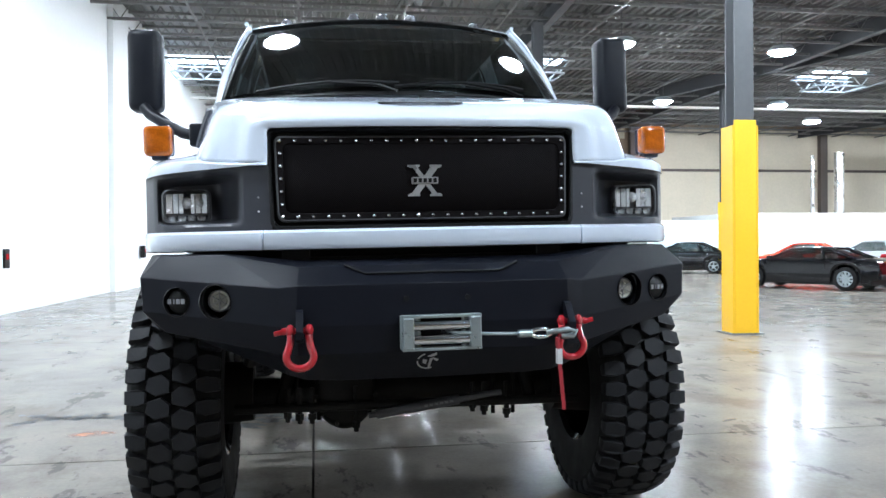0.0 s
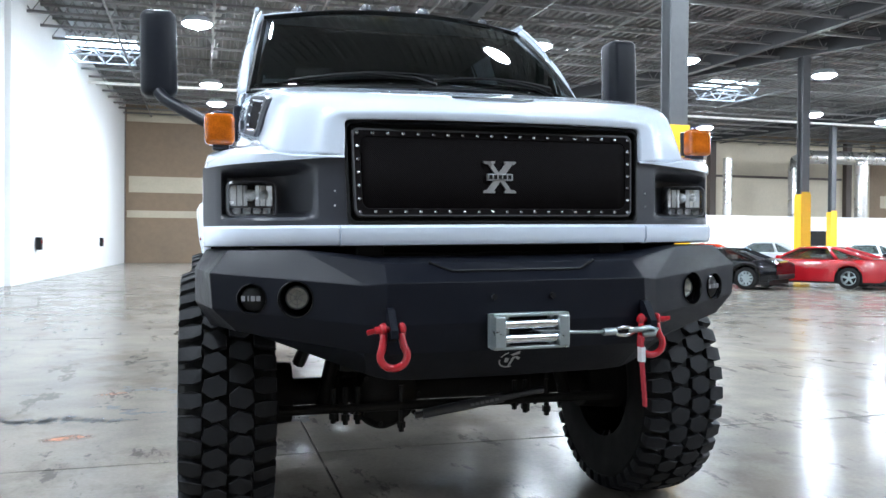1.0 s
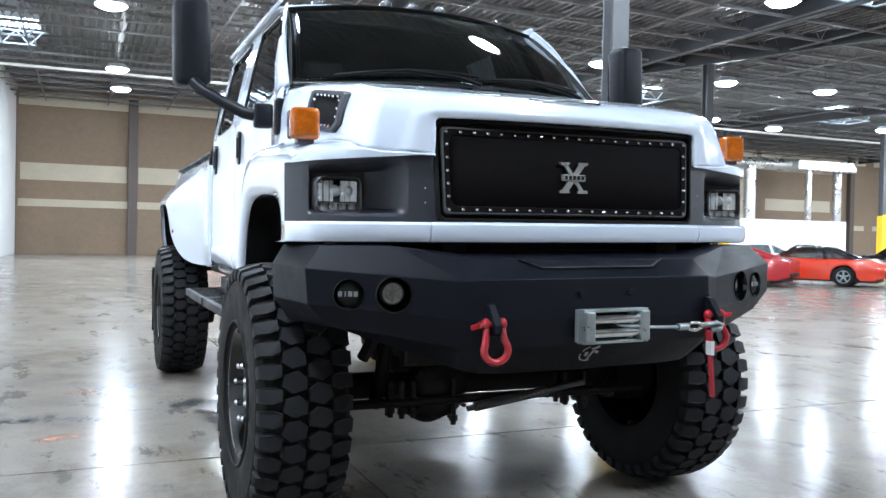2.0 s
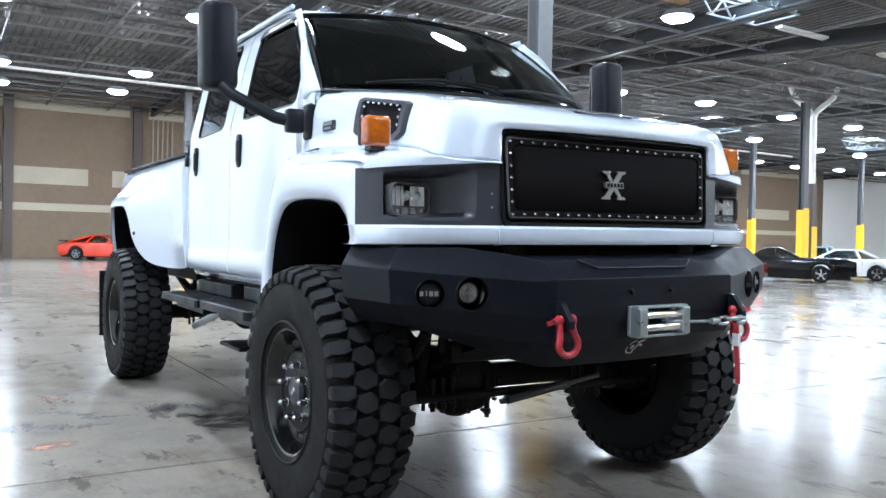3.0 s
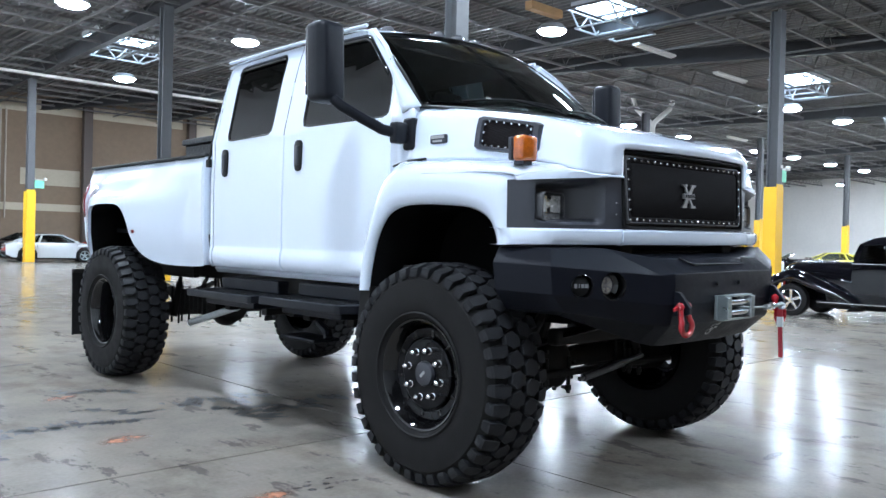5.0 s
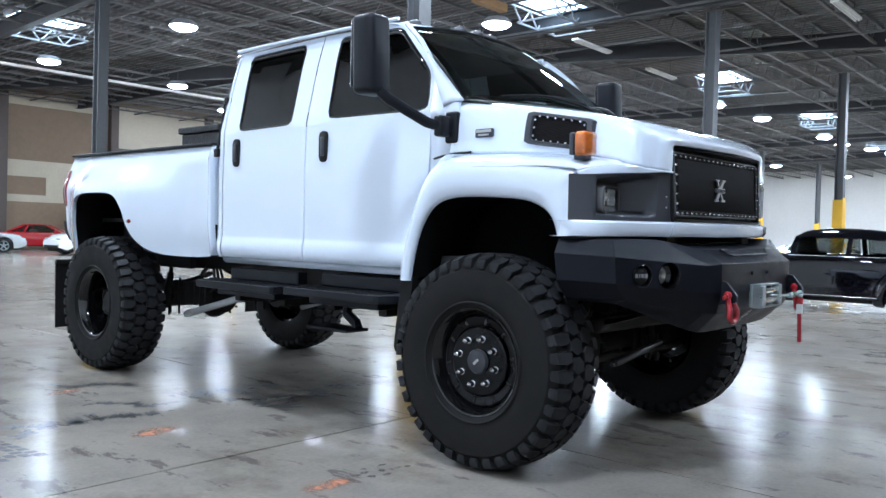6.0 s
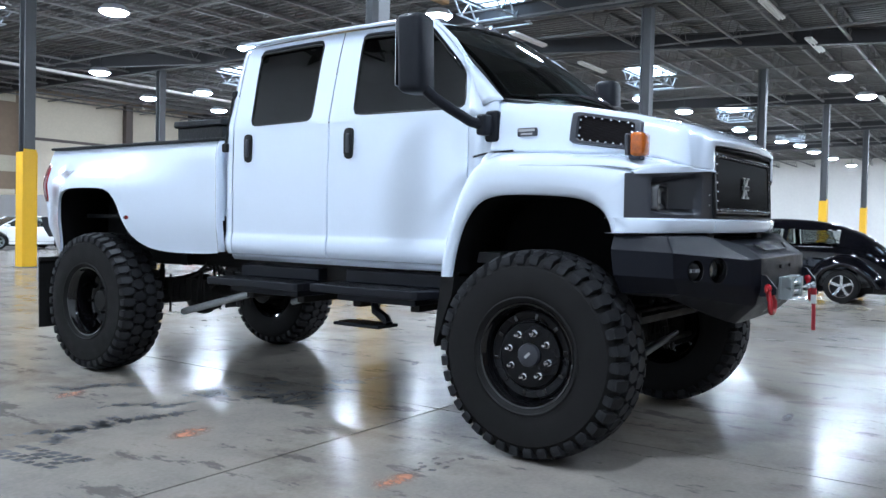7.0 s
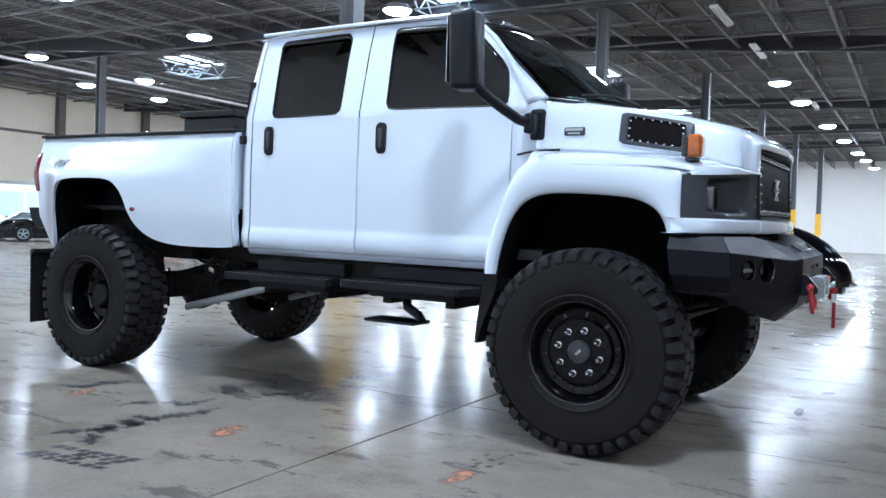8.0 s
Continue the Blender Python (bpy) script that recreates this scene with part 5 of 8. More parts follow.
def cabin():
    bm = bmesh.new()
    box(bm, -0.93, 0.93, 0.32, 0.85, 1.95, 2.20, 0.06, 3)
    box(bm, 0.18, 0.62, 0.45, 0.82, 2.17, 2.27, 0.05, 3)
    tp("dashboard", bm, M["interior"], "dark dashboard behind the windscreen", True)
    bm = bmesh.new()
    c = Vector((0.42, 0.93, 2.16))
    q = Euler((radians(62), 0, 0)).to_matrix()
    tube(bm, [c + q @ Vector((0.2 * math.cos(a), 0.2 * math.sin(a), 0)) for a in np.linspace(0, 2 * math.pi, 25)[:-1]], 0.016, 8, True)
    for a in (0.2, 2.94, 4.71):
        rod(bm, c, c + q @ Vector((0.2 * math.cos(a), 0.2 * math.sin(a), 0)), 0.015, 6)
    tp("steering_wheel", bm, M["interior"], "dark steering wheel", True)
    for x in (-0.45, 0.45):
        for y in (1.35, 2.45):
            bm = bmesh.new()
            box(bm, x - 0.27, x + 0.27, y - 0.3, y + 0.25, 1.55, 1.75, 0.05, 3)
            st = tp("seat", bm, M["seat"], "grey cab seat", True)
            bm = bmesh.new()
            box(bm, x - 0.26, x + 0.26, y + 0.2, y + 0.36, 1.72, 2.42, 0.06, 3)
            part("backrest", bm, M["seat"], st, "", True)
            bm = bmesh.new()
            box(bm, x - 0.14, x + 0.14, y + 0.24, y + 0.34, 2.44, 2.64, 0.04, 3)
            part("headrest", bm, M["seat"], st, "", True)
    bm = bmesh.new()
    box(bm, -0.95, 0.95, 0.4, 2.95, 1.18, 1.25)
    box(bm, -0.83, 0.83, 1.15, 2.9, 2.79, 2.805)
    box(bm, -0.9, 0.9, 2.94, 2.96, 1.2, 2.35)
    tp("cab_lining", bm, M["interior"], "dark cab floor and headliner")


def mirrors():
    for s in (-1, 1):
        base = bmesh.new()
        box(base, s * 1.04 - 0.02, s * 1.04 + 0.045, 0.375, 0.475, 1.965, 2.165, 0.02, 3)
        mir = tp("mirror", base, M["mirror_black"], "tall black towing mirror on a long arm", True)
        bm = bmesh.new()
        box(bm, min(s * 1.07, s * 1.17), max(s * 1.07, s * 1.17), 0.40, 0.47, 2.0, 2.13, 0.015, 2)
        part("hinge", bm, M["mirror_black"], mir, "", True)
        bm = bmesh.new()
        tube(bm, [(s * 1.10, 0.435, 2.07), (s * 1.16, 0.455, 2.07), (s * 1.21, 0.485, 2.083), (s * 1.32, 0.555, 2.15), (s * 1.42, 0.615, 2.213), (s * 1.455, 0.65, 2.26)], 0.034, 10)
        bmesh.ops.scale(bm, vec=(1, 1, 1), verts=bm.verts)
        part("arm", bm, M["mirror_black"], mir, "", True, None, 50)
        bm = bmesh.new()
        box(bm, s * 1.455 - 0.098, s * 1.455 + 0.098, 0.615, 0.815, 2.240, 2.728, 0.045, 4)
        for v in bm.verts:
            k = (v.co.z - 2.245) / 0.5
            v.co.y += 0.015 * k + (0.03 * abs(v.co.x - s * 1.455) / 0.10 if v.co.y < 0.7 else 0)
            v.co.x += s * 0.012 * (k - 0.5) * 0
        head = part("mirror_head", bm, M["mirror_black"], mir, "black mirror housing", True, None, 50)
        bm = bmesh.new()
        box(bm, s * 1.455 - 0.08, s * 1.455 + 0.08, 0.829, 0.834, 2.29, 2.70, 0.002)
        part("glass", bm, M["chrome"], head, "mirror glass")


def bed():
    top_z = 2.078
    bot = [(3.115, 1.150), (3.25, 1.140), (3.45, 1.135), (3.62, 1.137), (3.76, 1.150), (3.88, 1.180), (3.98, 1.235), (4.06, 1.315), (4.12, 1.42), (4.17, 1.53), (4.23, 1.615), (4.32, 1.672), (4.45, 1.695), (4.68, 1.70), (4.89, 1.695), (5.03, 1.67), (5.115, 1.61), (5.15, 1.52), (5.16, 1.40), (5.165, 1.22), (5.17, 1.08), (5.22, 1.075), (5.28, 1.085), (5.37, 1.16), (5.46, 1.27), (5.50, 1.34)]
    n = len(bot)
    yt = np.interp(np.linspace(0, 1, n), [0, 0.35, 0.8, 1.0], [3.115, 4.08, 5.12, 5.62])
    def skin(y, z):
        b = 0.235 * smooth01((y - 3.35) / 0.95) * (1 - 0.55 * smooth01((y - 5.0) / 0.5))
        k = smooth01((2.04 - z) / 0.34)
        low = 0.03 * smooth01((1.45 - z) / 0.35)
        return 1.045 + b * k - low - 0.03 * smooth01((z - 1.98) / 0.1)
    for s in (-1, 1):
        G = []
        for i in range(n):
            yb_, zb_ = bot[i]
            col = []
            for k in range(19):
                t = k / 18
                z = zb_ + (top_z - zb_) * t
                y = yb_ + (yt[i] - yb_) * smooth01(t) if zb_ > 1.2 else yb_ + (yt[i] - yb_) * t
                col.append((s * float(skin(y, z)), float(y), z))
            col = [(s * (abs(col[0][0]) - 0.07), col[0][1], col[0][2] + 0.005), (s * (abs(col[0][0]) - 0.012), col[0][1], col[0][2])] + col
            col += [(s * (abs(col[-1][0]) - 0.02), col[-1][1], top_z + 0.012), (s * (abs(col[-1][0]) - 0.08), col[-1][1], top_z + 0.012)]
            G.append(col)
        G = spline(np.array(G), 3)
        side = ts("bed_side", G, M["paint"], "white flared pickup bed side", 0.0, auto=55)
        # front edge of the bed side and the lip behind the cab
        P = []
        for z in np.linspace(1.16, top_z + 0.01, 14):
            x = float(skin(3.115, z))
            P.append([(s * (x), 3.118, z), (s * (x + 0.006), 3.102, z), (s * (x - 0.01), 3.088, z), (s * (x - 0.05), 3.084, z), (s * (x - 0.06), 3.10, z)])
        ts("bed_front", P, M["paint"], "white front edge of the bed", 0.01, side)
        P = []
        for z in np.linspace(1.34, top_z, 10):
            yr = 5.50 + 0.12 * float(smooth01((z - 1.34) / (top_z - 1.34)))
            x = float(skin(yr, z))
            P.append([(s * x, yr - 0.002, z), (s * (x - 0.03), yr + 0.03, z), (s * (x - 0.12), yr + 0.045, z), (s * 0.75, yr + 0.05, z)])
        ts("bed_rear", P, M["paint"], "", 0.01, side)
        bm = bmesh.new()
        box(bm, min(s * 0.02, s * 1.0), max(s * 0.02, s * 1.0), 3.112, 3.13, 1.42, top_z - 0.01)
        part("bulkhead", bm, M["paint"], side, "white front wall of the bed")
        # black rail cap
        bm = bmesh.new()
        box(bm, min(s * 0.92, s * 1.035), max(s * 0.92, s * 1.035), 3.08, 5.65, top_z + 0.010, top_z + 0.035, 0.008, 2)
        part("rail_cap", bm, M["black"], side, "black bed rail cap")
        # tail lamp
        P = []
        for z in np.linspace(1.575, 1.945, 12):
            e = 0.012 * (1 - abs((z - 1.76) / 0.185) ** 6)
            yr = 5.50 + 0.12 * float(smooth01((z - 1.34) / (top_z - 1.34)))
            x = float(skin(yr, z))
            P.append([(s * (x - 0.02), yr - 0.052, z), (s * (x + e), yr - 0.042, z), (s * (x + e), yr + 0.008, z), (s * (x - 0.012), yr + 0.034 + e, z), (s * (x - 0.05), yr + 0.046 + e, z), (s * (x - 0.10), yr + 0.03, z)])
        bm = bmesh.new()
        R = [[bm.verts.new(p) for p in r] for r in P]
        for a, b in zip(R, R[1:]):
            for k in range(len(a)):
                bm.faces.new((a[k], a[(k + 1) % len(a)], b[(k + 1) % len(a)], b[k]))
        bm.faces.new(R[0])
        bm.faces.new(R[-1][::-1])
        part("tail_lamp", bm, M["red_lens"], side, "tall red tail lamp", True, None, 45)
        # oval side marker
        bm = bmesh.new()
        xm = float(skin(4.07, 1.435))
        bmesh.ops.create_uvsphere(bm, u_segments=14, v_segments=8, radius=0.5, matrix=Matrix.Translation((s * xm, 4.07, 1.435)) @ Matrix.Diagonal((0.022, 0.07, 0.038, 1)))
        part("side_marker", bm, M["red_lens"], side, "small red side marker", True)
        # grey decal made of plain bars
        bm = bmesh.new()
        for k, (dy, w, za, zb) in enumerate(((0.0, 0.016, 1.80, 1.872), (0.03, 0.035, 1.822, 1.842), (0.055, 0.014, 1.795, 1.868), (0.10, 0.016, 1.81, 1.862), (0.135, 0.03, 1.845, 1.868), (0.17, 0.016, 1.80, 1.875), (0.20, 0.03, 1.826, 1.846))):
            y = 5.035 + dy
            quad = []
            for yy, z in ((y - w, za), (y + w, za), (y + w - 0.018, zb), (y - w - 0.018, zb)):
                quad.append(bm.verts.new((s * (float(skin(yy, z)) + 0.003), yy, z)))
            bm.faces.new(quad)
        bmesh.ops.solidify(bm, geom=bm.faces, thickness=0.002)
        part("decal", bm, M["grey_mark"], side, "grey plain decal")
        # dark liner in the arch and the apron behind the wheel
        A = [p for p in bot if 3.9 < p[0] < 5.2 and p[1] > 1.076]
        P = [[(s * (float(skin(y, z)) - 0.03), y, z + 0.01), (s * 0.72, y, z + 0.01)] for y, z in A]
        ts("wheel_housing", P, M["liner"], "black inner wheel housing", 0.01, side)
        bm = bmesh.new()
        box(bm, min(s * 0.66, s * 0.72), max(s * 0.66, s * 0.72), 3.9, 5.4, 1.0, 1.75)
        box(bm, min(s * 0.95, s * 1.19), max(s * 0.95, s * 1.19), 5.19, 5.23, 1.08, 1.42)
        part("apron", bm, M["black"], side)
    bm = bmesh.new()
    box(bm, -0.95, 0.95, 3.08, 5.5, 1.42, 1.46)
    box(bm, -0.95, 0.95, 5.58, 5.625, 1.35, 2.06, 0.01)
    box(bm, -0.92, 0.92, 3.07, 3.10, 1.4, 2.05, 0.01)
    tp("bed_floor", bm, M["black"], "black bed floor, bulkhead and tailgate")
    # black tread-plate boxes in the bed
    for x0, x1 in ((-0.80, 0.80),):
        t = thing_part("tool_box", TRUCK)
        tagged(t, "black tread-plate tool box across the bed")
        bm = bmesh.new()
        box(bm, x0 + 0.03, x1 - 0.03, 3.36, 3.98, 1.5, 2.25, 0.01)
        part("body", bm, M["treadplate"], t)
        bm = bmesh.new()
        box(bm, x0, x1, 3.34, 4.0, 2.252, 2.312, 0.012)
        part("lid", bm, M["treadplate"], t, "black tread-plate lid")
    for s in (-1, 1):
        bm = bmesh.new()
        tube(bm, [(s * 0.945, 2.965, 2.47), (s * 0.975, 2.985, 2.42), (s * 1.0, 2.99, 2.25), (s * 1.025, 3.0, 2.10), (s * 1.045, 3.0, 2.02)], 0.011, 8)
        h = tp("grab_handle", bm, M["black"], "black grab handle behind the cab")
        bm = bmesh.new()
        box(bm, s * 0.955 - 0.025, s * 0.955 + 0.025, 2.94, 2.995, 2.44, 2.49, 0.01)
        part("upper_foot", bm, M["black"], h)
        bm = bmesh.new()
        box(bm, s * 1.035 - 0.02, s * 1.035 + 0.02, 2.97, 3.03, 1.985, 2.055, 0.01)
        part("lower_foot", bm, M["black"], h)


LAMP_HOLES = ((0.885, 0.071), (1.048, 0.060))


def bumper():
    # faceted steel bumper: half outlines listed from the middle out, mirrored
    def quad_strip(name, loops, mat, label):
        bm = bmesh.new()
        for s in (-1, 1):
            rows = [[bm.verts.new((s * x, y, z)) for x, y, z in loop] for loop in loops]
            for a, b in zip(rows, rows[1:]):
                for k in range(len(a) - 1):
                    bm.faces.new((a[k], a[k + 1], b[k + 1], b[k]))
        bmesh.ops.remove_doubles(bm, verts=bm.verts, dist=0.0015)
        bmesh.ops.recalc_face_normals(bm, faces=bm.faces)
        bmesh.ops.bevel(bm, geom=[e for e in bm.edges if len(e.link_faces) == 2 and e.calc_face_angle(0) > 0.12], offset=0.0035, segments=2, affect="EDGES", profile=0.5)
        # round lamp holes through the wing faces
        for s in (-1, 1):
            face = min(bm.faces, key=lambda f: (f.calc_center_median() - Vector((s * 0.92, -0.965, 1.205))).length)
            nrm, base = face.normal.copy(), face.calc_center_median()
            u = nrm.cross(Vector((0, 0, 1))).normalized()
            w = u.cross(nrm).normalized()
            mids = []
            for cx, rad in LAMP_HOLES:
                c = Vector((s * cx, -1.10 + (cx - 0.63) * 0.452, 1.20))
                mids.append((c - nrm * (c - base).dot(nrm), rad))
            loop = [(v.co - base).dot(u) + 1j * (v.co - base).dot(w) for v in face.verts]
            cut = ((mids[0][0] + mids[1][0]) / 2 - base).dot(u)
            bmesh.ops.delete(bm, geom=[face], context="FACES_ONLY")
            for c, rad in mids:
                o = (c - base).dot(u) + 1j * (c - base).dot(w)
                side = 1 if o.real > cut else -1
                poly = []
                for p, q in zip(loop, loop[1:] + loop[:1]):
                    if side * (p.real - cut) >= 0:
                        poly.append(p)
                    if (p.real - cut) * (q.real - cut) < 0:
                        poly.append(p + (q - p) * (cut - p.real) / (q.real - p.real))
                ang = sorted({round(math.atan2((p - o).imag, (p - o).real), 6) for p in poly} | {round(-math.pi + 2 * math.pi * (k + 0.5) / 28, 6) for k in range(28)})
                inner, outer = [], []
                for t in ang:
                    d = complex(math.cos(t), math.sin(t))
                    far = 10.0
                    for p, q in zip(poly, poly[1:] + poly[:1]):
                        e = q - p
                        den = d.real * e.imag - d.imag * e.real
                        if abs(den) > 1e-9:
                            f = ((p - o).real * e.imag - (p - o).imag * e.real) / den
                            g = ((p - o).real * d.imag - (p - o).imag * d.real) / den
                            if f > 0 and -1e-5 <= g <= 1 + 1e-5:
                                far = min(far, f)
                    for store, r in ((inner, rad), (outer, far)):
                        z = o + d * r
                        store.append(bm.verts.new(base + u * z.real + w * z.imag))
                n = len(ang)
                for i in range(n):
                    bm.faces.new((inner[i], outer[i], outer[(i + 1) % n], inner[(i + 1) % n]))
        bmesh.ops.remove_doubles(bm, verts=bm.verts, dist=0.0006)
        return tp(name, bm, mat, label, True, None, 9)
    #        middle            mid edge              wing inner           wing outer            side front            side back
    loops = [
        [(0, -0.86, 1.36), (0.40, -0.86, 1.36), (0.56, -0.86, 1.36), (0.86, -0.76, 1.395), (1.10, -0.62, 1.395), (1.18, -0.50, 1.395)],
        [(0, -1.035, 1.335), (0.40, -1.035, 1.335), (0.545, -1.035, 1.335), (0.86, -0.90, 1.392), (1.13, -0.775, 1.392), (1.215, -0.50, 1.392)],
        [(0, -1.135, 1.262), (0.40, -1.135, 1.262), (0.553, -1.135, 1.262), (0.63, -1.095, 1.252), (1.205, -0.835, 1.302), (1.262, -0.50, 1.312)],
        [(0, -1.145, 1.10), (0.40, -1.145, 1.10), (0.555, -1.140, 1.10), (0.63, -1.10, 1.10), (1.195, -0.84, 1.16), (1.262, -0.52, 1.17)],
        [(0, -1.115, 0.985), (0.40, -1.115, 0.985), (0.555, -1.11, 0.985), (0.63, -1.075, 0.99), (1.105, -0.84, 1.07), (1.20, -0.54, 1.07)],
        [(0, -0.985, 0.855), (0.40, -0.985, 0.858), (0.52, -0.985, 0.865), (0.60, -0.955, 0.885), (1.02, -0.74, 1.04), (1.10, -0.54, 1.05)],
        [(0, -0.86, 0.88), (0.40, -0.86, 0.88), (0.50, -0.86, 0.89), (0.58, -0.84, 0.91), (0.98, -0.68, 1.06), (1.04, -0.54, 1.07)],
    ]
    b = quad_strip("bumper", loops, M["bumper"], "matt black faceted steel winch bumper")
    # dark fill behind and a pair of brackets
    bm = bmesh.new()
    box(bm, -0.98, 0.98, -0.80, -0.55, 1.05, 1.37)
    box(bm, -0.62, -0.50, -0.84, -0.4, 1.34, 1.42, 0.01)
    box(bm, 0.50, 0.62, -0.84, -0.4, 1.34, 1.42, 0.01)
    box(bm, -1.02, 1.02, -0.62, -0.45, 1.33, 1.42)
    part("core", bm, M["chassis"], b)
    # raised outline on the top face
    bm = bmesh.new()
    tube(bm, [(-0.36, -1.04, 1.338), (-0.28, -1.085, 1.304), (0.28, -1.085, 1.304), (0.36, -1.04, 1.338)], 0.006, 6)
    part("fold_line", bm, M["black"], b)
    for x in (-0.12, 0.13):
        bm = bmesh.new()
        rod(bm, (x, -1.13, 1.20), (x, -1.152, 1.20), 0.012, 10)
        part("bolt", bm, M["black"], b)
    # round lamp pockets
    wing = Vector((0.575, 0.26, 0)).normalized()
    for s in (-1, 1):
        for (cx, rad), kind_ in zip(LAMP_HOLES, ("spot", "cover")):
            nrm = Vector((s * wing.y, -wing.x, 0)).normalized()
            c = Vector((s * cx, -1.10 + (cx - 0.63) * 0.452, 1.20))
            q = nrm.to_track_quat("X", "Z").to_matrix().to_4x4()
            m = Matrix.Translation(c) @ q
            bm = bmesh.new()
            lathe(bm, [(-0.09, rad * 0.96), (0.0, rad * 0.97), (0.003, rad), (0.002, rad * 1.03), (-0.01, rad * 1.035)], 30, m)
            lathe(bm, [(-0.07, rad * 0.96), (-0.085, rad * 0.7), (-0.09, 0.001)], 30, m)
            l = part("fog_lamp", bm, M["gloss_black"], b, "round auxiliary lamp sunk in the bumper", True, None, 35)
            if kind_ == "spot":
                c2 = c + Vector((s * -0.012, 0.052, 0.002))
                m2 = Matrix.Translation(c2) @ Vector((s * 0.12, -1, 0)).to_track_quat("X", "Z").to_matrix().to_4x4()
                bm = bmesh.new()
                lathe(bm, [(-0.06, 0.046), (0.0, 0.048), (0.006, 0.044), (0.0, 0.041)], 24, m2)
                part("lamp_body", bm, M["lamp_grey"], l, "", True, None, 35)
                bm = bmesh.new()
                lathe(bm, [(0.0, 0.042), (-0.014, 0.030), (-0.004, 0.024), (-0.016, 0.012), (-0.008, 0.001)], 24, m2)
                part("lamp_reflector", bm, M["led"], l, "", True, None, 30)
                for a in range(6):
                    bm = bmesh.new()
                    box(bm, -0.014, 0.001, -0.0015, 0.0015, 0.004, 0.041, 0, 1, m2 @ Matrix.Rotation(a * math.pi / 3, 4, "X"))
                    part("lamp_fin", bm, M["grey_alu"], l)
            else:
                bm = bmesh.new()
                lathe(bm, [(-0.05, rad * 0.9), (-0.02, rad * 0.86), (-0.008, rad * 0.6), (-0.005, 0.001)], 24, m)
                part("lamp_cover", bm, M["black"], l, "black cover with a plain white mark", True, None, 40)
                bm = bmesh.new()
                for k, wd in enumerate((0.018, 0.006, 0.02, 0.02)):
                    off = (-0.044, -0.018, 0.006, 0.034)[k]
                    box(bm, -0.002, 0.003, 0.8 * (off - wd / 2), 0.8 * (off + wd / 2), -0.008, 0.012)
                bmesh.ops.transform(bm, matrix=m @ Matrix.Translation((-0.004, 0, 0)), verts=bm.verts)
                part("cover_mark", bm, M["grey_mark"], l)
    # roller fairlead
    f = thing_part("fairlead", TRUCK)
    tagged(f, "zinc-plated roller fairlead for the winch rope")
    yf = -1.148
    for x0 in (-0.145, 0.125):
        bm = bmesh.new()
        box(bm, x0, x0 + 0.045, yf - 0.075, yf, 1.003, 1.128, 0.006)
        box(bm, x0 - 0.005, x0 + 0.05, yf - 0.01, yf + 0.008, 0.998, 1.133, 0.003)
        part("bracket", bm, M["zinc"], f)
    for z in (1.037, 1.093):
        bm = bmesh.new()
        rod(bm, (-0.10, yf - 0.045, z), (0.13, yf - 0.045, z), 0.019, 16)
        part("roller", bm, M["chrome"], f, "", True, None, 40)
    for x in (-0.083, 0.112):
        bm = bmesh.new()
        rod(bm, (x, yf - 0.018, 1.005), (x, yf - 0.018, 1.126), 0.015, 14)
        part("roller", bm, M["zinc"], f, "", True, None, 40)
    for z in (1.0, 1.130):
        bm = bmesh.new()
        box(bm, -0.145, 0.175, yf - 0.055, yf - 0.004, z - 0.006, z + 0.006, 0.002)
        part("plate", bm, M["zinc"], f)
    bm = bmesh.new()
    box(bm, -0.09, 0.12, yf - 0.004, yf + 0.006, 1.01, 1.12)
    part("opening", bm, M["black"], f)
    # winch rope, thimble and hook to the shackle
    rope = thing_part("winch_rope", TRUCK)
    tagged(rope, "grey steel winch rope hooked to the red shackle")
    bm = bmesh.new()
    tube(bm, [(0.02, yf - 0.01, 1.065), (0.08, yf - 0.055, 1.062), (0.2, yf - 0.068, 1.055), (0.34, yf - 0.065, 1.05)], 0.007, 8)
    part("rope", bm, M["zinc"], rope, "", True)
    bm = bmesh.new()
    rod(bm, (0.32, yf - 0.065, 1.05), (0.375, yf - 0.063, 1.05), 0.0155, 12)
    part("sleeve", bm, M["zinc"], rope, "", True, None, 40)
    bm = bmesh.new()
    tube(bm, [(0.375 + 0.04 + 0.042 * math.cos(a), yf - 0.063, 1.05 + 0.016 * math.sin(a)) for a in np.linspace(0, 2 * math.pi, 15)[:-1]], 0.009, 8, True)
    part("thimble", bm, M["chrome"], rope, "", True)
    bm = bmesh.new()
    tube(bm, [(0.44, yf - 0.063, 1.052), (0.49, yf - 0.065, 1.055), (0.535, yf - 0.067, 1.062), (0.56, yf - 0.068, 1.052), (0.55, yf - 0.068, 1.035), (0.50, yf - 0.066, 1.033)], 0.012, 8)
    part("hook", bm, M["zinc"], rope, "", True)
    bm = bmesh.new()
    for k in range(9):
        z = 1.03 - 0.032 * k
        w = 0.016 if k < 2 else 0.012
        box(bm, 0.478 + 0.0025 * k - 0.005, 0.478 + 0.0025 * k + 0.005, yf - 0.082 - w, yf - 0.082 + w, z - 0.034, z, 0.001)
    part("pull_strap", bm, M["strap"], rope, "red webbing strap hanging down")
    bm = bmesh.new()
    box(bm, 0.474, 0.492, yf - 0.099, yf - 0.065, 0.925, 0.985)
    part("strap_tag", bm, M["white_mark"], rope, "white tag on the strap")
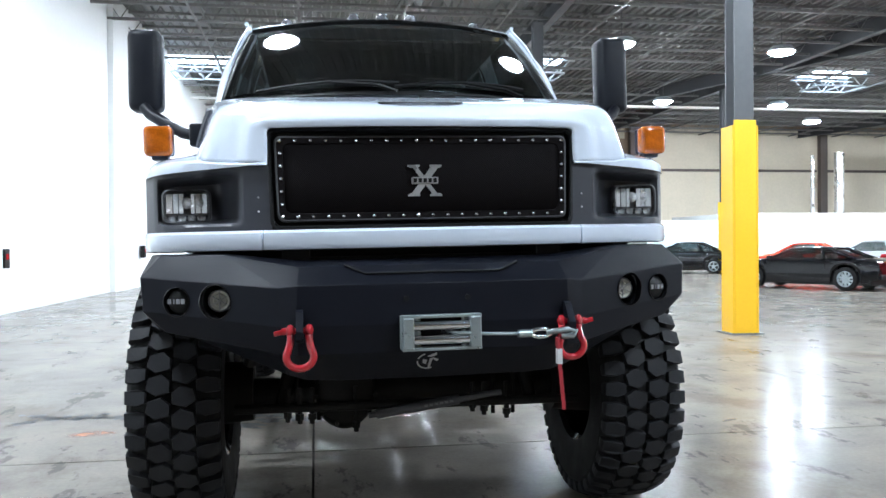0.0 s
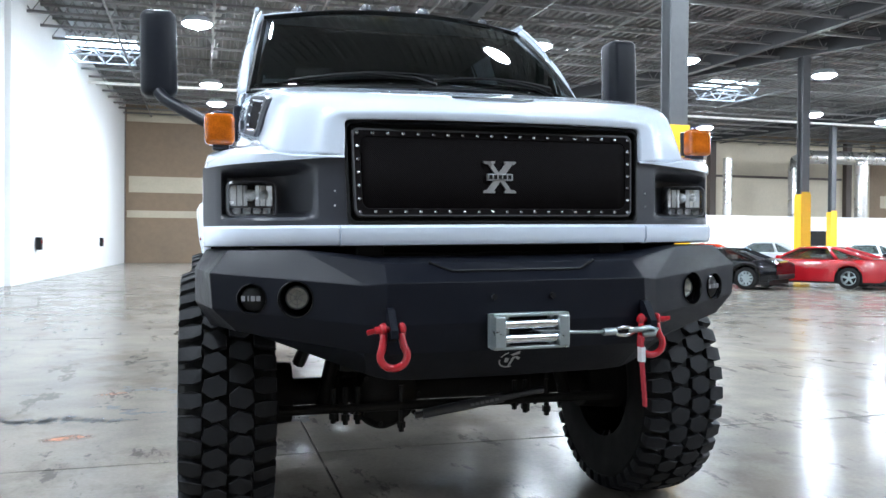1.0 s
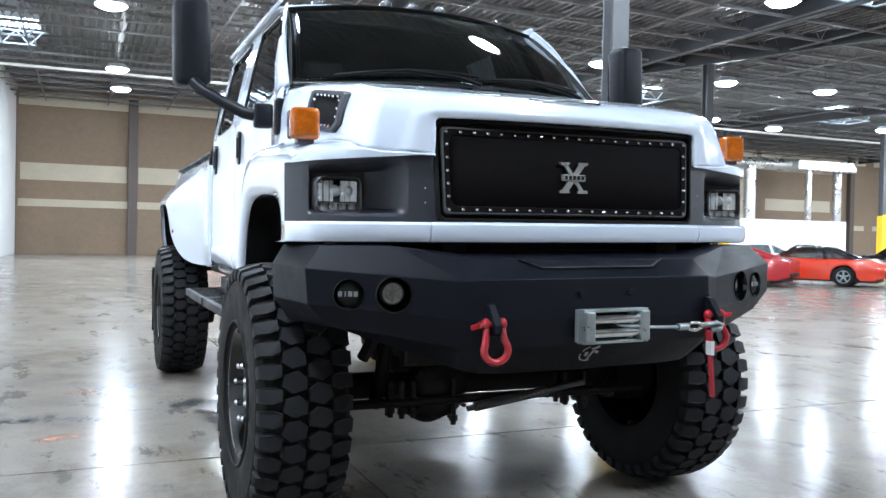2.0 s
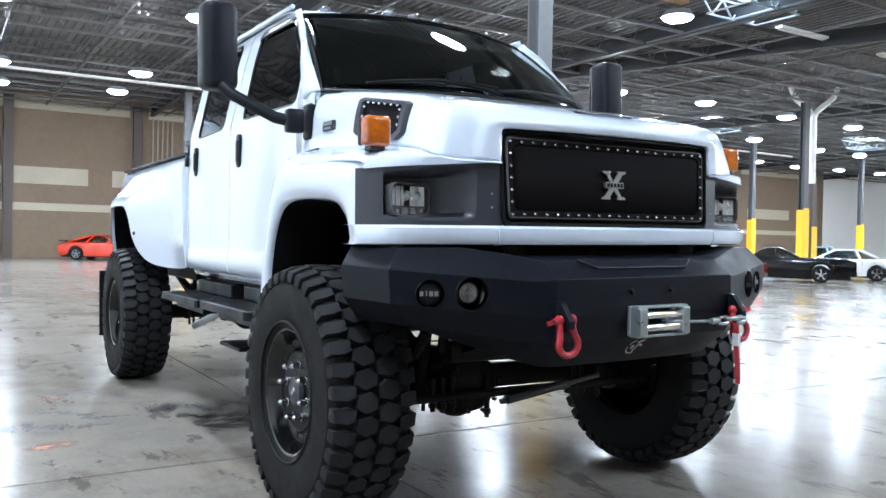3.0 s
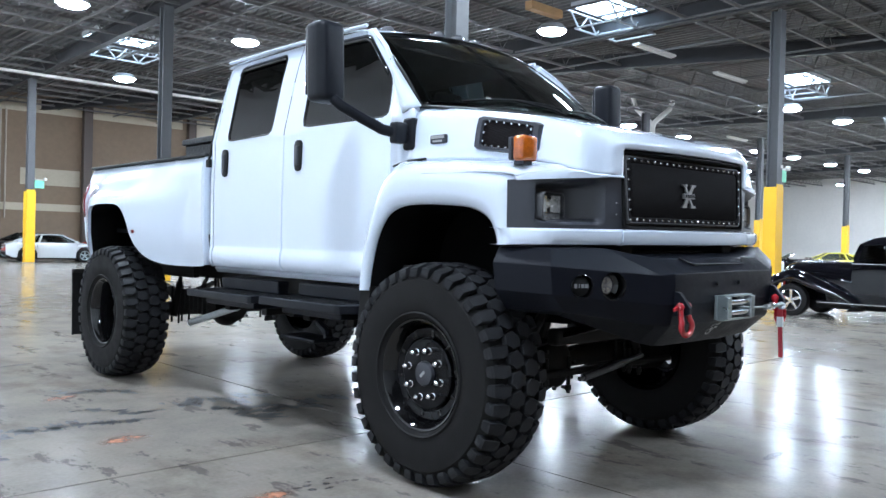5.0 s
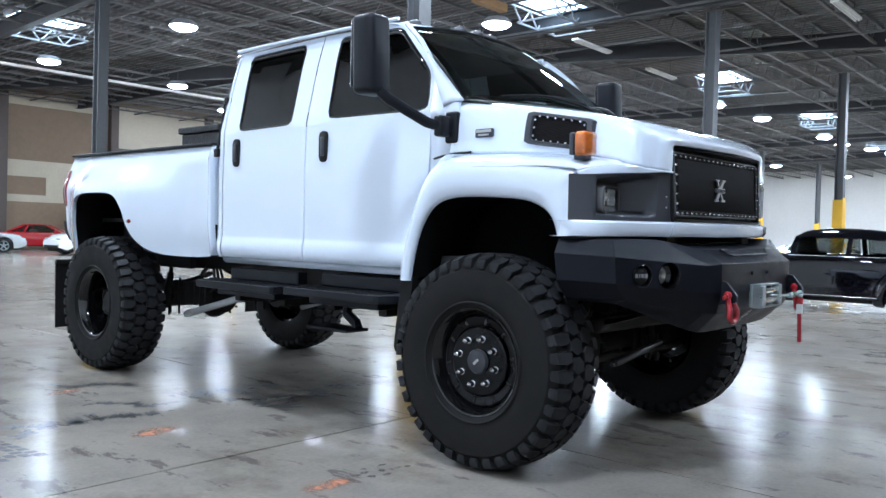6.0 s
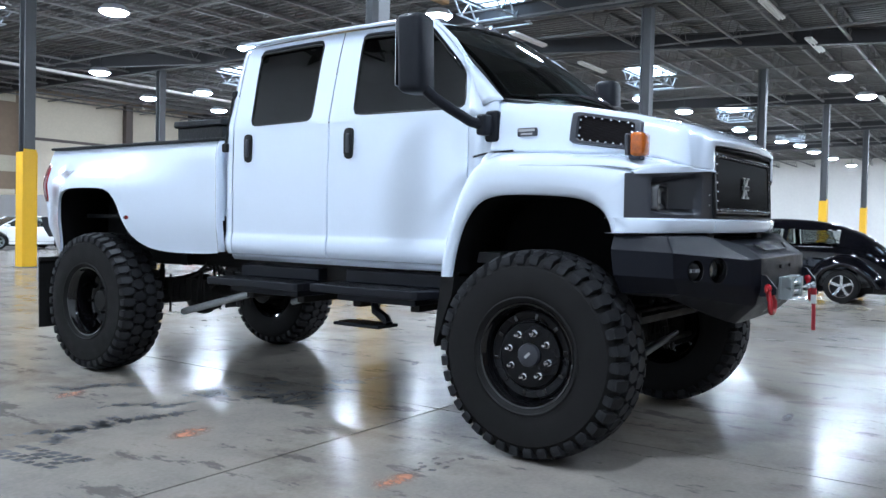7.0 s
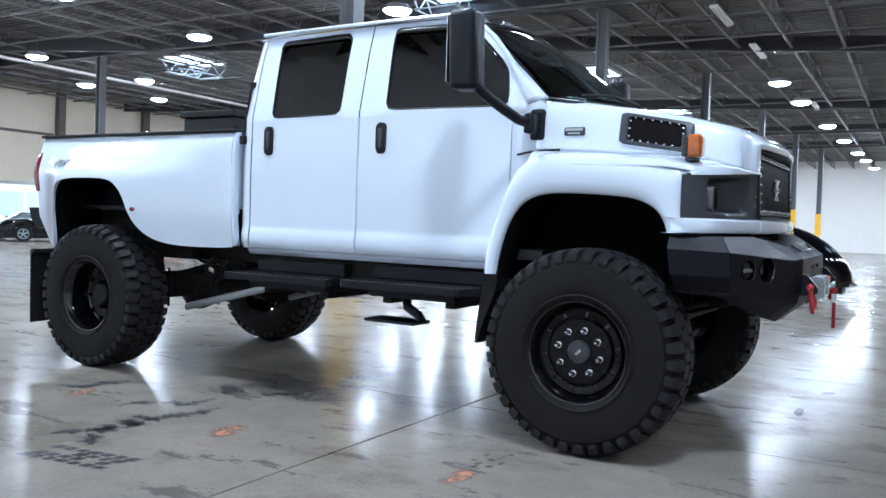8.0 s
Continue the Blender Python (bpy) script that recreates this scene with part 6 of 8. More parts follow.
    # shackles
    for s in (-1, 1):
        sh = thing_part("shackle", TRUCK)
        tagged(sh, "red bow shackle on a bumper tow eye")
        x0, y0, z0 = s * 0.545, -1.150, 1.085
        bm = bmesh.new()
        prism(bm, [(-1.135, 1.17), (-1.165, 1.165), (-1.225, 1.09), (-1.225, 1.06), (-1.19, 1.045), (-1.13, 1.04)], x0 - 0.014, x0 + 0.014, "x")
        part("tow_eye", bm, M["zinc"] if False else M["bumper"], sh)
        bm = bmesh.new()
        pts = [(x0 + 0.036, y0 - 0.034, z0 + 0.004), (x0 + 0.035, y0 - 0.038, z0 - 0.028), (x0 + 0.041, y0 - 0.044, z0 - 0.056)]
        for a in np.linspace(-0.45, math.pi + 0.45, 17):
            pts.append((x0 + 0.052 * math.cos(a), y0 - 0.052, z0 - 0.092 - 0.047 * math.sin(a)))
        pts += [(x0 - 0.041, y0 - 0.044, z0 - 0.056), (x0 - 0.035, y0 - 0.038, z0 - 0.028), (x0 - 0.036, y0 - 0.034, z0 + 0.004)]
        tube(bm, pts, 0.0150, 12)
        part("bow", bm, M["red"], sh, "", True)
        for dx in (-0.036, 0.036):
            bm = bmesh.new()
            bmesh.ops.create_uvsphere(bm, u_segments=14, v_segments=9, radius=0.0225, matrix=Matrix.Translation((x0 + dx, y0 - 0.034, z0 + 0.008)) @ Matrix.Diagonal((0.8, 1, 1.1, 1)))
            part("eye", bm, M["red"], sh, "", True)
        bm = bmesh.new()
        rod(bm, (x0 - 0.052, y0 - 0.034, z0 + 0.006), (x0 + 0.052, y0 - 0.034, z0 + 0.006), 0.012, 10)
        rod(bm, (x0 + s * 0.05, y0 - 0.034, z0 + 0.006), (x0 + s * 0.068, y0 - 0.034, z0 + 0.004), 0.014, 10)
        box(bm, -0.006, 0.034, -0.006, 0.006, -0.010, 0.010, 0.004, 2, Matrix.Translation((x0 + s * 0.066, y0 - 0.034, z0 + 0.003)) @ Matrix.Rotation(radians(-12 if s < 0 else 168), 4, "Y") @ Matrix.Diagonal((-1, 1, 1, 1)))
        part("pin", bm, M["red"], sh, "", True, None, 40)
    # pale emblem of plain shapes on the lower face
    bm = bmesh.new()
    def on_face(x, z):
        return (x, -1.1175 + (0.985 - z) * 1.0, z) if z < 0.985 else (x, -1.1195 - (z - 0.985) * 0.26, z)
    def plate(pts):
        vs = [bm.verts.new(on_face(x - 0.03, z)) for x, z in pts]
        bm.faces.new(vs)
    ring = [(0.046 * math.cos(a), 0.935 + 0.038 * math.sin(a)) for a in np.linspace(1.9, 5.2, 12)]
    thin = [(0.039 * math.cos(a), 0.935 + 0.032 * math.sin(a)) for a in np.linspace(1.9, 5.2, 12)]
    for i in range(11):
        if i != 3:
            plate([ring[i], ring[i + 1], thin[i + 1], thin[i]])
    plate([(-0.006, 0.958), (0.034, 0.975), (0.036, 0.962), (0.012, 0.953)])
    plate([(-0.022, 0.945), (-0.002, 0.940), (-0.006, 0.920), (-0.020, 0.926)])
    plate([(0.008, 0.948), (0.022, 0.950), (0.012, 0.906), (0.002, 0.902)])
    plate([(0.022, 0.952), (0.046, 0.942), (0.040, 0.932), (0.024, 0.941)])
    bmesh.ops.solidify(bm, geom=bm.faces, thickness=0.0015)
    part("emblem", bm, M["white_mark"], b, "small silver emblem below the fairlead")


hood()
front_fenders()
grille()
lip_and_bezels()
corner_lamps_and_vents()
cab()
mirrors()
bed()
bumper()


def tyre_mesh():
    """Carcass with bulging side walls, turned round the x axis."""
    bm = bmesh.new()
    w = W_TYRE / 2
    R = R_TYRE - 0.036
    half = [(0.150, 0.298), (0.172, 0.305), (0.192, 0.325), (0.206, 0.375), (0.211, 0.42), (0.211, 0.47), (0.209, 0.515), (0.208, 0.53), (0.196, 0.541), (0.186, 0.565), (0.172, R - 0.012), (0.12, R), (0.0, R + 0.004)]
    prof = half + [(-x, r) for x, r in half[-2::-1]]
    lathe(bm, prof, 72)
    return bm


def tread_blocks():
    """Staggered chunky blocks with shoulder lugs, all round one tyre."""
    V, F = [], []
    n = 38
    fit = 24 / n
    def block(poly, r0, r1, shrink=0.86, phi=0.0):
        m = len(poly)
        c = np.mean(poly, 0)
        a = len(V)
        for k, r in ((1.0, r0), (shrink + 0.035, r1 - 0.005), (shrink, r1)):
            for x, u in poly:
                x2, u2 = c[0] + (x - c[0]) * k, fit * (c[1] + (u - c[1]) * k)
                ang = phi + u2 / R_TYRE
                rr = r - 0.030 * (abs(x2) / 0.2) ** 4
                V.append((x2, rr * math.cos(ang), rr * math.sin(ang)))
        for lev in range(2):
            for i in range(m):
                j = (i + 1) % m
                F.append((a + lev * m + i, a + lev * m + j, a + (lev + 1) * m + j, a + (lev + 1) * m + i))
        F.append(tuple(a + 2 * m + i for i in range(m)))
    step = 2 * math.pi * R_TYRE / n
    R0, R1 = R_TYRE - 0.042, R_TYRE
    for i in range(n):
        base = 2 * math.pi * i / n
        half = math.pi / n
        # centre blocks, two staggered rows of skewed hexagons
        for s in (-1, 1):
            ph = base + (half if s > 0 else 0)
            block([(s * 0.005, -0.056), (s * 0.068, -0.081), (s * 0.111, -0.034), (s * 0.099, 0.050), (s * 0.042, 0.076), (s * 0.003, 0.024)], R0, R1, 0.945, ph)
            # shoulder lugs reach down the side wall
            ph2 = ph + half
            block([(s * 0.110, -0.046), (s * 0.150, -0.066), (s * 0.204, -0.054), (s * 0.207, 0.046), (s * 0.150, 0.056), (s * 0.108, 0.036)], R0 - 0.004, R1, 0.95, ph2)
            a = len(V)
            for k, (x, r) in enumerate(((0.201, R_TYRE - 0.034), (0.2075, R_TYRE - 0.048), (0.2095, R_TYRE - 0.070), (0.2070, R_TYRE - 0.086))):
                wd = (0.047, 0.049, 0.045, 0.036)[k]
                for u in (-wd, wd):
                    ang = ph2 + fit * (u - 0.005) / R_TYRE
                    V.append((s * x, r * math.cos(ang), r * math.sin(ang)))
            F.extend([(a + 2 * k, a + 2 * k + 1, a + 2 * k + 3, a + 2 * k + 2) for k in range(3)])
            b = len(V)
            for k in range(4):
                for t in (0, 1):
                    x, y, z = V[a + 2 * k + t]
                    V.append((s * 0.192, y * 0.995, z * 0.995))
            F.extend([(a + 2 * k + t, a + 2 * k + 2 + t, b + 2 * k + 2 + t, b + 2 * k + t) for k in range(3) for t in (0, 1)])
            F.append((a, a + 1, b + 1, b))
    return V, F


def build_wheel(s, y, front):
    """A wheel whose outer face looks to the side s."""
    w = new("wheel")
    w.empty_display_size = 0.1
    w.parent = TRUCK
    w.matrix_local = pose(s * X_WHEEL, y, Z_HUB, 0, 0, 0 if s > 0 else 180) @ pose(0, 0, 0, 7 * (y + 1.3), 0, 0)
    tyre = part("tyre", tyre_mesh(), M["rubber"], w, "huge black off-road tyre with chunky blocks", True, None, 40)
    for r in (0.345,):
        bm = bmesh.new()
        lathe(bm, [(0.203, r - 0.008), (0.2125, r - 0.004), (0.2125, r + 0.004), (0.203, r + 0.008)], 72)
        part("sidewall_ring", bm, M["rubber"], tyre, "", True)
    V, F = TREAD
    me = mesh_of("tread", V, F, M["tread"])
    t = new("tread", me)
    t.parent = tyre
    tagged(t, kind="stuff")
    # rim: outward is +x here
    bm = bmesh.new()
    deep = -0.02 if front else 0.05
    lathe(bm, [(0.165, 0.304), (0.180, 0.316), (0.188, 0.313), (0.184, 0.302), (0.168, 0.292), (0.158, 0.284)] + ([(0.128, 0.272), (0.112, 0.262)] if front else [(0.150, 0.276), (0.10, 0.262), (-0.02, 0.254), (-0.03, 0.235)]), 64)
    lathe(bm, [(-0.165, 0.306), (-0.19, 0.320), (-0.17, 0.290), (-0.10, 0.27), (0.02 - deep, 0.256)], 64)
    rim = part("rim", bm, M["gloss_black"], w, "gloss black steel rim", True, None, 35)
    bm = bmesh.new()
    if front:
        lathe(bm, [(0.108, 0.263), (0.116, 0.262), (0.121, 0.256), (0.117, 0.222), (0.112, 0.212), (0.098, 0.208), (0.098, 0.202), (0.126, 0.199), (0.131, 0.192), (0.131, 0.062), (0.131, 0.0)], 64)
    else:
        lathe(bm, [(-0.02, 0.235), (-0.045, 0.19), (-0.06, 0.15), (-0.06, 0.0)], 64)
    part("disc", bm, M["rim_black"], rim, "", True, None, 35)
    # beadlock ribs
    for k in range(10):
        a = 2 * math.pi * (k + 0.5) / 10
        bm = bmesh.new()
        box(bm, 0.05, 0.124 if front else 0.02, -0.011, 0.011, 0.215, 0.25, 0.004)
        if not front:
            bmesh.ops.translate(bm, vec=(-0.05, 0, 0), verts=bm.verts)
        bmesh.ops.transform(bm, matrix=Matrix.Rotation(a, 4, "X"), verts=bm.verts)
        part("rib", bm, M["gloss_black"], rim)
    x0 = 0.128 if front else -0.06
    hub = bmesh.new()
    if front:
        lathe(hub, [(x0, 0.071), (x0 + 0.02, 0.070), (x0 + 0.026, 0.066), (x0 + 0.030, 0.04), (x0 + 0.031, 0.001)], 32)
    else:
        lathe(hub, [(x0, 0.11), (x0 + 0.10, 0.10), (x0 + 0.115, 0.085), (x0 + 0.115, 0.001)], 32)
    h = part("hub_cap", hub, M["plastic"] if front else M["black"], rim, "", True, None, 35)
    if front:
        bm = bmesh.new()
        box(bm, x0 + 0.030, x0 + 0.034, -0.022, 0.022, -0.008, 0.008, 0.001, 2, Matrix.Rotation(radians(35), 4, "X"))
        part("hub_mark", bm, M["grey_alu"], h)
    for k in range(8 if front else 10):
        a = 2 * math.pi * (k + 0.5) / (8 if front else 10)
        r = 0.136 if front else 0.14
        bm = bmesh.new()
        c = Vector((0, r * math.cos(a), r * math.sin(a)))
        rod(bm, c + Vector((x0, 0, 0)), c + Vector((x0 + 0.014, 0, 0)), 0.021, 12)
        rod(bm, c + Vector((x0 + 0.014, 0, 0)), c + Vector((x0 + 0.05, 0, 0)), 0.0165, 12, 0.0155)
        rod(bm, c + Vector((x0 + 0.05, 0, 0)), c + Vector((x0 + 0.06, 0, 0)), 0.0155, 12, 0.008)
        part("lug_nut", bm, M["chrome"] if front else M["black"], rim, "", True, None, 40)
    return w


def running_gear():
    def cp(name, bm, label="", mat=None, smooth=False):
        return part(name, bm, mat or M["chassis"], TRUCK, label, smooth, None, 40)
    bm = bmesh.new()
    for s in (-1, 1):
        box(bm, s * 0.44 - 0.045, s * 0.44 + 0.045, -0.75, 5.5, 0.98, 1.22, 0.01)
    for y in (-0.5, 0.9, 2.2, 3.4, 5.3):
        box(bm, -0.42, 0.42, y - 0.05, y + 0.05, 1.0, 1.18)
    cp("frame", bm, "black ladder frame")
    # axles
    for name, y, dx in (("front_axle", 0.0, -0.33), ("rear_axle", Y_REAR, 0.0)):
        bm = bmesh.new()
        rod(bm, (-1.0, y, Z_HUB), (1.0, y, Z_HUB), 0.07, 16)
        for s in (-1, 1):
            rod(bm, (s * 0.80, y, Z_HUB), (s * 1.02, y, Z_HUB), 0.15, 18, 0.17)
        bmesh.ops.create_uvsphere(bm, u_segments=20, v_segments=12, radius=0.21, matrix=Matrix.Translation((dx, y, Z_HUB)) @ Matrix.Diagonal((0.8, 1.0, 1.0, 1)))
        rod(bm, (dx, y - 0.19, Z_HUB), (dx, y - 0.23, Z_HUB), 0.15, 16, 0.10)
        rod(bm, (dx, y + 0.1, Z_HUB + 0.02), (dx, y + 0.42, Z_HUB + 0.06), 0.08, 12)
        ax = cp(name, bm, "heavy black axle with a round differential housing", None, True)
        for k in range(10):
            a = 2 * math.pi * k / 10
            bm = bmesh.new()
            rod(bm, (dx + 0.15 * math.cos(a), y - 0.205, Z_HUB + 0.15 * math.sin(a)), (dx + 0.15 * math.cos(a), y - 0.225, Z_HUB + 0.15 * math.sin(a)), 0.012, 6)
            part("bolt", bm, M["chassis"], ax)
    # leaf springs with u-bolts
    for y in (0.0, Y_REAR):
        for s in (-1, 1):
            bm = bmesh.new()
            for k in range(6):
                L = 0.72 - 0.09 * k
                pts = [(y + L * t, 0.83 - 0.022 * k + 0.12 * t * t) for t in np.linspace(-1, 1, 11)]
                prism(bm, [(a, b + 0.010) for a, b in pts] + [(a, b - 0.010) for a, b in pts[::-1]], s * 0.52 - 0.04, s * 0.52 + 0.04, "x")
            sp = cp("leaf_spring", bm, "black leaf spring pack")
            for dy in (-0.08, 0.08):
                bm = bmesh.new()
                tube(bm, [(s * 0.52 - 0.055, y + dy, 0.50), (s * 0.52 - 0.055, y + dy, 0.87), (s * 0.52 + 0.055, y + dy, 0.87), (s * 0.52 + 0.055, y + dy, 0.50)], 0.012, 6)
                part("u_bolt", bm, M["chassis"], sp)
            bm = bmesh.new()
            rod(bm, (s * 0.66, y - 0.14, 0.58), (s * 0.58, y - 0.10, 0.92), 0.035, 10)
            rod(bm, (s * 0.58, y - 0.10, 0.92), (s * 0.55, y - 0.08, 1.15), 0.022, 10)
            cp("shock_absorber", bm, "black shock absorber", None, True)
    # steering links
    bm = bmesh.new()
    rod(bm, (-0.88, -0.25, 0.60), (0.88, -0.25, 0.60), 0.024, 10)
    cp("tie_rod", bm, "black tie rod")
    bm = bmesh.new()
    rod(bm, (-0.22, -0.29, 0.555), (0.46, -0.30, 0.655), 0.016, 10)
    rod(bm, (-0.18, -0.29, 0.561), (0.24, -0.296, 0.623), 0.025, 14)
    dm = cp("steering_damper", bm, "grey steering damper across the axle", M["lamp_grey"], True)
    bm = bmesh.new()
    for k in range(6):
        x = 0.06 + 0.026 * k
        box(bm, x, x + 0.018, -0.3225, -0.3205, 0.594 + 0.0038 * k, 0.606 + 0.0038 * k)
    part("damper_marks", bm, M["grey_mark"], dm)
    for x, z in ((0.32, 0.60), (0.38, 0.58), (0.50, 0.56), (-0.62, 0.58), (-0.56, 0.57), (-0.50, 0.57), (-0.28, 0.52)):
        bm = bmesh.new()
        rod(bm, (x, -0.25, 0.70), (x, -0.25, z - 0.05), 0.014, 6)
        b = cp("bracket_bolt", bm, "bolt hanging below the axle")
        bm = bmesh.new()
        rod(bm, (x, -0.25, z + 0.0), (x, -0.25, z - 0.03), 0.022, 6)
        part("nut", bm, M["chassis"], b)
    bm = bmesh.new()
    box(bm, -0.62, 0.62, -0.42, -0.34, 0.80, 0.90, 0.02)
    box(bm, 0.25, 0.50, -0.55, -0.3, 0.85, 1.1, 0.03)
    box(bm, -0.5, 0.5, -0.1, 0.9, 0.95, 1.5, 0.08)
    cp("engine_block", bm, "dark engine and crossmember behind the bumper")
    for s in (-1, 1):
        bm = bmesh.new()
        tube(bm, [(s * 0.80, -0.35, 0.84), (s * 0.76, -0.40, 0.95), (s * 0.70, -0.38, 1.0), (s * 0.62, -0.35, 0.97), (s * 0.6, -0.30, 0.85)], 0.03, 8)
        cp("air_hose", bm, "black air hose beside the spring", None, True)
    # driveline, tank, exhaust
    bm = bmesh.new()
    rod(bm, (-0.3, 0.42, 0.70), (-0.12, 1.3, 0.95), 0.05, 12)
    cp("drive_shaft", bm, "black front drive shaft", None, True)
    bm = bmesh.new()
    rod(bm, (0.0, 2.0, 0.95), (0.0, Y_REAR - 0.3, 0.70), 0.06, 12)
    cp("drive_shaft", bm, "black rear drive shaft", None, True)
    bm = bmesh.new()
    box(bm, -0.32, 0.28, 1.0, 2.1, 0.78, 1.15, 0.06)
    cp("transfer_case", bm, "dark gearbox and transfer case")
    for x0, x1 in ((-0.88, -0.52), (0.52, 0.88)):
        bm = bmesh.new()
        box(bm, x0, x1, 1.0, 2.75, 0.86, 1.14, 0.05)
        cp("fuel_tank", bm, "black fuel tank along the frame")
    for s in (-1, 1):
        bm = bmesh.new()
        rod(bm, (s * 0.70, 3.97, 0.555), (s * 0.68, 2.75, 0.86), 0.032, 10)
        cp("traction_bar", bm, "silver traction bar to the rear axle", M["steel_light"], True)
        bm = bmesh.new()
        tube(bm, [(s * 0.62, 3.85, 0.70), (s * 0.68, 3.75, 0.95), (s * 0.72, 3.6, 1.02)], 0.02, 6)
        mount = cp("air_bag_mount", bm, "black brackets ahead of the rear axle")
        for k in range(7):
            bm = bmesh.new()
            box(bm, s * 0.62 - 0.04, s * 0.62 + 0.04, 3.72 + 0.09 * k, 3.74 + 0.09 * k, 0.62 + 0.01 * k, 0.86, 0.004)
            part("bracket_plate", bm, M["chassis"], mount)
    # hanging hose seen through the gap
    bm = bmesh.new()
    for k in range(3):
        bm = bmesh.new()
        tube(bm, [(-0.62, 3.55 + 0.05 * k, 1.0), (-0.64, 3.48 + 0.06 * k, 0.92 - 0.03 * k), (-0.62, 3.60 + 0.05 * k, 0.84 - 0.03 * k), (-0.58, 3.72, 0.80)], 0.012, 6)
        cp("air_line", bm, "thin looping air line")
    # running boards: two stepped boards and their risers on each side
    for s in (-1, 1):
        for y0, y1, z, xo, tip in ((0.86, 1.84, 0.982, 1.255, -0.14), (1.965, 2.99, 0.970, 1.245, 0.07)):
            bm = bmesh.new()
            plan = [(s * 0.84, y0 + tip), (s * (xo - 0.10), y0 + 0.36 * tip), (s * (xo - 0.012), y0), (s * xo, y0 + 0.03), (s * xo, y1 - 0.02), (s * (xo - 0.02), y1), (s * 0.84, y1)]
            prism(bm, plan if s > 0 else plan[::-1], z - 0.055, z, "z")
            bmesh.ops.bevel(bm, geom=list(bm.edges), offset=0.006, segments=2, affect="EDGES", profile=0.5)
            b = part("running_board", bm, M["mirror_black"], TRUCK, "black steel step board below the doors", False, LEAN)
            bm = bmesh.new()
            box(bm, min(s * 0.86, s * (xo - 0.07)), max(s * 0.86, s * (xo - 0.07)), y0 + 0.06, y1 - 0.22, z - 0.105, z - 0.053, 0.008, 2)
            part("under_box", bm, M["bumper"], b)
            bm = bmesh.new()
            box(bm, min(s * 0.80, s * 0.98), max(s * 0.80, s * 0.98), y0 + 0.5 * tip, y1 - 0.12, z + 0.001, z + 0.10, 0.012, 2)
            part("riser", bm, M["mirror_black"], b)
            for k in range(12):
                bm = bmesh.new()
                y = y0 + 0.08 + (y1 - y0 - 0.16) * k / 11
                box(bm, min(s * 1.02, s * (xo - 0.03)), max(s * 1.02, s * (xo - 0.03)), y - 0.012, y + 0.012, z, z + 0.004)
                part("grip_strip", bm, M["black"], b)
            for y in (y0 + 0.2, y1 - 0.25):
                bm = bmesh.new()
                box(bm, min(s * 0.45, s * 1.0), max(s * 0.45, s * 1.0), y - 0.04, y + 0.04, z - 0.17, z - 0.08, 0.008)
                part("support", bm, M["chassis"], b)
        # low folding step
        bm = bmesh.new()
        box(bm, min(s * 0.94, s * 1.16), max(s * 0.94, s * 1.16), 1.25, 1.68, 0.690, 0.715, 0.010, 2)
        fs = part("folding_step", bm, M["bumper"], TRUCK, "low black folding step under the boards", False, LEAN)
        bm = bmesh.new()
        tube(bm, [(s * 1.02, 1.28, 0.71), (s * 1.01, 1.31, 0.75), (s * 1.0, 1.41, 0.80), (s * 0.98, 1.43, 0.86), (s * 0.98, 1.43, 0.92)], 0.036, 8)
        part("hanger", bm, M["bumper"], fs)
        # mud flaps
        bm = bmesh.new()
        box(bm, min(s * 0.93, s * 1.34), max(s * 0.93, s * 1.34), 5.33, 5.345, 0.36, 1.03, 0.006)
        fl = part("mud_flap", bm, M["rubber"], TRUCK, "black rubber mud flap behind the rear wheel", False, LEAN)
        bm = bmesh.new()
        box(bm, min(s * 0.70, s * 1.34), max(s * 0.70, s * 1.34), 5.30, 5.33, 1.0, 1.04, 0.004)
        part("hanger", bm, M["chassis"], fl)
        bm = bmesh.new()
        prism(bm, [(0.60, 1.12), (0.70, 1.12), (0.735, 0.86), (0.76, 0.66), (0.745, 0.63), (0.69, 0.80), (0.62, 0.98)], min(s * 0.98, s * 1.19), max(s * 0.98, s * 1.19), "x")
        part("mud_flap", bm, M["rubber"], TRUCK, "black rubber flap behind the front wheel", False, LEAN)
        # stub end of the rear bumper
        bm = bmesh.new()
        prism(bm, [(5.50, 1.42), (5.86, 1.42), (5.82, 1.30), (5.72, 1.22), (5.50, 1.24)], min(s * 0.62, s * 1.02), max(s * 0.62, s * 1.02), "x")
        tp("rear_bumper", bm, M["bumper"], "black rear step bumper end")
    bm = bmesh.new()
    box(bm, -0.65, 0.65, 5.55, 5.80, 1.22, 1.38, 0.02)
    tp("rear_bumper_bar", bm, M["bumper"], "black rear bumper bar")


TREAD = tread_blocks()
for _s in (-1, 1):
    build_wheel(_s, 0.0, True)
    build_wheel(_s, Y_REAR, False)
running_gear()


# ---- other cars in the hall ----
def car_paint(name, color, rough=0.2):
    return plain(name, color, rough, vary=0.05, coat=0.9, rough_vary=0.04)


CAR_GLASS = glassy("car_window_glass", (0.35, 0.38, 0.38))
TAN = plain("car_seat_trim", (0.16, 0.14, 0.12), 0.8)


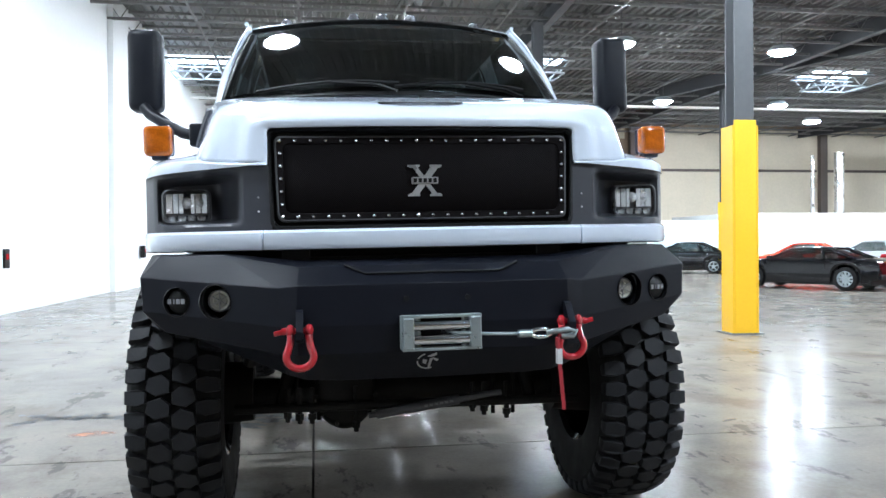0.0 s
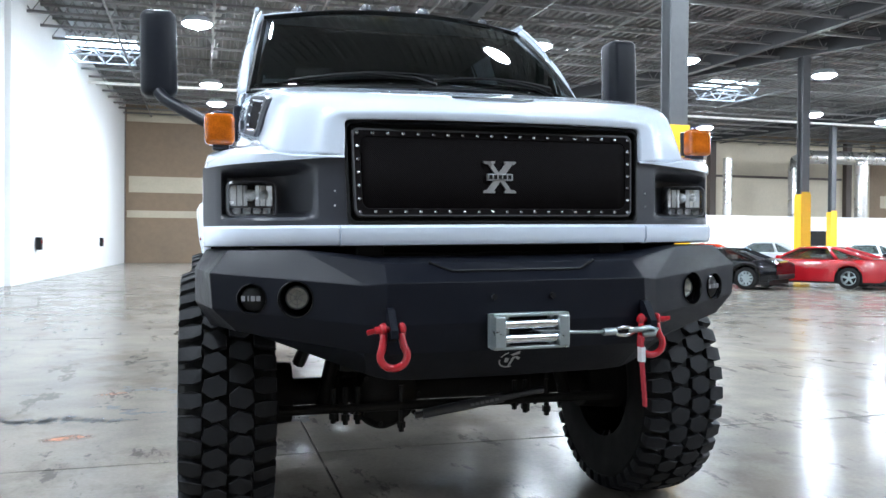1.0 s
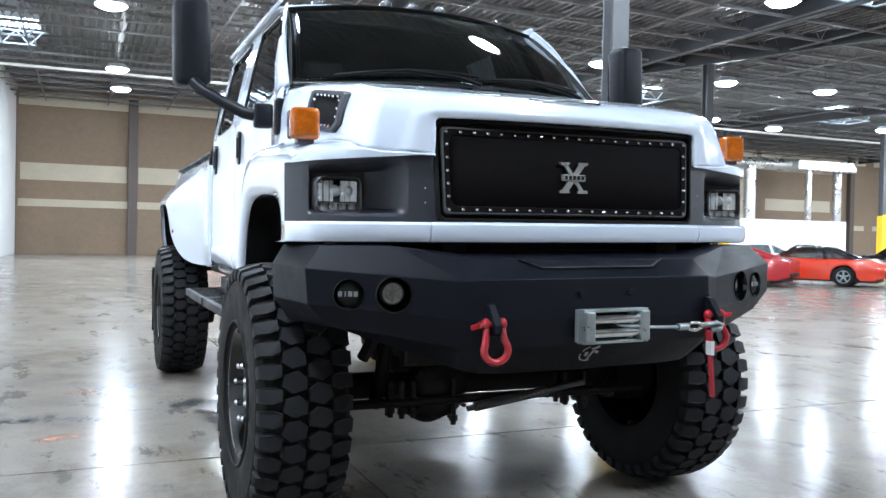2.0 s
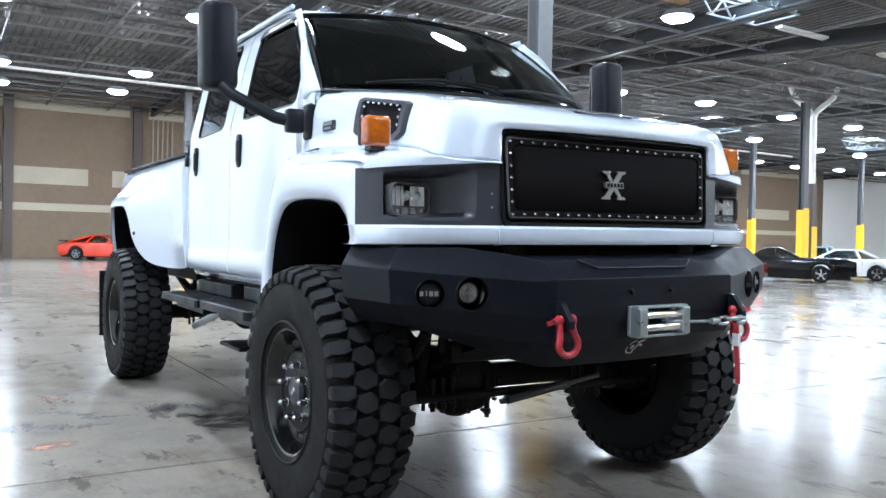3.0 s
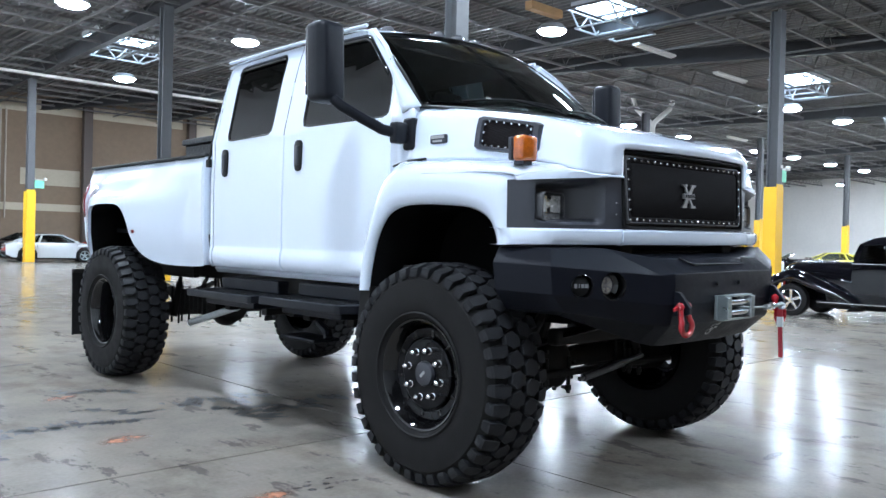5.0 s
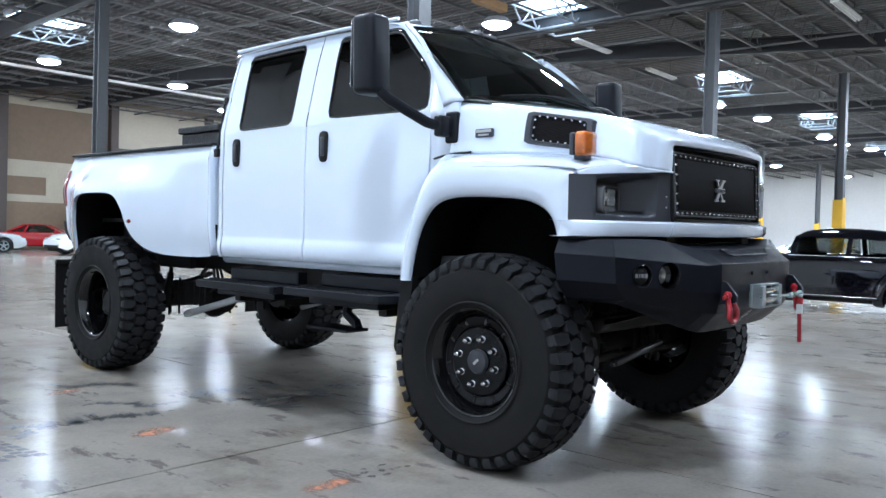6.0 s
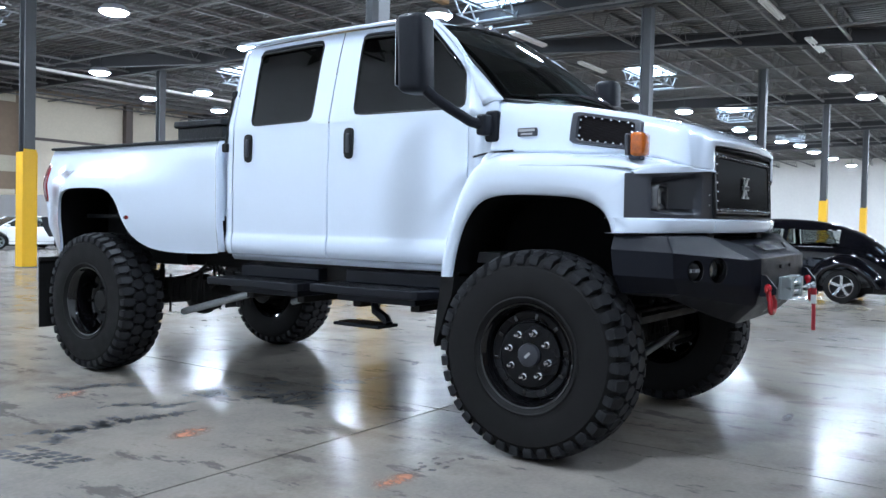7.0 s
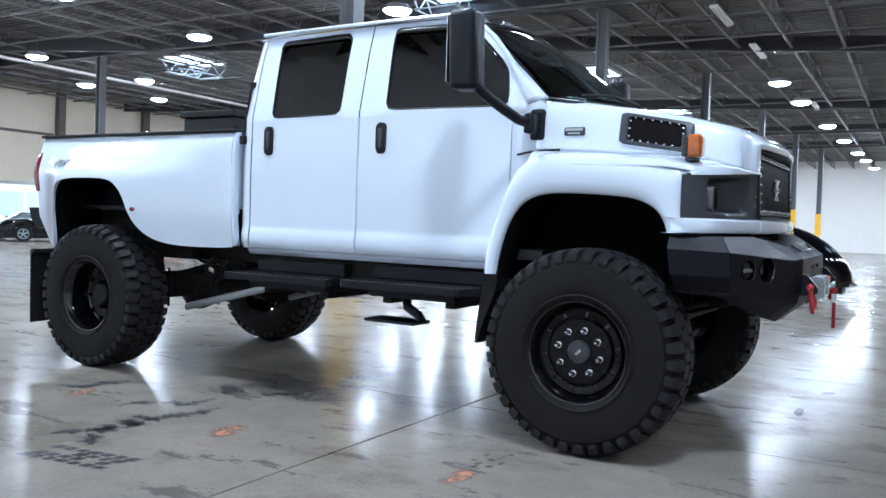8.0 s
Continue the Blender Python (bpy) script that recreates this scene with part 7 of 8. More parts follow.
def car_wheel(parent, x, y, r, w, spokes, alloy):
    s = 1 if y > 0 else -1
    e = new("wheel")
    e.empty_display_size = 0.1
    e.parent = parent
    e.matrix_local = pose(x, y, r, 0, 0, 90 * s)
    bm = bmesh.new()
    h = w / 2
    lathe(bm, [(-h, r * 0.66), (-h * 1.04, r * 0.8), (-h * 0.85, r * 0.97), (0, r), (h * 0.85, r * 0.97), (h * 1.04, r * 0.8), (h, r * 0.66)], 28)
    part("tyre", bm, M["rubber"], e, "", True, None, 50)
    bm = bmesh.new()
    lathe(bm, [(-h, r * 0.66), (h * 0.98, r * 0.67), (h * 1.02, r * 0.63), (h * 0.6, r * 0.58), (h * 0.2, r * 0.55)], 28)
    rim = part("rim", bm, alloy, e, "", True, None, 40)
    bm = bmesh.new()
    for k in range(spokes):
        a = 2 * math.pi * k / spokes
        box(bm, h * 0.35, h * 0.72, -r * 0.085, r * 0.085, 0.0, r * 0.6, 0.004, 1, Matrix.Rotation(a, 4, "X"))
    rod(bm, (h * 0.3, 0, 0), (h * 0.85, 0, 0), r * 0.17, 12)
    part("spokes", bm, alloy, rim)
    bm = bmesh.new()
    rod(bm, (-h * 0.2, 0, 0), (h * 0.1, 0, 0), r * 0.55, 20)
    part("brake", bm, M["black"], rim)


def car(name, label, paint, at, rz, L=4.4, W=1.8, hood=0.80, deck=0.92, belt=0.88, roof=1.26, wb=2.55, r=0.33, cab=(-1.55, -0.75, 0.25, 1.0), group="display cars", kind_="coupe", spokes=5, front_over=0.95, dark_roof=False):
    """A parked car: x points to its nose. cab: rear glass foot, roof rear, roof front, windscreen foot."""
    t = thing(name, label, "car", at, rz, group)
    xf, xr = wb / 2, -wb / 2
    x1, x0 = xf + front_over, xf + front_over - L
    half = W / 2
    xs = sorted(set(list(np.linspace(x0, x1, 15)) + [c + ra * math.cos(radians(a)) for c in (xf, xr) for ra in (r + 0.07,) for a in (0, 1.5, 20, 45, 70, 90, 110, 135, 160, 178.5, 180)]))
    G = []
    for x in xs:
        u = (x - x0) / L
        end = min(u, 1 - u)
        w = half * (1 - 0.16 * (1 - smooth01(end / 0.16)))
        zt = np.interp(x, [x0, x0 + 0.12, cab[0], cab[3], x1 - 0.25, x1 - 0.05, x1], [deck - 0.12, deck, belt + 0.02, belt + 0.03, hood, hood - 0.10, hood - 0.20])
        zb = 0.22 + 0.12 * (1 - smooth01(end / 0.08))
        for c in (xf, xr):
            d = abs(x - c)
            if d < r + 0.07:
                zb = max(zb, r + math.sqrt(max(0.0, (r + 0.07) ** 2 - d * d)))
        zb = min(zb, zt - 0.12)
        col = [(x, w - 0.06, zb), (x, w - 0.015, zb), (x, w, zb + (zt - zb) * 0.35), (x, w - 0.012, zb + (zt - zb) * 0.7), (x, w - 0.05, zt - 0.05), (x, w - 0.13, zt - 0.008), (x, w * 0.5, zt + 0.012), (x, 0, zt + 0.018)]
        G.append(col)
    G = np.array(G, float)
    B = G.copy()
    B[..., 1] *= -1
    full = np.concatenate([G, B[:, -2::-1]], axis=1)
    v, f = sheet(full)
    n = full.shape[1]
    f = f + [tuple(range(n)), tuple(range((len(xs) - 1) * n, len(xs) * n))[::-1]]
    shell("body", v, f, paint, t, 0, True, "", None, 32)
    bm = bmesh.new()
    box(bm, x0 + 0.2, x1 - 0.2, -half + 0.12, half - 0.12, 0.16, 0.55)
    part("underbody", bm, M["black"], t)
    # cabin: glass all round, roof skin, pillars
    wb_, wr = half - 0.10, half - 0.32
    a, b, c, d = cab
    zb = belt + 0.01
    base = [(a, -wb_ * 0.82, zb), (a, wb_ * 0.82, zb), (d, wb_ * 0.88, zb), (d, -wb_ * 0.88, zb)]
    if kind_ != "open":
        top = [(b, -wr * 0.92, roof - 0.04), (b, wr * 0.92, roof - 0.04), (c, wr, roof - 0.03), (c, -wr, roof - 0.03)]
        midb, midt = (a * 0.5 + d * 0.5), (b + c) / 2
        V = [base[0], base[1], (a * 0.25 + d * 0.75 - 0.25, wb_, zb), base[2], base[3], (a * 0.25 + d * 0.75 - 0.25, -wb_, zb)]
        T = [top[0], top[1], (midt, wr * 1.03, roof - 0.02), top[2], top[3], (midt, -wr * 1.03, roof - 0.02)]
        g = shell("glasshouse", V + T, [(i, (i + 1) % 6, 6 + (i + 1) % 6, 6 + i) for i in range(6)], CAR_GLASS, t, 0.004, False, "tinted car glass")
        g.visible_shadow = False
        R = []
        for k, x in enumerate(np.linspace(b - 0.02, c + 0.02, 7)):
            u = k / 6
            z = roof - 0.03 + 0.035 * math.sin(math.pi * (0.15 + 0.7 * u))
            wv = wr * (0.92 + 0.1 * math.sin(math.pi * u * 0.8))
            R.append([(x, -wv - 0.02, z - 0.03), (x, -wv * 0.9, z), (x, 0, z + 0.02), (x, wv * 0.9, z), (x, wv + 0.02, z - 0.03)])
        v, f = sheet(R)
        shell("roof", v, f, M["gloss_black"] if dark_roof else paint, t, 0.02, True, "", None, 50)
        for s in (-1, 1):
            for p, q, rr in (((a, s * wb_ * 0.84, zb), (b, s * wr * 0.94, roof - 0.03), 0.055), ((d, s * wb_ * 0.9, zb), (c, s * wr * 1.0, roof - 0.03), 0.028), (((a + b) / 2 + 0.42, s * wb_ * 0.98, zb), (b + 0.18, s * wr * 0.98, roof - 0.03), 0.05)):
                bm = bmesh.new()
                rod(bm, p, q, rr, 8)
                part("pillar", bm, M["gloss_black"] if dark_roof else paint, t, "", True)
    else:
        V = [(d, -wb_ * 0.88, zb), (d, wb_ * 0.88, zb), (c + 0.1, wr, roof - 0.03), (c + 0.1, -wr, roof - 0.03)]
        g = shell("windscreen", V, [(0, 1, 2, 3)], CAR_GLASS, t, 0.006, False)
        g.visible_shadow = False
        bm = bmesh.new()
        tube(bm, [V[0], V[3], V[2], V[1]], 0.02, 6)
        part("screen_frame", bm, M["chrome"], t)
    for y in (-0.36, 0.36):
        bm = bmesh.new()
        box(bm, (b + c) / 2 - 0.15, (b + c) / 2 + 0.35, y - 0.24, y + 0.24, 0.45, 0.62, 0.05)
        box(bm, (b + c) / 2 - 0.28, (b + c) / 2 - 0.12, y - 0.23, y + 0.23, 0.55, belt + 0.16, 0.05)
        part("seat", bm, TAN, t)
    # lamps, bumpers, mirrors, door lines
    for s in (-1, 1):
        bm = bmesh.new()
        box(bm, x1 - 0.16, x1 - 0.02, s * (half - 0.36) - 0.15, s * (half - 0.36) + 0.15, hood - 0.24, hood - 0.12, 0.03)
        part("headlight", bm, M["reflector"], t)
        bm = bmesh.new()
        box(bm, x0 + 0.0, x0 + 0.06, s * (half - 0.40) - 0.2, s * (half - 0.40) + 0.2, deck - 0.26, deck - 0.14, 0.02)
        part("tail_light", bm, M["red_lens"], t)
        bm = bmesh.new()
        box(bm, cab[3] - 0.28, cab[3] - 0.12, s * (half + 0.03) - 0.07, s * (half + 0.03) + 0.07, belt + 0.0, belt + 0.12, 0.03)
        part("door_mirror", bm, paint, t)
        bm = bmesh.new()
        for xx in (cab[3] - 0.15, (a + b) / 2 + 0.35):
            box(bm, xx - 0.006, xx + 0.006, s * (half - 0.012) - 0.004, s * (half - 0.012) + 0.004, 0.34, belt - 0.08)
        box(bm, (a + b) / 2 + 0.35, cab[3] - 0.15, s * (half - 0.012) - 0.004, s * (half - 0.012) + 0.004, 0.335, 0.345)
        part("door_gap", bm, M["black"], t)
    bm = bmesh.new()
    box(bm, x1 - 0.12, x1 + 0.03, -half + 0.25, half - 0.25, 0.30, 0.44, 0.03)
    part("bumper", bm, M["chrome"] if kind_ == "classic" else M["black"], t)
    bm = bmesh.new()
    box(bm, x0 - 0.03, x0 + 0.12, -half + 0.25, half - 0.25, 0.32, 0.46, 0.03)
    part("bumper", bm, M["chrome"] if kind_ == "classic" else M["black"], t)
    if kind_ == "spoiler":
        bm = bmesh.new()
        box(bm, x0 - 0.02, x0 + 0.42, -half + 0.25, half - 0.25, deck + 0.06, deck + 0.11, 0.02)
        box(bm, x0 + 0.2, x0 + 0.4, -0.4, 0.4, deck - 0.02, deck + 0.07, 0.02)
        part("spoiler", bm, M["black"], t)
    for x in (xf, xr):
        for s in (-1, 1):
            car_wheel(t, x, s * (half - 0.12), r, 0.21, spokes, M["zinc"] if kind_ != "classic" else M["chrome"])
    return t


def hot_rod(at, rz):
    """A black pre-war sedan hot rod; x points to its nose, 0 at the rear axle."""
    t = thing("vintage_sedan", "glossy black pre-war sedan hot rod with polished wheels", "car", at, rz)
    paint = plain("deep_black_paint", (0.003, 0.003, 0.0045), 0.05, vary=0.05, coat=0.35, rough_vary=0.01, spec=0.3)
    st = [(-1.08, 0.40, 0.46, 0.20), (-1.02, 0.36, 0.70, 0.42), (-0.85, 0.34, 0.96, 0.56), (-0.5, 0.33, 1.28, 0.66), (-0.1, 0.33, 1.50, 0.71), (0.5, 0.33, 1.66, 0.74), (1.3, 0.33, 1.72, 0.75), (2.0, 0.33, 1.68, 0.74), (2.3, 0.33, 1.56, 0.73)]
    holes = ((1.25, 2.12, 1.52), (0.12, 1.10, 1.50))
    def loft(stations, name, belt=None):
        G = []
        for x, zb, zt, w in stations:
            row = []
            for k in range(41):
                a = math.pi * k / 40
                cy, cz = math.cos(a), math.sin(a)
                y = w * math.copysign(abs(cy) ** 0.55, cy)
                z = zb + (zt - zb) * abs(cz) ** 0.62
                y *= 1 - 0.17 * smooth01((z - 1.0) / 0.6)
                row.append((x, y, z))
            G.append(row)
        G = spline(np.array(G), 8)
        v, f = sheet(G)
        n = G.shape[1]
        mid = np.array([v[list(q)].mean(0) for q in f])
        if name == "body":
            f = [q for q, m in zip(f, mid) if not (abs(m[1]) > 0.4 and any(a < m[0] < b and 1.20 < m[2] < c - 0.01 for a, b, c in holes))]
        f = f + [tuple(range(n)), tuple(range((len(G) - 1) * n, len(G) * n))[::-1]]
        return shell(name, v, f, paint, t, 0, True, "", None, 45)
    loft(st, "body")
    loft([(2.27, 0.33, 1.20, 0.72), (2.55, 0.34, 1.17, 0.64), (2.95, 0.36, 1.16, 0.55), (3.4, 0.38, 1.14, 0.46), (3.75, 0.42, 1.09, 0.34), (3.92, 0.48, 0.98, 0.18)], "hood")
    # fenders round the wheels
    for s in (-1, 1):
        for cx, r0, span, tail in ((0.0, 0.47, (-25, 190), 0.25), (3.45, 0.47, (-5, 205), 0.95)):
            G = []
            for a in np.linspace(span[0], span[1], 26):
                ar = radians(a)
                k = smooth01((a - 110) / 80)
                rr = r0 + tail * k * 0.9
                x = cx + rr * math.cos(ar) * (1.0 + 0.15 * (a < 60))
                z = 0.34 + (r0 + 0.03) * max(-0.35, math.sin(ar)) * (1 - 0.1 * k)
                row = []
                for b in np.linspace(0, math.pi, 9):
                    yy = 0.66 + 0.24 * math.sin(b) if b < math.pi / 2 else 0.90
                    yy = 0.46 + 0.45 * (b / math.pi)
                    cr = 0.15 * math.sin(b) ** 0.8
                    drop = 0.09 * smooth01((b / math.pi - 0.75) / 0.25)
                    row.append((x + (cr - drop) * math.cos(ar), s * yy, z + (cr - drop) * max(0.0, math.sin(ar))))
                G.append(row)
            v, f = sheet(G)
            shell("fender", v, f, paint, t, 0.012, True, "rounded glossy black fender", None, 60)
        bm = bmesh.new()
        box(bm, 0.55, 2.9, min(s * 0.62, s * 0.90), max(s * 0.62, s * 0.90), 0.30, 0.36, 0.02)
        part("running_board", bm, paint, t)
        bm = bmesh.new()
        box(bm, 0.55, 2.9, min(s * 0.895, s * 0.91), max(s * 0.895, s * 0.91), 0.33, 0.35, 0.004)
        part("trim_strip", bm, M["chrome"], t)
        # side windows, set in the skin
        for x0, x1, zt in holes:
            bm = bmesh.new()
            pts = rounded([(x0, 1.19), (x1 + (0.05 if x0 > 0.9 else 0), 1.19), (x1, zt), (x0 + (0.0 if x0 > 0.9 else 0.12), zt - (0 if x0 > 0.9 else 0.02))], 0.05)
            prism(bm, pts, 0.0, 0.012, "y")
            for v in bm.verts:
                yy = 0.74 * (1 - 0.17 * float(smooth01((v.co.z - 1.0) / 0.6))) * (1 - 0.30 * max(0.0, (v.co.z - 1.2)) ** 1.3) + 0.004
                v.co.y = s * (yy + v.co.y)
            part("side_window", bm, CAR_GLASS, t, "clear side window")
        bm = bmesh.new()
        box(bm, 0.2, 2.3, s * 0.733 - 0.004, s * 0.733 + 0.010, 1.13, 1.145, 0.003)
        part("belt_trim", bm, M["chrome"], t)
        bm = bmesh.new()
        bmesh.ops.create_uvsphere(bm, u_segments=14, v_segments=10, radius=0.11, matrix=Matrix.Translation((3.66, s * 0.52, 0.86)) @ Matrix.Diagonal((1.3, 1, 1.1, 1)))
        part("headlight", bm, M["chrome"], t, "", True)
        for x in (0.0, 3.45):
            car_wheel(t, x, s * 0.76, 0.345, 0.22, 5, M["chrome"])
    V = [(2.32, -0.56, 1.22), (2.32, 0.56, 1.22), (2.20, 0.50, 1.52), (2.20, -0.50, 1.52)]
    shell("windscreen", [(x + 0.02, y, z + 0.02) for x, y, z in V], [(0, 1, 2, 3)], CAR_GLASS, t, 0.01, False)
    for x in (-1.14, 4.06):
        bm = bmesh.new()
        tube(bm, [(x + (0.08 if x < 0 else -0.08), -0.78, 0.42), (x, -0.5, 0.42), (x, 0.5, 0.42), (x + (0.08 if x < 0 else -0.08), 0.78, 0.42)], 0.035, 8)
        part("bumper", bm, M["chrome"] if x < 0 else M["black"], t, "", True)
    bm = bmesh.new()
    box(bm, -0.9, 3.6, -0.45, 0.45, 0.2, 0.4)
    part("underbody", bm, M["black"], t)


hot_rod((13.55, 0.56, 0), 90)
P_BLACK = plain("black_car_paint", (0.004, 0.004, 0.005), 0.12, vary=0.05, coat=0.4, rough_vary=0.04, spec=0.25)
P_RED = car_paint("dark_red_car_paint", (0.36, 0.008, 0.014))
P_ORANGE = car_paint("orange_red_car_paint", (0.62, 0.04, 0.012))
P_WHITE = car_paint("white_second_car_paint", (0.78, 0.78, 0.77))
P_SILVER = car_paint("silver_car_paint", (0.42, 0.44, 0.45))
P_BLUE = car_paint("pale_blue_car_paint", (0.32, 0.52, 0.66))
P_YELLOW = car_paint("yellow_car_paint", (0.78, 0.68, 0.12))
car("sports_coupe", "black low sports coupe with grey alloy wheels", P_BLACK, (14.1, 17.95, 0), 122, L=4.5, W=1.86, roof=1.22, belt=0.86, wb=2.7, r=0.335, spokes=10)
car("sports_coupe", "dark red wedge-shaped sports coupe with dark glass roof", P_RED, (17.45, 17.5, 0), 122, L=4.8, W=1.84, roof=1.27, belt=0.88, deck=0.95, wb=2.57, cab=(-1.9, -0.8, 0.2, 0.95), front_over=1.05)
car("sports_coupe", "bright orange-red coupe with a pale interior", P_ORANGE, (20.9, 16.9, 0), 122, L=4.7, W=1.85, roof=1.3, dark_roof=True)
car("classic_ute", "black classic coupe utility with chrome bumpers", P_BLACK, (27.0, 17.6, 0), 125, L=5.2, W=1.95, hood=0.95, deck=0.97, belt=0.98, roof=1.40, wb=2.95, cab=(-0.62, 0.05, 0.62, 1.15), front_over=0.98, kind_="classic", r=0.34)
car("classic_car", "white classic coupe with a pale blue roof", P_WHITE, (31.6, 17.9, 0), 125, L=4.9, W=1.85, hood=0.9, deck=0.92, belt=0.93, roof=1.36, wb=2.75, kind_="classic")
car("classic_car", "white classic pony coupe", P_WHITE, (36.0, 17.2, 0), 125, L=4.7, W=1.8, hood=0.9, deck=0.92, belt=0.93, roof=1.32, wb=2.75, kind_="classic")
car("classic_car", "pale blue classic sedan in the back row", P_BLUE, (33.6, 20.6, 0), 125, L=4.9, W=1.85, hood=0.95, deck=0.95, belt=0.97, roof=1.46, wb=2.75, kind_="classic")
car("roadster", "black open roadster in the row", P_BLACK, (40.9, 15.8, 0), 125, L=4.3, W=1.75, roof=1.25, kind_="open")
car("sports_coupe", "yellow sports coupe in the row", P_YELLOW, (44.4, 15.5, 0), 125, L=4.3, W=1.75, roof=1.3)
car("classic_car", "white classic coupe further along the row", P_WHITE, (49.5, 14.6, 0), 125, L=4.7, W=1.8, belt=0.93, roof=1.32, kind_="classic")
car("sports_coupe", "black coupe in the back row", P_BLACK, (15.9, 30.2, 0), 150, L=4.7, W=1.85, roof=1.38, belt=0.95, deck=0.98, hood=0.88)
car("sports_coupe", "red coupe in the back row", P_ORANGE, (19.6, 27.0, 0), 140, L=4.5, W=1.8, roof=1.32)
car("sedan", "silver sedan in the back row", P_SILVER, (22.8, 27.0, 0), 135, L=4.6, W=1.8, roof=1.4, belt=0.95, deck=0.98)
car("classic_car", "white and red classic in the back row", P_WHITE, (24.6, 23.0, 0), 130, L=4.7, W=1.85, belt=0.95, roof=1.36, kind_="classic")
car("classic_car", "white classic coupe in the back row", P_WHITE, (28.4, 24.0, 0), 130, L=4.7, W=1.85, belt=0.95, roof=1.4, kind_="classic")
car("rear_engined_coupe", "bright red coupe with a black tail spoiler by the brown wall", P_ORANGE, (4.7, 41.2, 0), -34, L=4.25, W=1.78, roof=1.3, belt=0.9, hood=0.72, deck=0.9, wb=2.3, cab=(-1.7, -0.5, 0.15, 0.75), kind_="spoiler")
car("sports_coupe", "black coupe by the brown wall", P_BLACK, (9.4, 41.2, 0), -34, L=4.3, W=1.78, roof=1.32, belt=0.92, dark_roof=True)
car("sports_coupe", "deep red coupe by the brown wall", P_RED, (13.8, 41.2, 0), -34, L=4.4, W=1.8, roof=1.3)
car("roadster", "silver roadster with its hood up", P_SILVER, (8.6, 36.4, 0), -8, L=4.2, W=1.76, roof=1.28, wb=2.4)
car("sedan", "white sedan standing side on", P_WHITE, (13.0, 33.0, 0), 180, L=4.7, W=1.82, roof=1.42, belt=0.95, hood=0.86, deck=1.0, wb=2.75, cab=(-1.9, -0.9, 0.35, 1.25))
car("roadster", "black roadster with its hood down", P_BLACK, (17.9, 34.8, 0), 200, L=4.2, W=1.74, roof=1.2, kind_="open")


# ---- marks on the floor ----
def blot(name, label, cx, cy, w, d, rz, mat, seed, lobes=3, z=0.0007):
    """A thin irregular patch of paint or dirt."""
    rnd = random.Random(seed)
    ph = [rnd.uniform(0, 6.28) for _ in range(lobes + 3)]
    bm = bmesh.new()
    pts = []
    for k in range(72):
        a = 2 * math.pi * k / 72
        r = 1 + sum(0.10 / (j + 1) ** 0.6 * math.sin((j + 2) * a + ph[j]) for j in range(lobes + 3))
        r = max(0.4, r + 0.05 * math.sin(11 * a + ph[0]) + rnd.uniform(-0.04, 0.04))
        pts.append((w / 2 * r * math.cos(a), d / 2 * r * math.sin(a)))
    bm.faces.new([bm.verts.new((x, y, 0.0)) for x, y in pts])
    ob = part(name, bm, mat, None)
    ob.matrix_basis = pose(cx, cy, z, 0, 0, rz)
    return tagged(ob, label, "floor mark", "floor marks", "structure")


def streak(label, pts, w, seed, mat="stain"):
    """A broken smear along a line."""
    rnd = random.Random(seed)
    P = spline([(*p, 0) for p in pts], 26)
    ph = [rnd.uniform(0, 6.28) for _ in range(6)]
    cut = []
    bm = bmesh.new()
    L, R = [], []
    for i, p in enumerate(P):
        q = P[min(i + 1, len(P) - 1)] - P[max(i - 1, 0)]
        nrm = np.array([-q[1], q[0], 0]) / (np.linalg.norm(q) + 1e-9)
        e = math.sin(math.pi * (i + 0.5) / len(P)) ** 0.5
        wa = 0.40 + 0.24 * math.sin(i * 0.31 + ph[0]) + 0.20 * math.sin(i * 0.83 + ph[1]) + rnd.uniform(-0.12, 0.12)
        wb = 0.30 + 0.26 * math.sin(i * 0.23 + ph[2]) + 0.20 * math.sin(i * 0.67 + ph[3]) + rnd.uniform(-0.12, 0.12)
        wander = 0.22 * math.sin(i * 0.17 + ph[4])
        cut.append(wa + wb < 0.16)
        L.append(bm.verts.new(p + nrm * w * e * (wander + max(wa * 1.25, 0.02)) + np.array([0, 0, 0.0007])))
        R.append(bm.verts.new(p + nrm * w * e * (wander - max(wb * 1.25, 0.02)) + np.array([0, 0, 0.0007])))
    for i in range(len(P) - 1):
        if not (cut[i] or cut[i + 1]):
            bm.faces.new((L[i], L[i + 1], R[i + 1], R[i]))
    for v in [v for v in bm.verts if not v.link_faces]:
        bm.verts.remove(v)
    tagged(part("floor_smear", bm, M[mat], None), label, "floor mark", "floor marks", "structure")


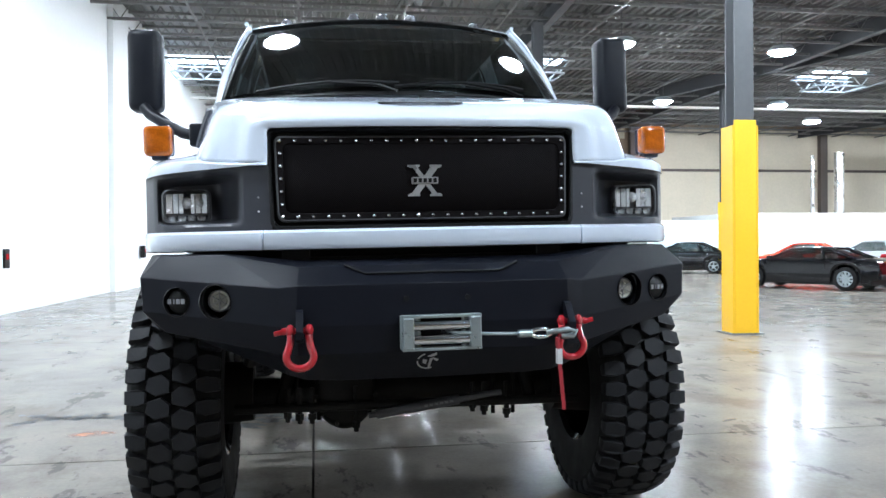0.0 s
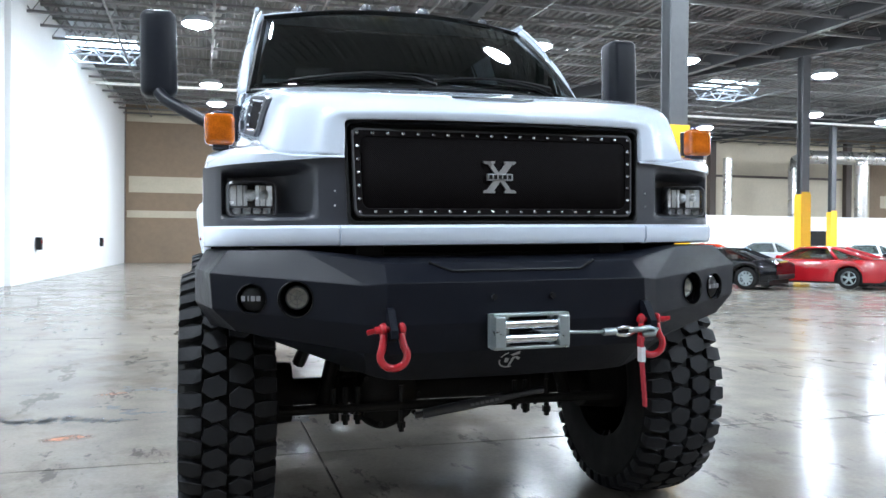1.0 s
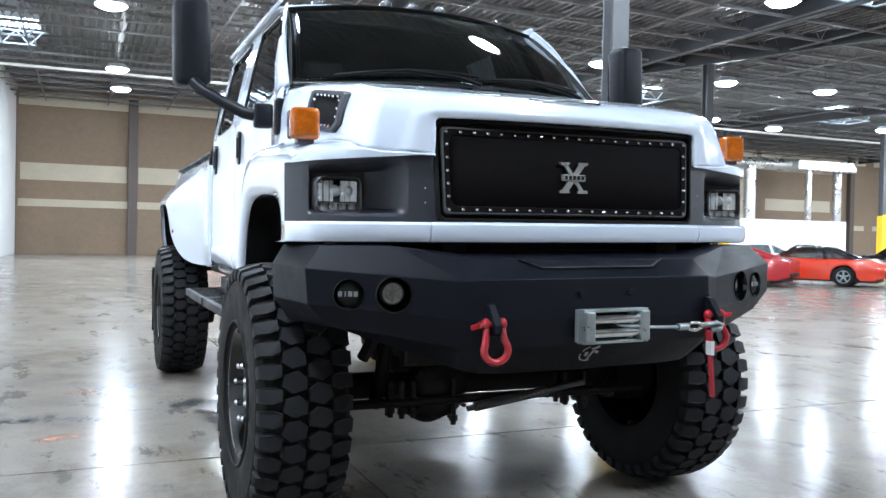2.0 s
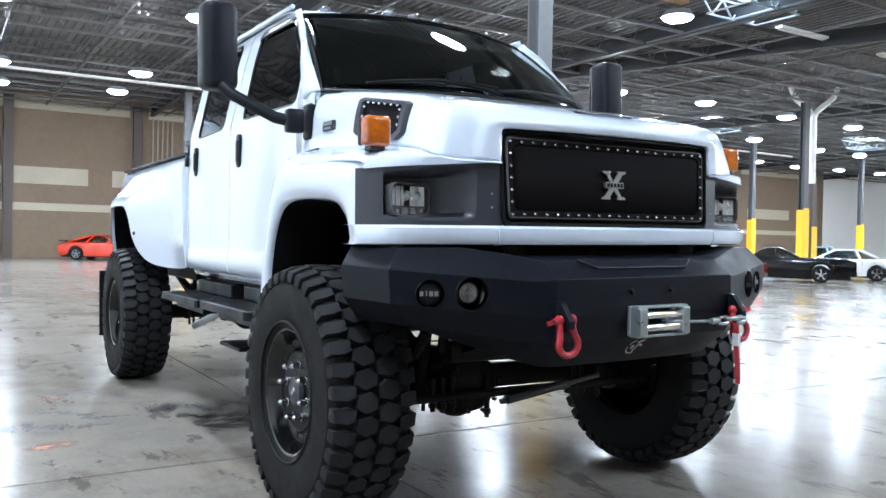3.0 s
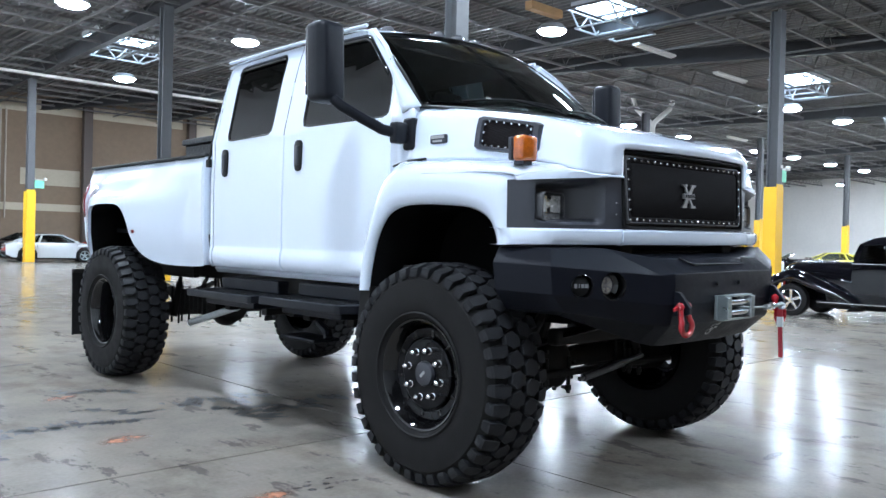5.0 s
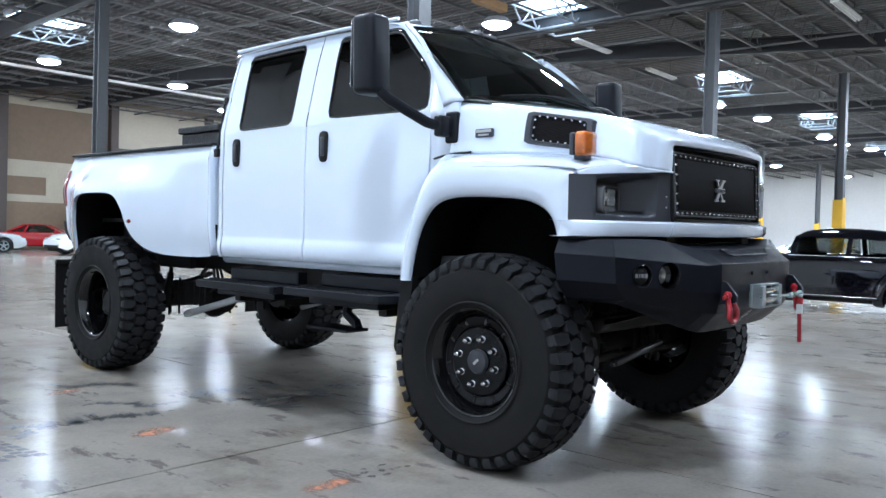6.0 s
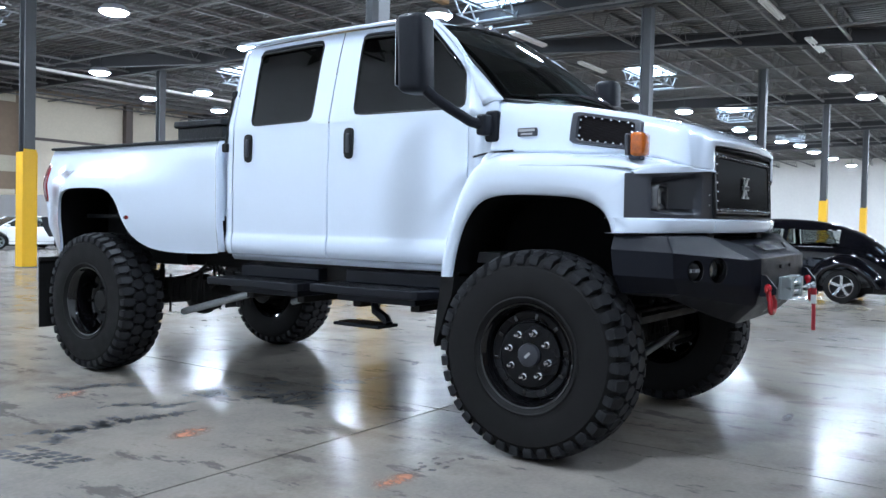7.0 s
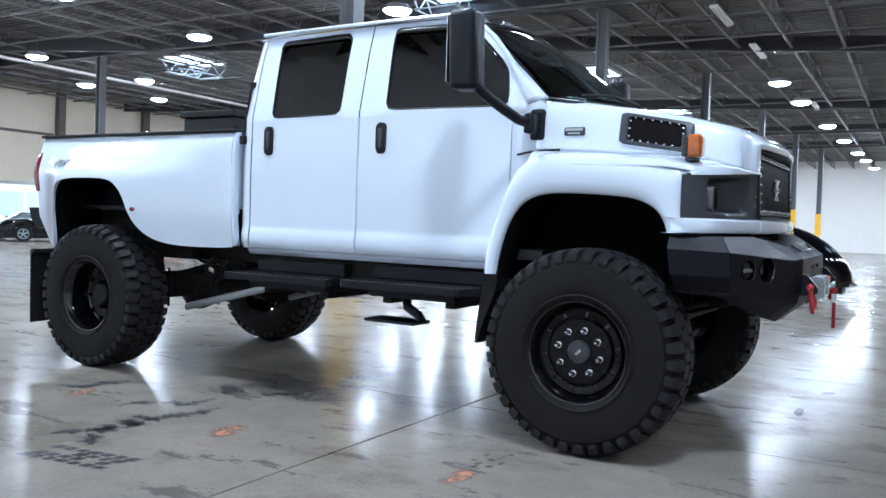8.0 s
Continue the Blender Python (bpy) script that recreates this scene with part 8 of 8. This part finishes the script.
def tyre_print(label, a, b, width, rows, seed):
    """A scuffed tread print: rows of slanted block marks between plan points a and b."""
    rnd = random.Random(seed)
    a, b = Vector((*a, 0.0)), Vector((*b, 0.0))
    along = (b - a).normalized()
    across = Vector((-along.y, along.x, 0))
    bm = bmesh.new()
    for i in range(rows):
        for j in range(4):
            if rnd.random() < 0.12:
                continue
            c = a + (b - a) * ((i + 0.5 * (j % 2) + 0.4) / (rows + 0.6)) + across * width * ((j + 0.5) / 4 - 0.5)
            L, W = (b - a).length / rows * 0.40 * rnd.uniform(0.75, 1.1), width / 8 * rnd.uniform(0.75, 1.1)
            vs = []
            for u, w in ((-1, -0.7), (-0.5, -1), (0.9, -1), (1, 0.6), (0.6, 1), (-0.9, 1)):
                p = c + along * (u * L + 0.25 * w * L) + across * w * W
                vs.append(bm.verts.new((p.x, p.y, 0.0009)))
            bm.faces.new(vs)
    tagged(part("tyre_print", bm, M["stain"], None), label, "floor mark", "floor marks", "structure")


for k, (x, y, w, d, a) in enumerate(((-2.14, 2.0, 0.40, 0.20, 10), (-2.07, 0.36, 0.36, 0.17, 0), (-1.99, 3.66, 0.36, 0.17, 20))):
    blot("paint_mark", "faded orange paint mark on the concrete", x, y, w, d, a, M["orange"], 10 + k)
for k, (x, y, w, d, a) in enumerate(((-1.84, 0.38, 0.07, 0.04, 0), (-1.77, 0.39, 0.07, 0.05, 20), (-1.79, 0.31, 0.06, 0.045, 0), (-1.66, 0.36, 0.08, 0.05, 40), (-1.70, 0.28, 0.07, 0.04, 10), (-1.56, 0.33, 0.06, 0.04, 0), (-1.50, 0.31, 0.06, 0.04, 0), (-1.59, 0.43, 0.07, 0.04, 0), (-1.73, 0.44, 0.05, 0.035, 0), (-1.63, 0.41, 0.05, 0.04, 0))):
    blot("floor_spot", "small dark drip on the concrete", x, y, w, d, a, M["drip"], 40 + k)
streak("long dark smear on the concrete", [(-2.92, 2.84), (-2.72, 2.71), (-2.55, 2.62), (-2.38, 2.66), (-2.22, 2.64), (-2.05, 2.55), (-1.9, 2.52), (-1.7, 2.49)], 0.15, 3)
streak("dark smear on the concrete", [(-2.12, 3.08), (-1.9, 3.03), (-1.78, 2.78), (-1.5, 2.75)], 0.11, 4)
streak("dark smear on the concrete", [(-1.95, 4.05), (-1.78, 3.78), (-1.55, 3.80), (-1.4, 3.5)], 0.14, 14)
streak("dark smear on the concrete", [(-2.65, 2.66), (-2.42, 2.58), (-2.2, 2.60)], 0.08, 24)
tyre_print("dark scuffed tyre print on the concrete", (-3.08, 2.56), (-2.98, 1.88), 0.26, 7, 5)
# broad broken dark bands below the cab, in the smears' colour
streak("broad dark patch on the concrete", [(-1.45, 2.98), (-1.1, 2.85), (-0.8, 2.82), (-0.5, 2.85)], 0.30, 7)
streak("broad dark patch on the concrete", [(-1.2, 2.6), (-1.0, 2.35), (-0.95, 2.15), (-1.15, 1.9)], 0.26, 8)
streak("broad dark patch on the concrete", [(-1.1, 2.5), (-0.6, 2.3), (-0.2, 2.4), (0.2, 2.3)], 0.20, 9)
streak("dark smear on the concrete", [(-2.85, 2.35), (-2.7, 2.62)], 0.10, 19)
for k in range(26):
    _r = random.Random(500 + k)
    blot("floor_spot", "small dark scuff on the concrete", _r.uniform(0.8, 12), _r.uniform(-2.5, 9), _r.uniform(0.12, 0.45), _r.uniform(0.05, 0.11), _r.uniform(-30, 30), M["drip"], 700 + k)
for k in range(16):
    _r = random.Random(900 + k)
    blot("floor_spot", "small dark scuff on the concrete", _r.uniform(-5.5, -1.5), _r.uniform(3.2, 14), _r.uniform(0.15, 0.55), _r.uniform(0.05, 0.12), _r.uniform(-30, 30), M["drip"], 950 + k)
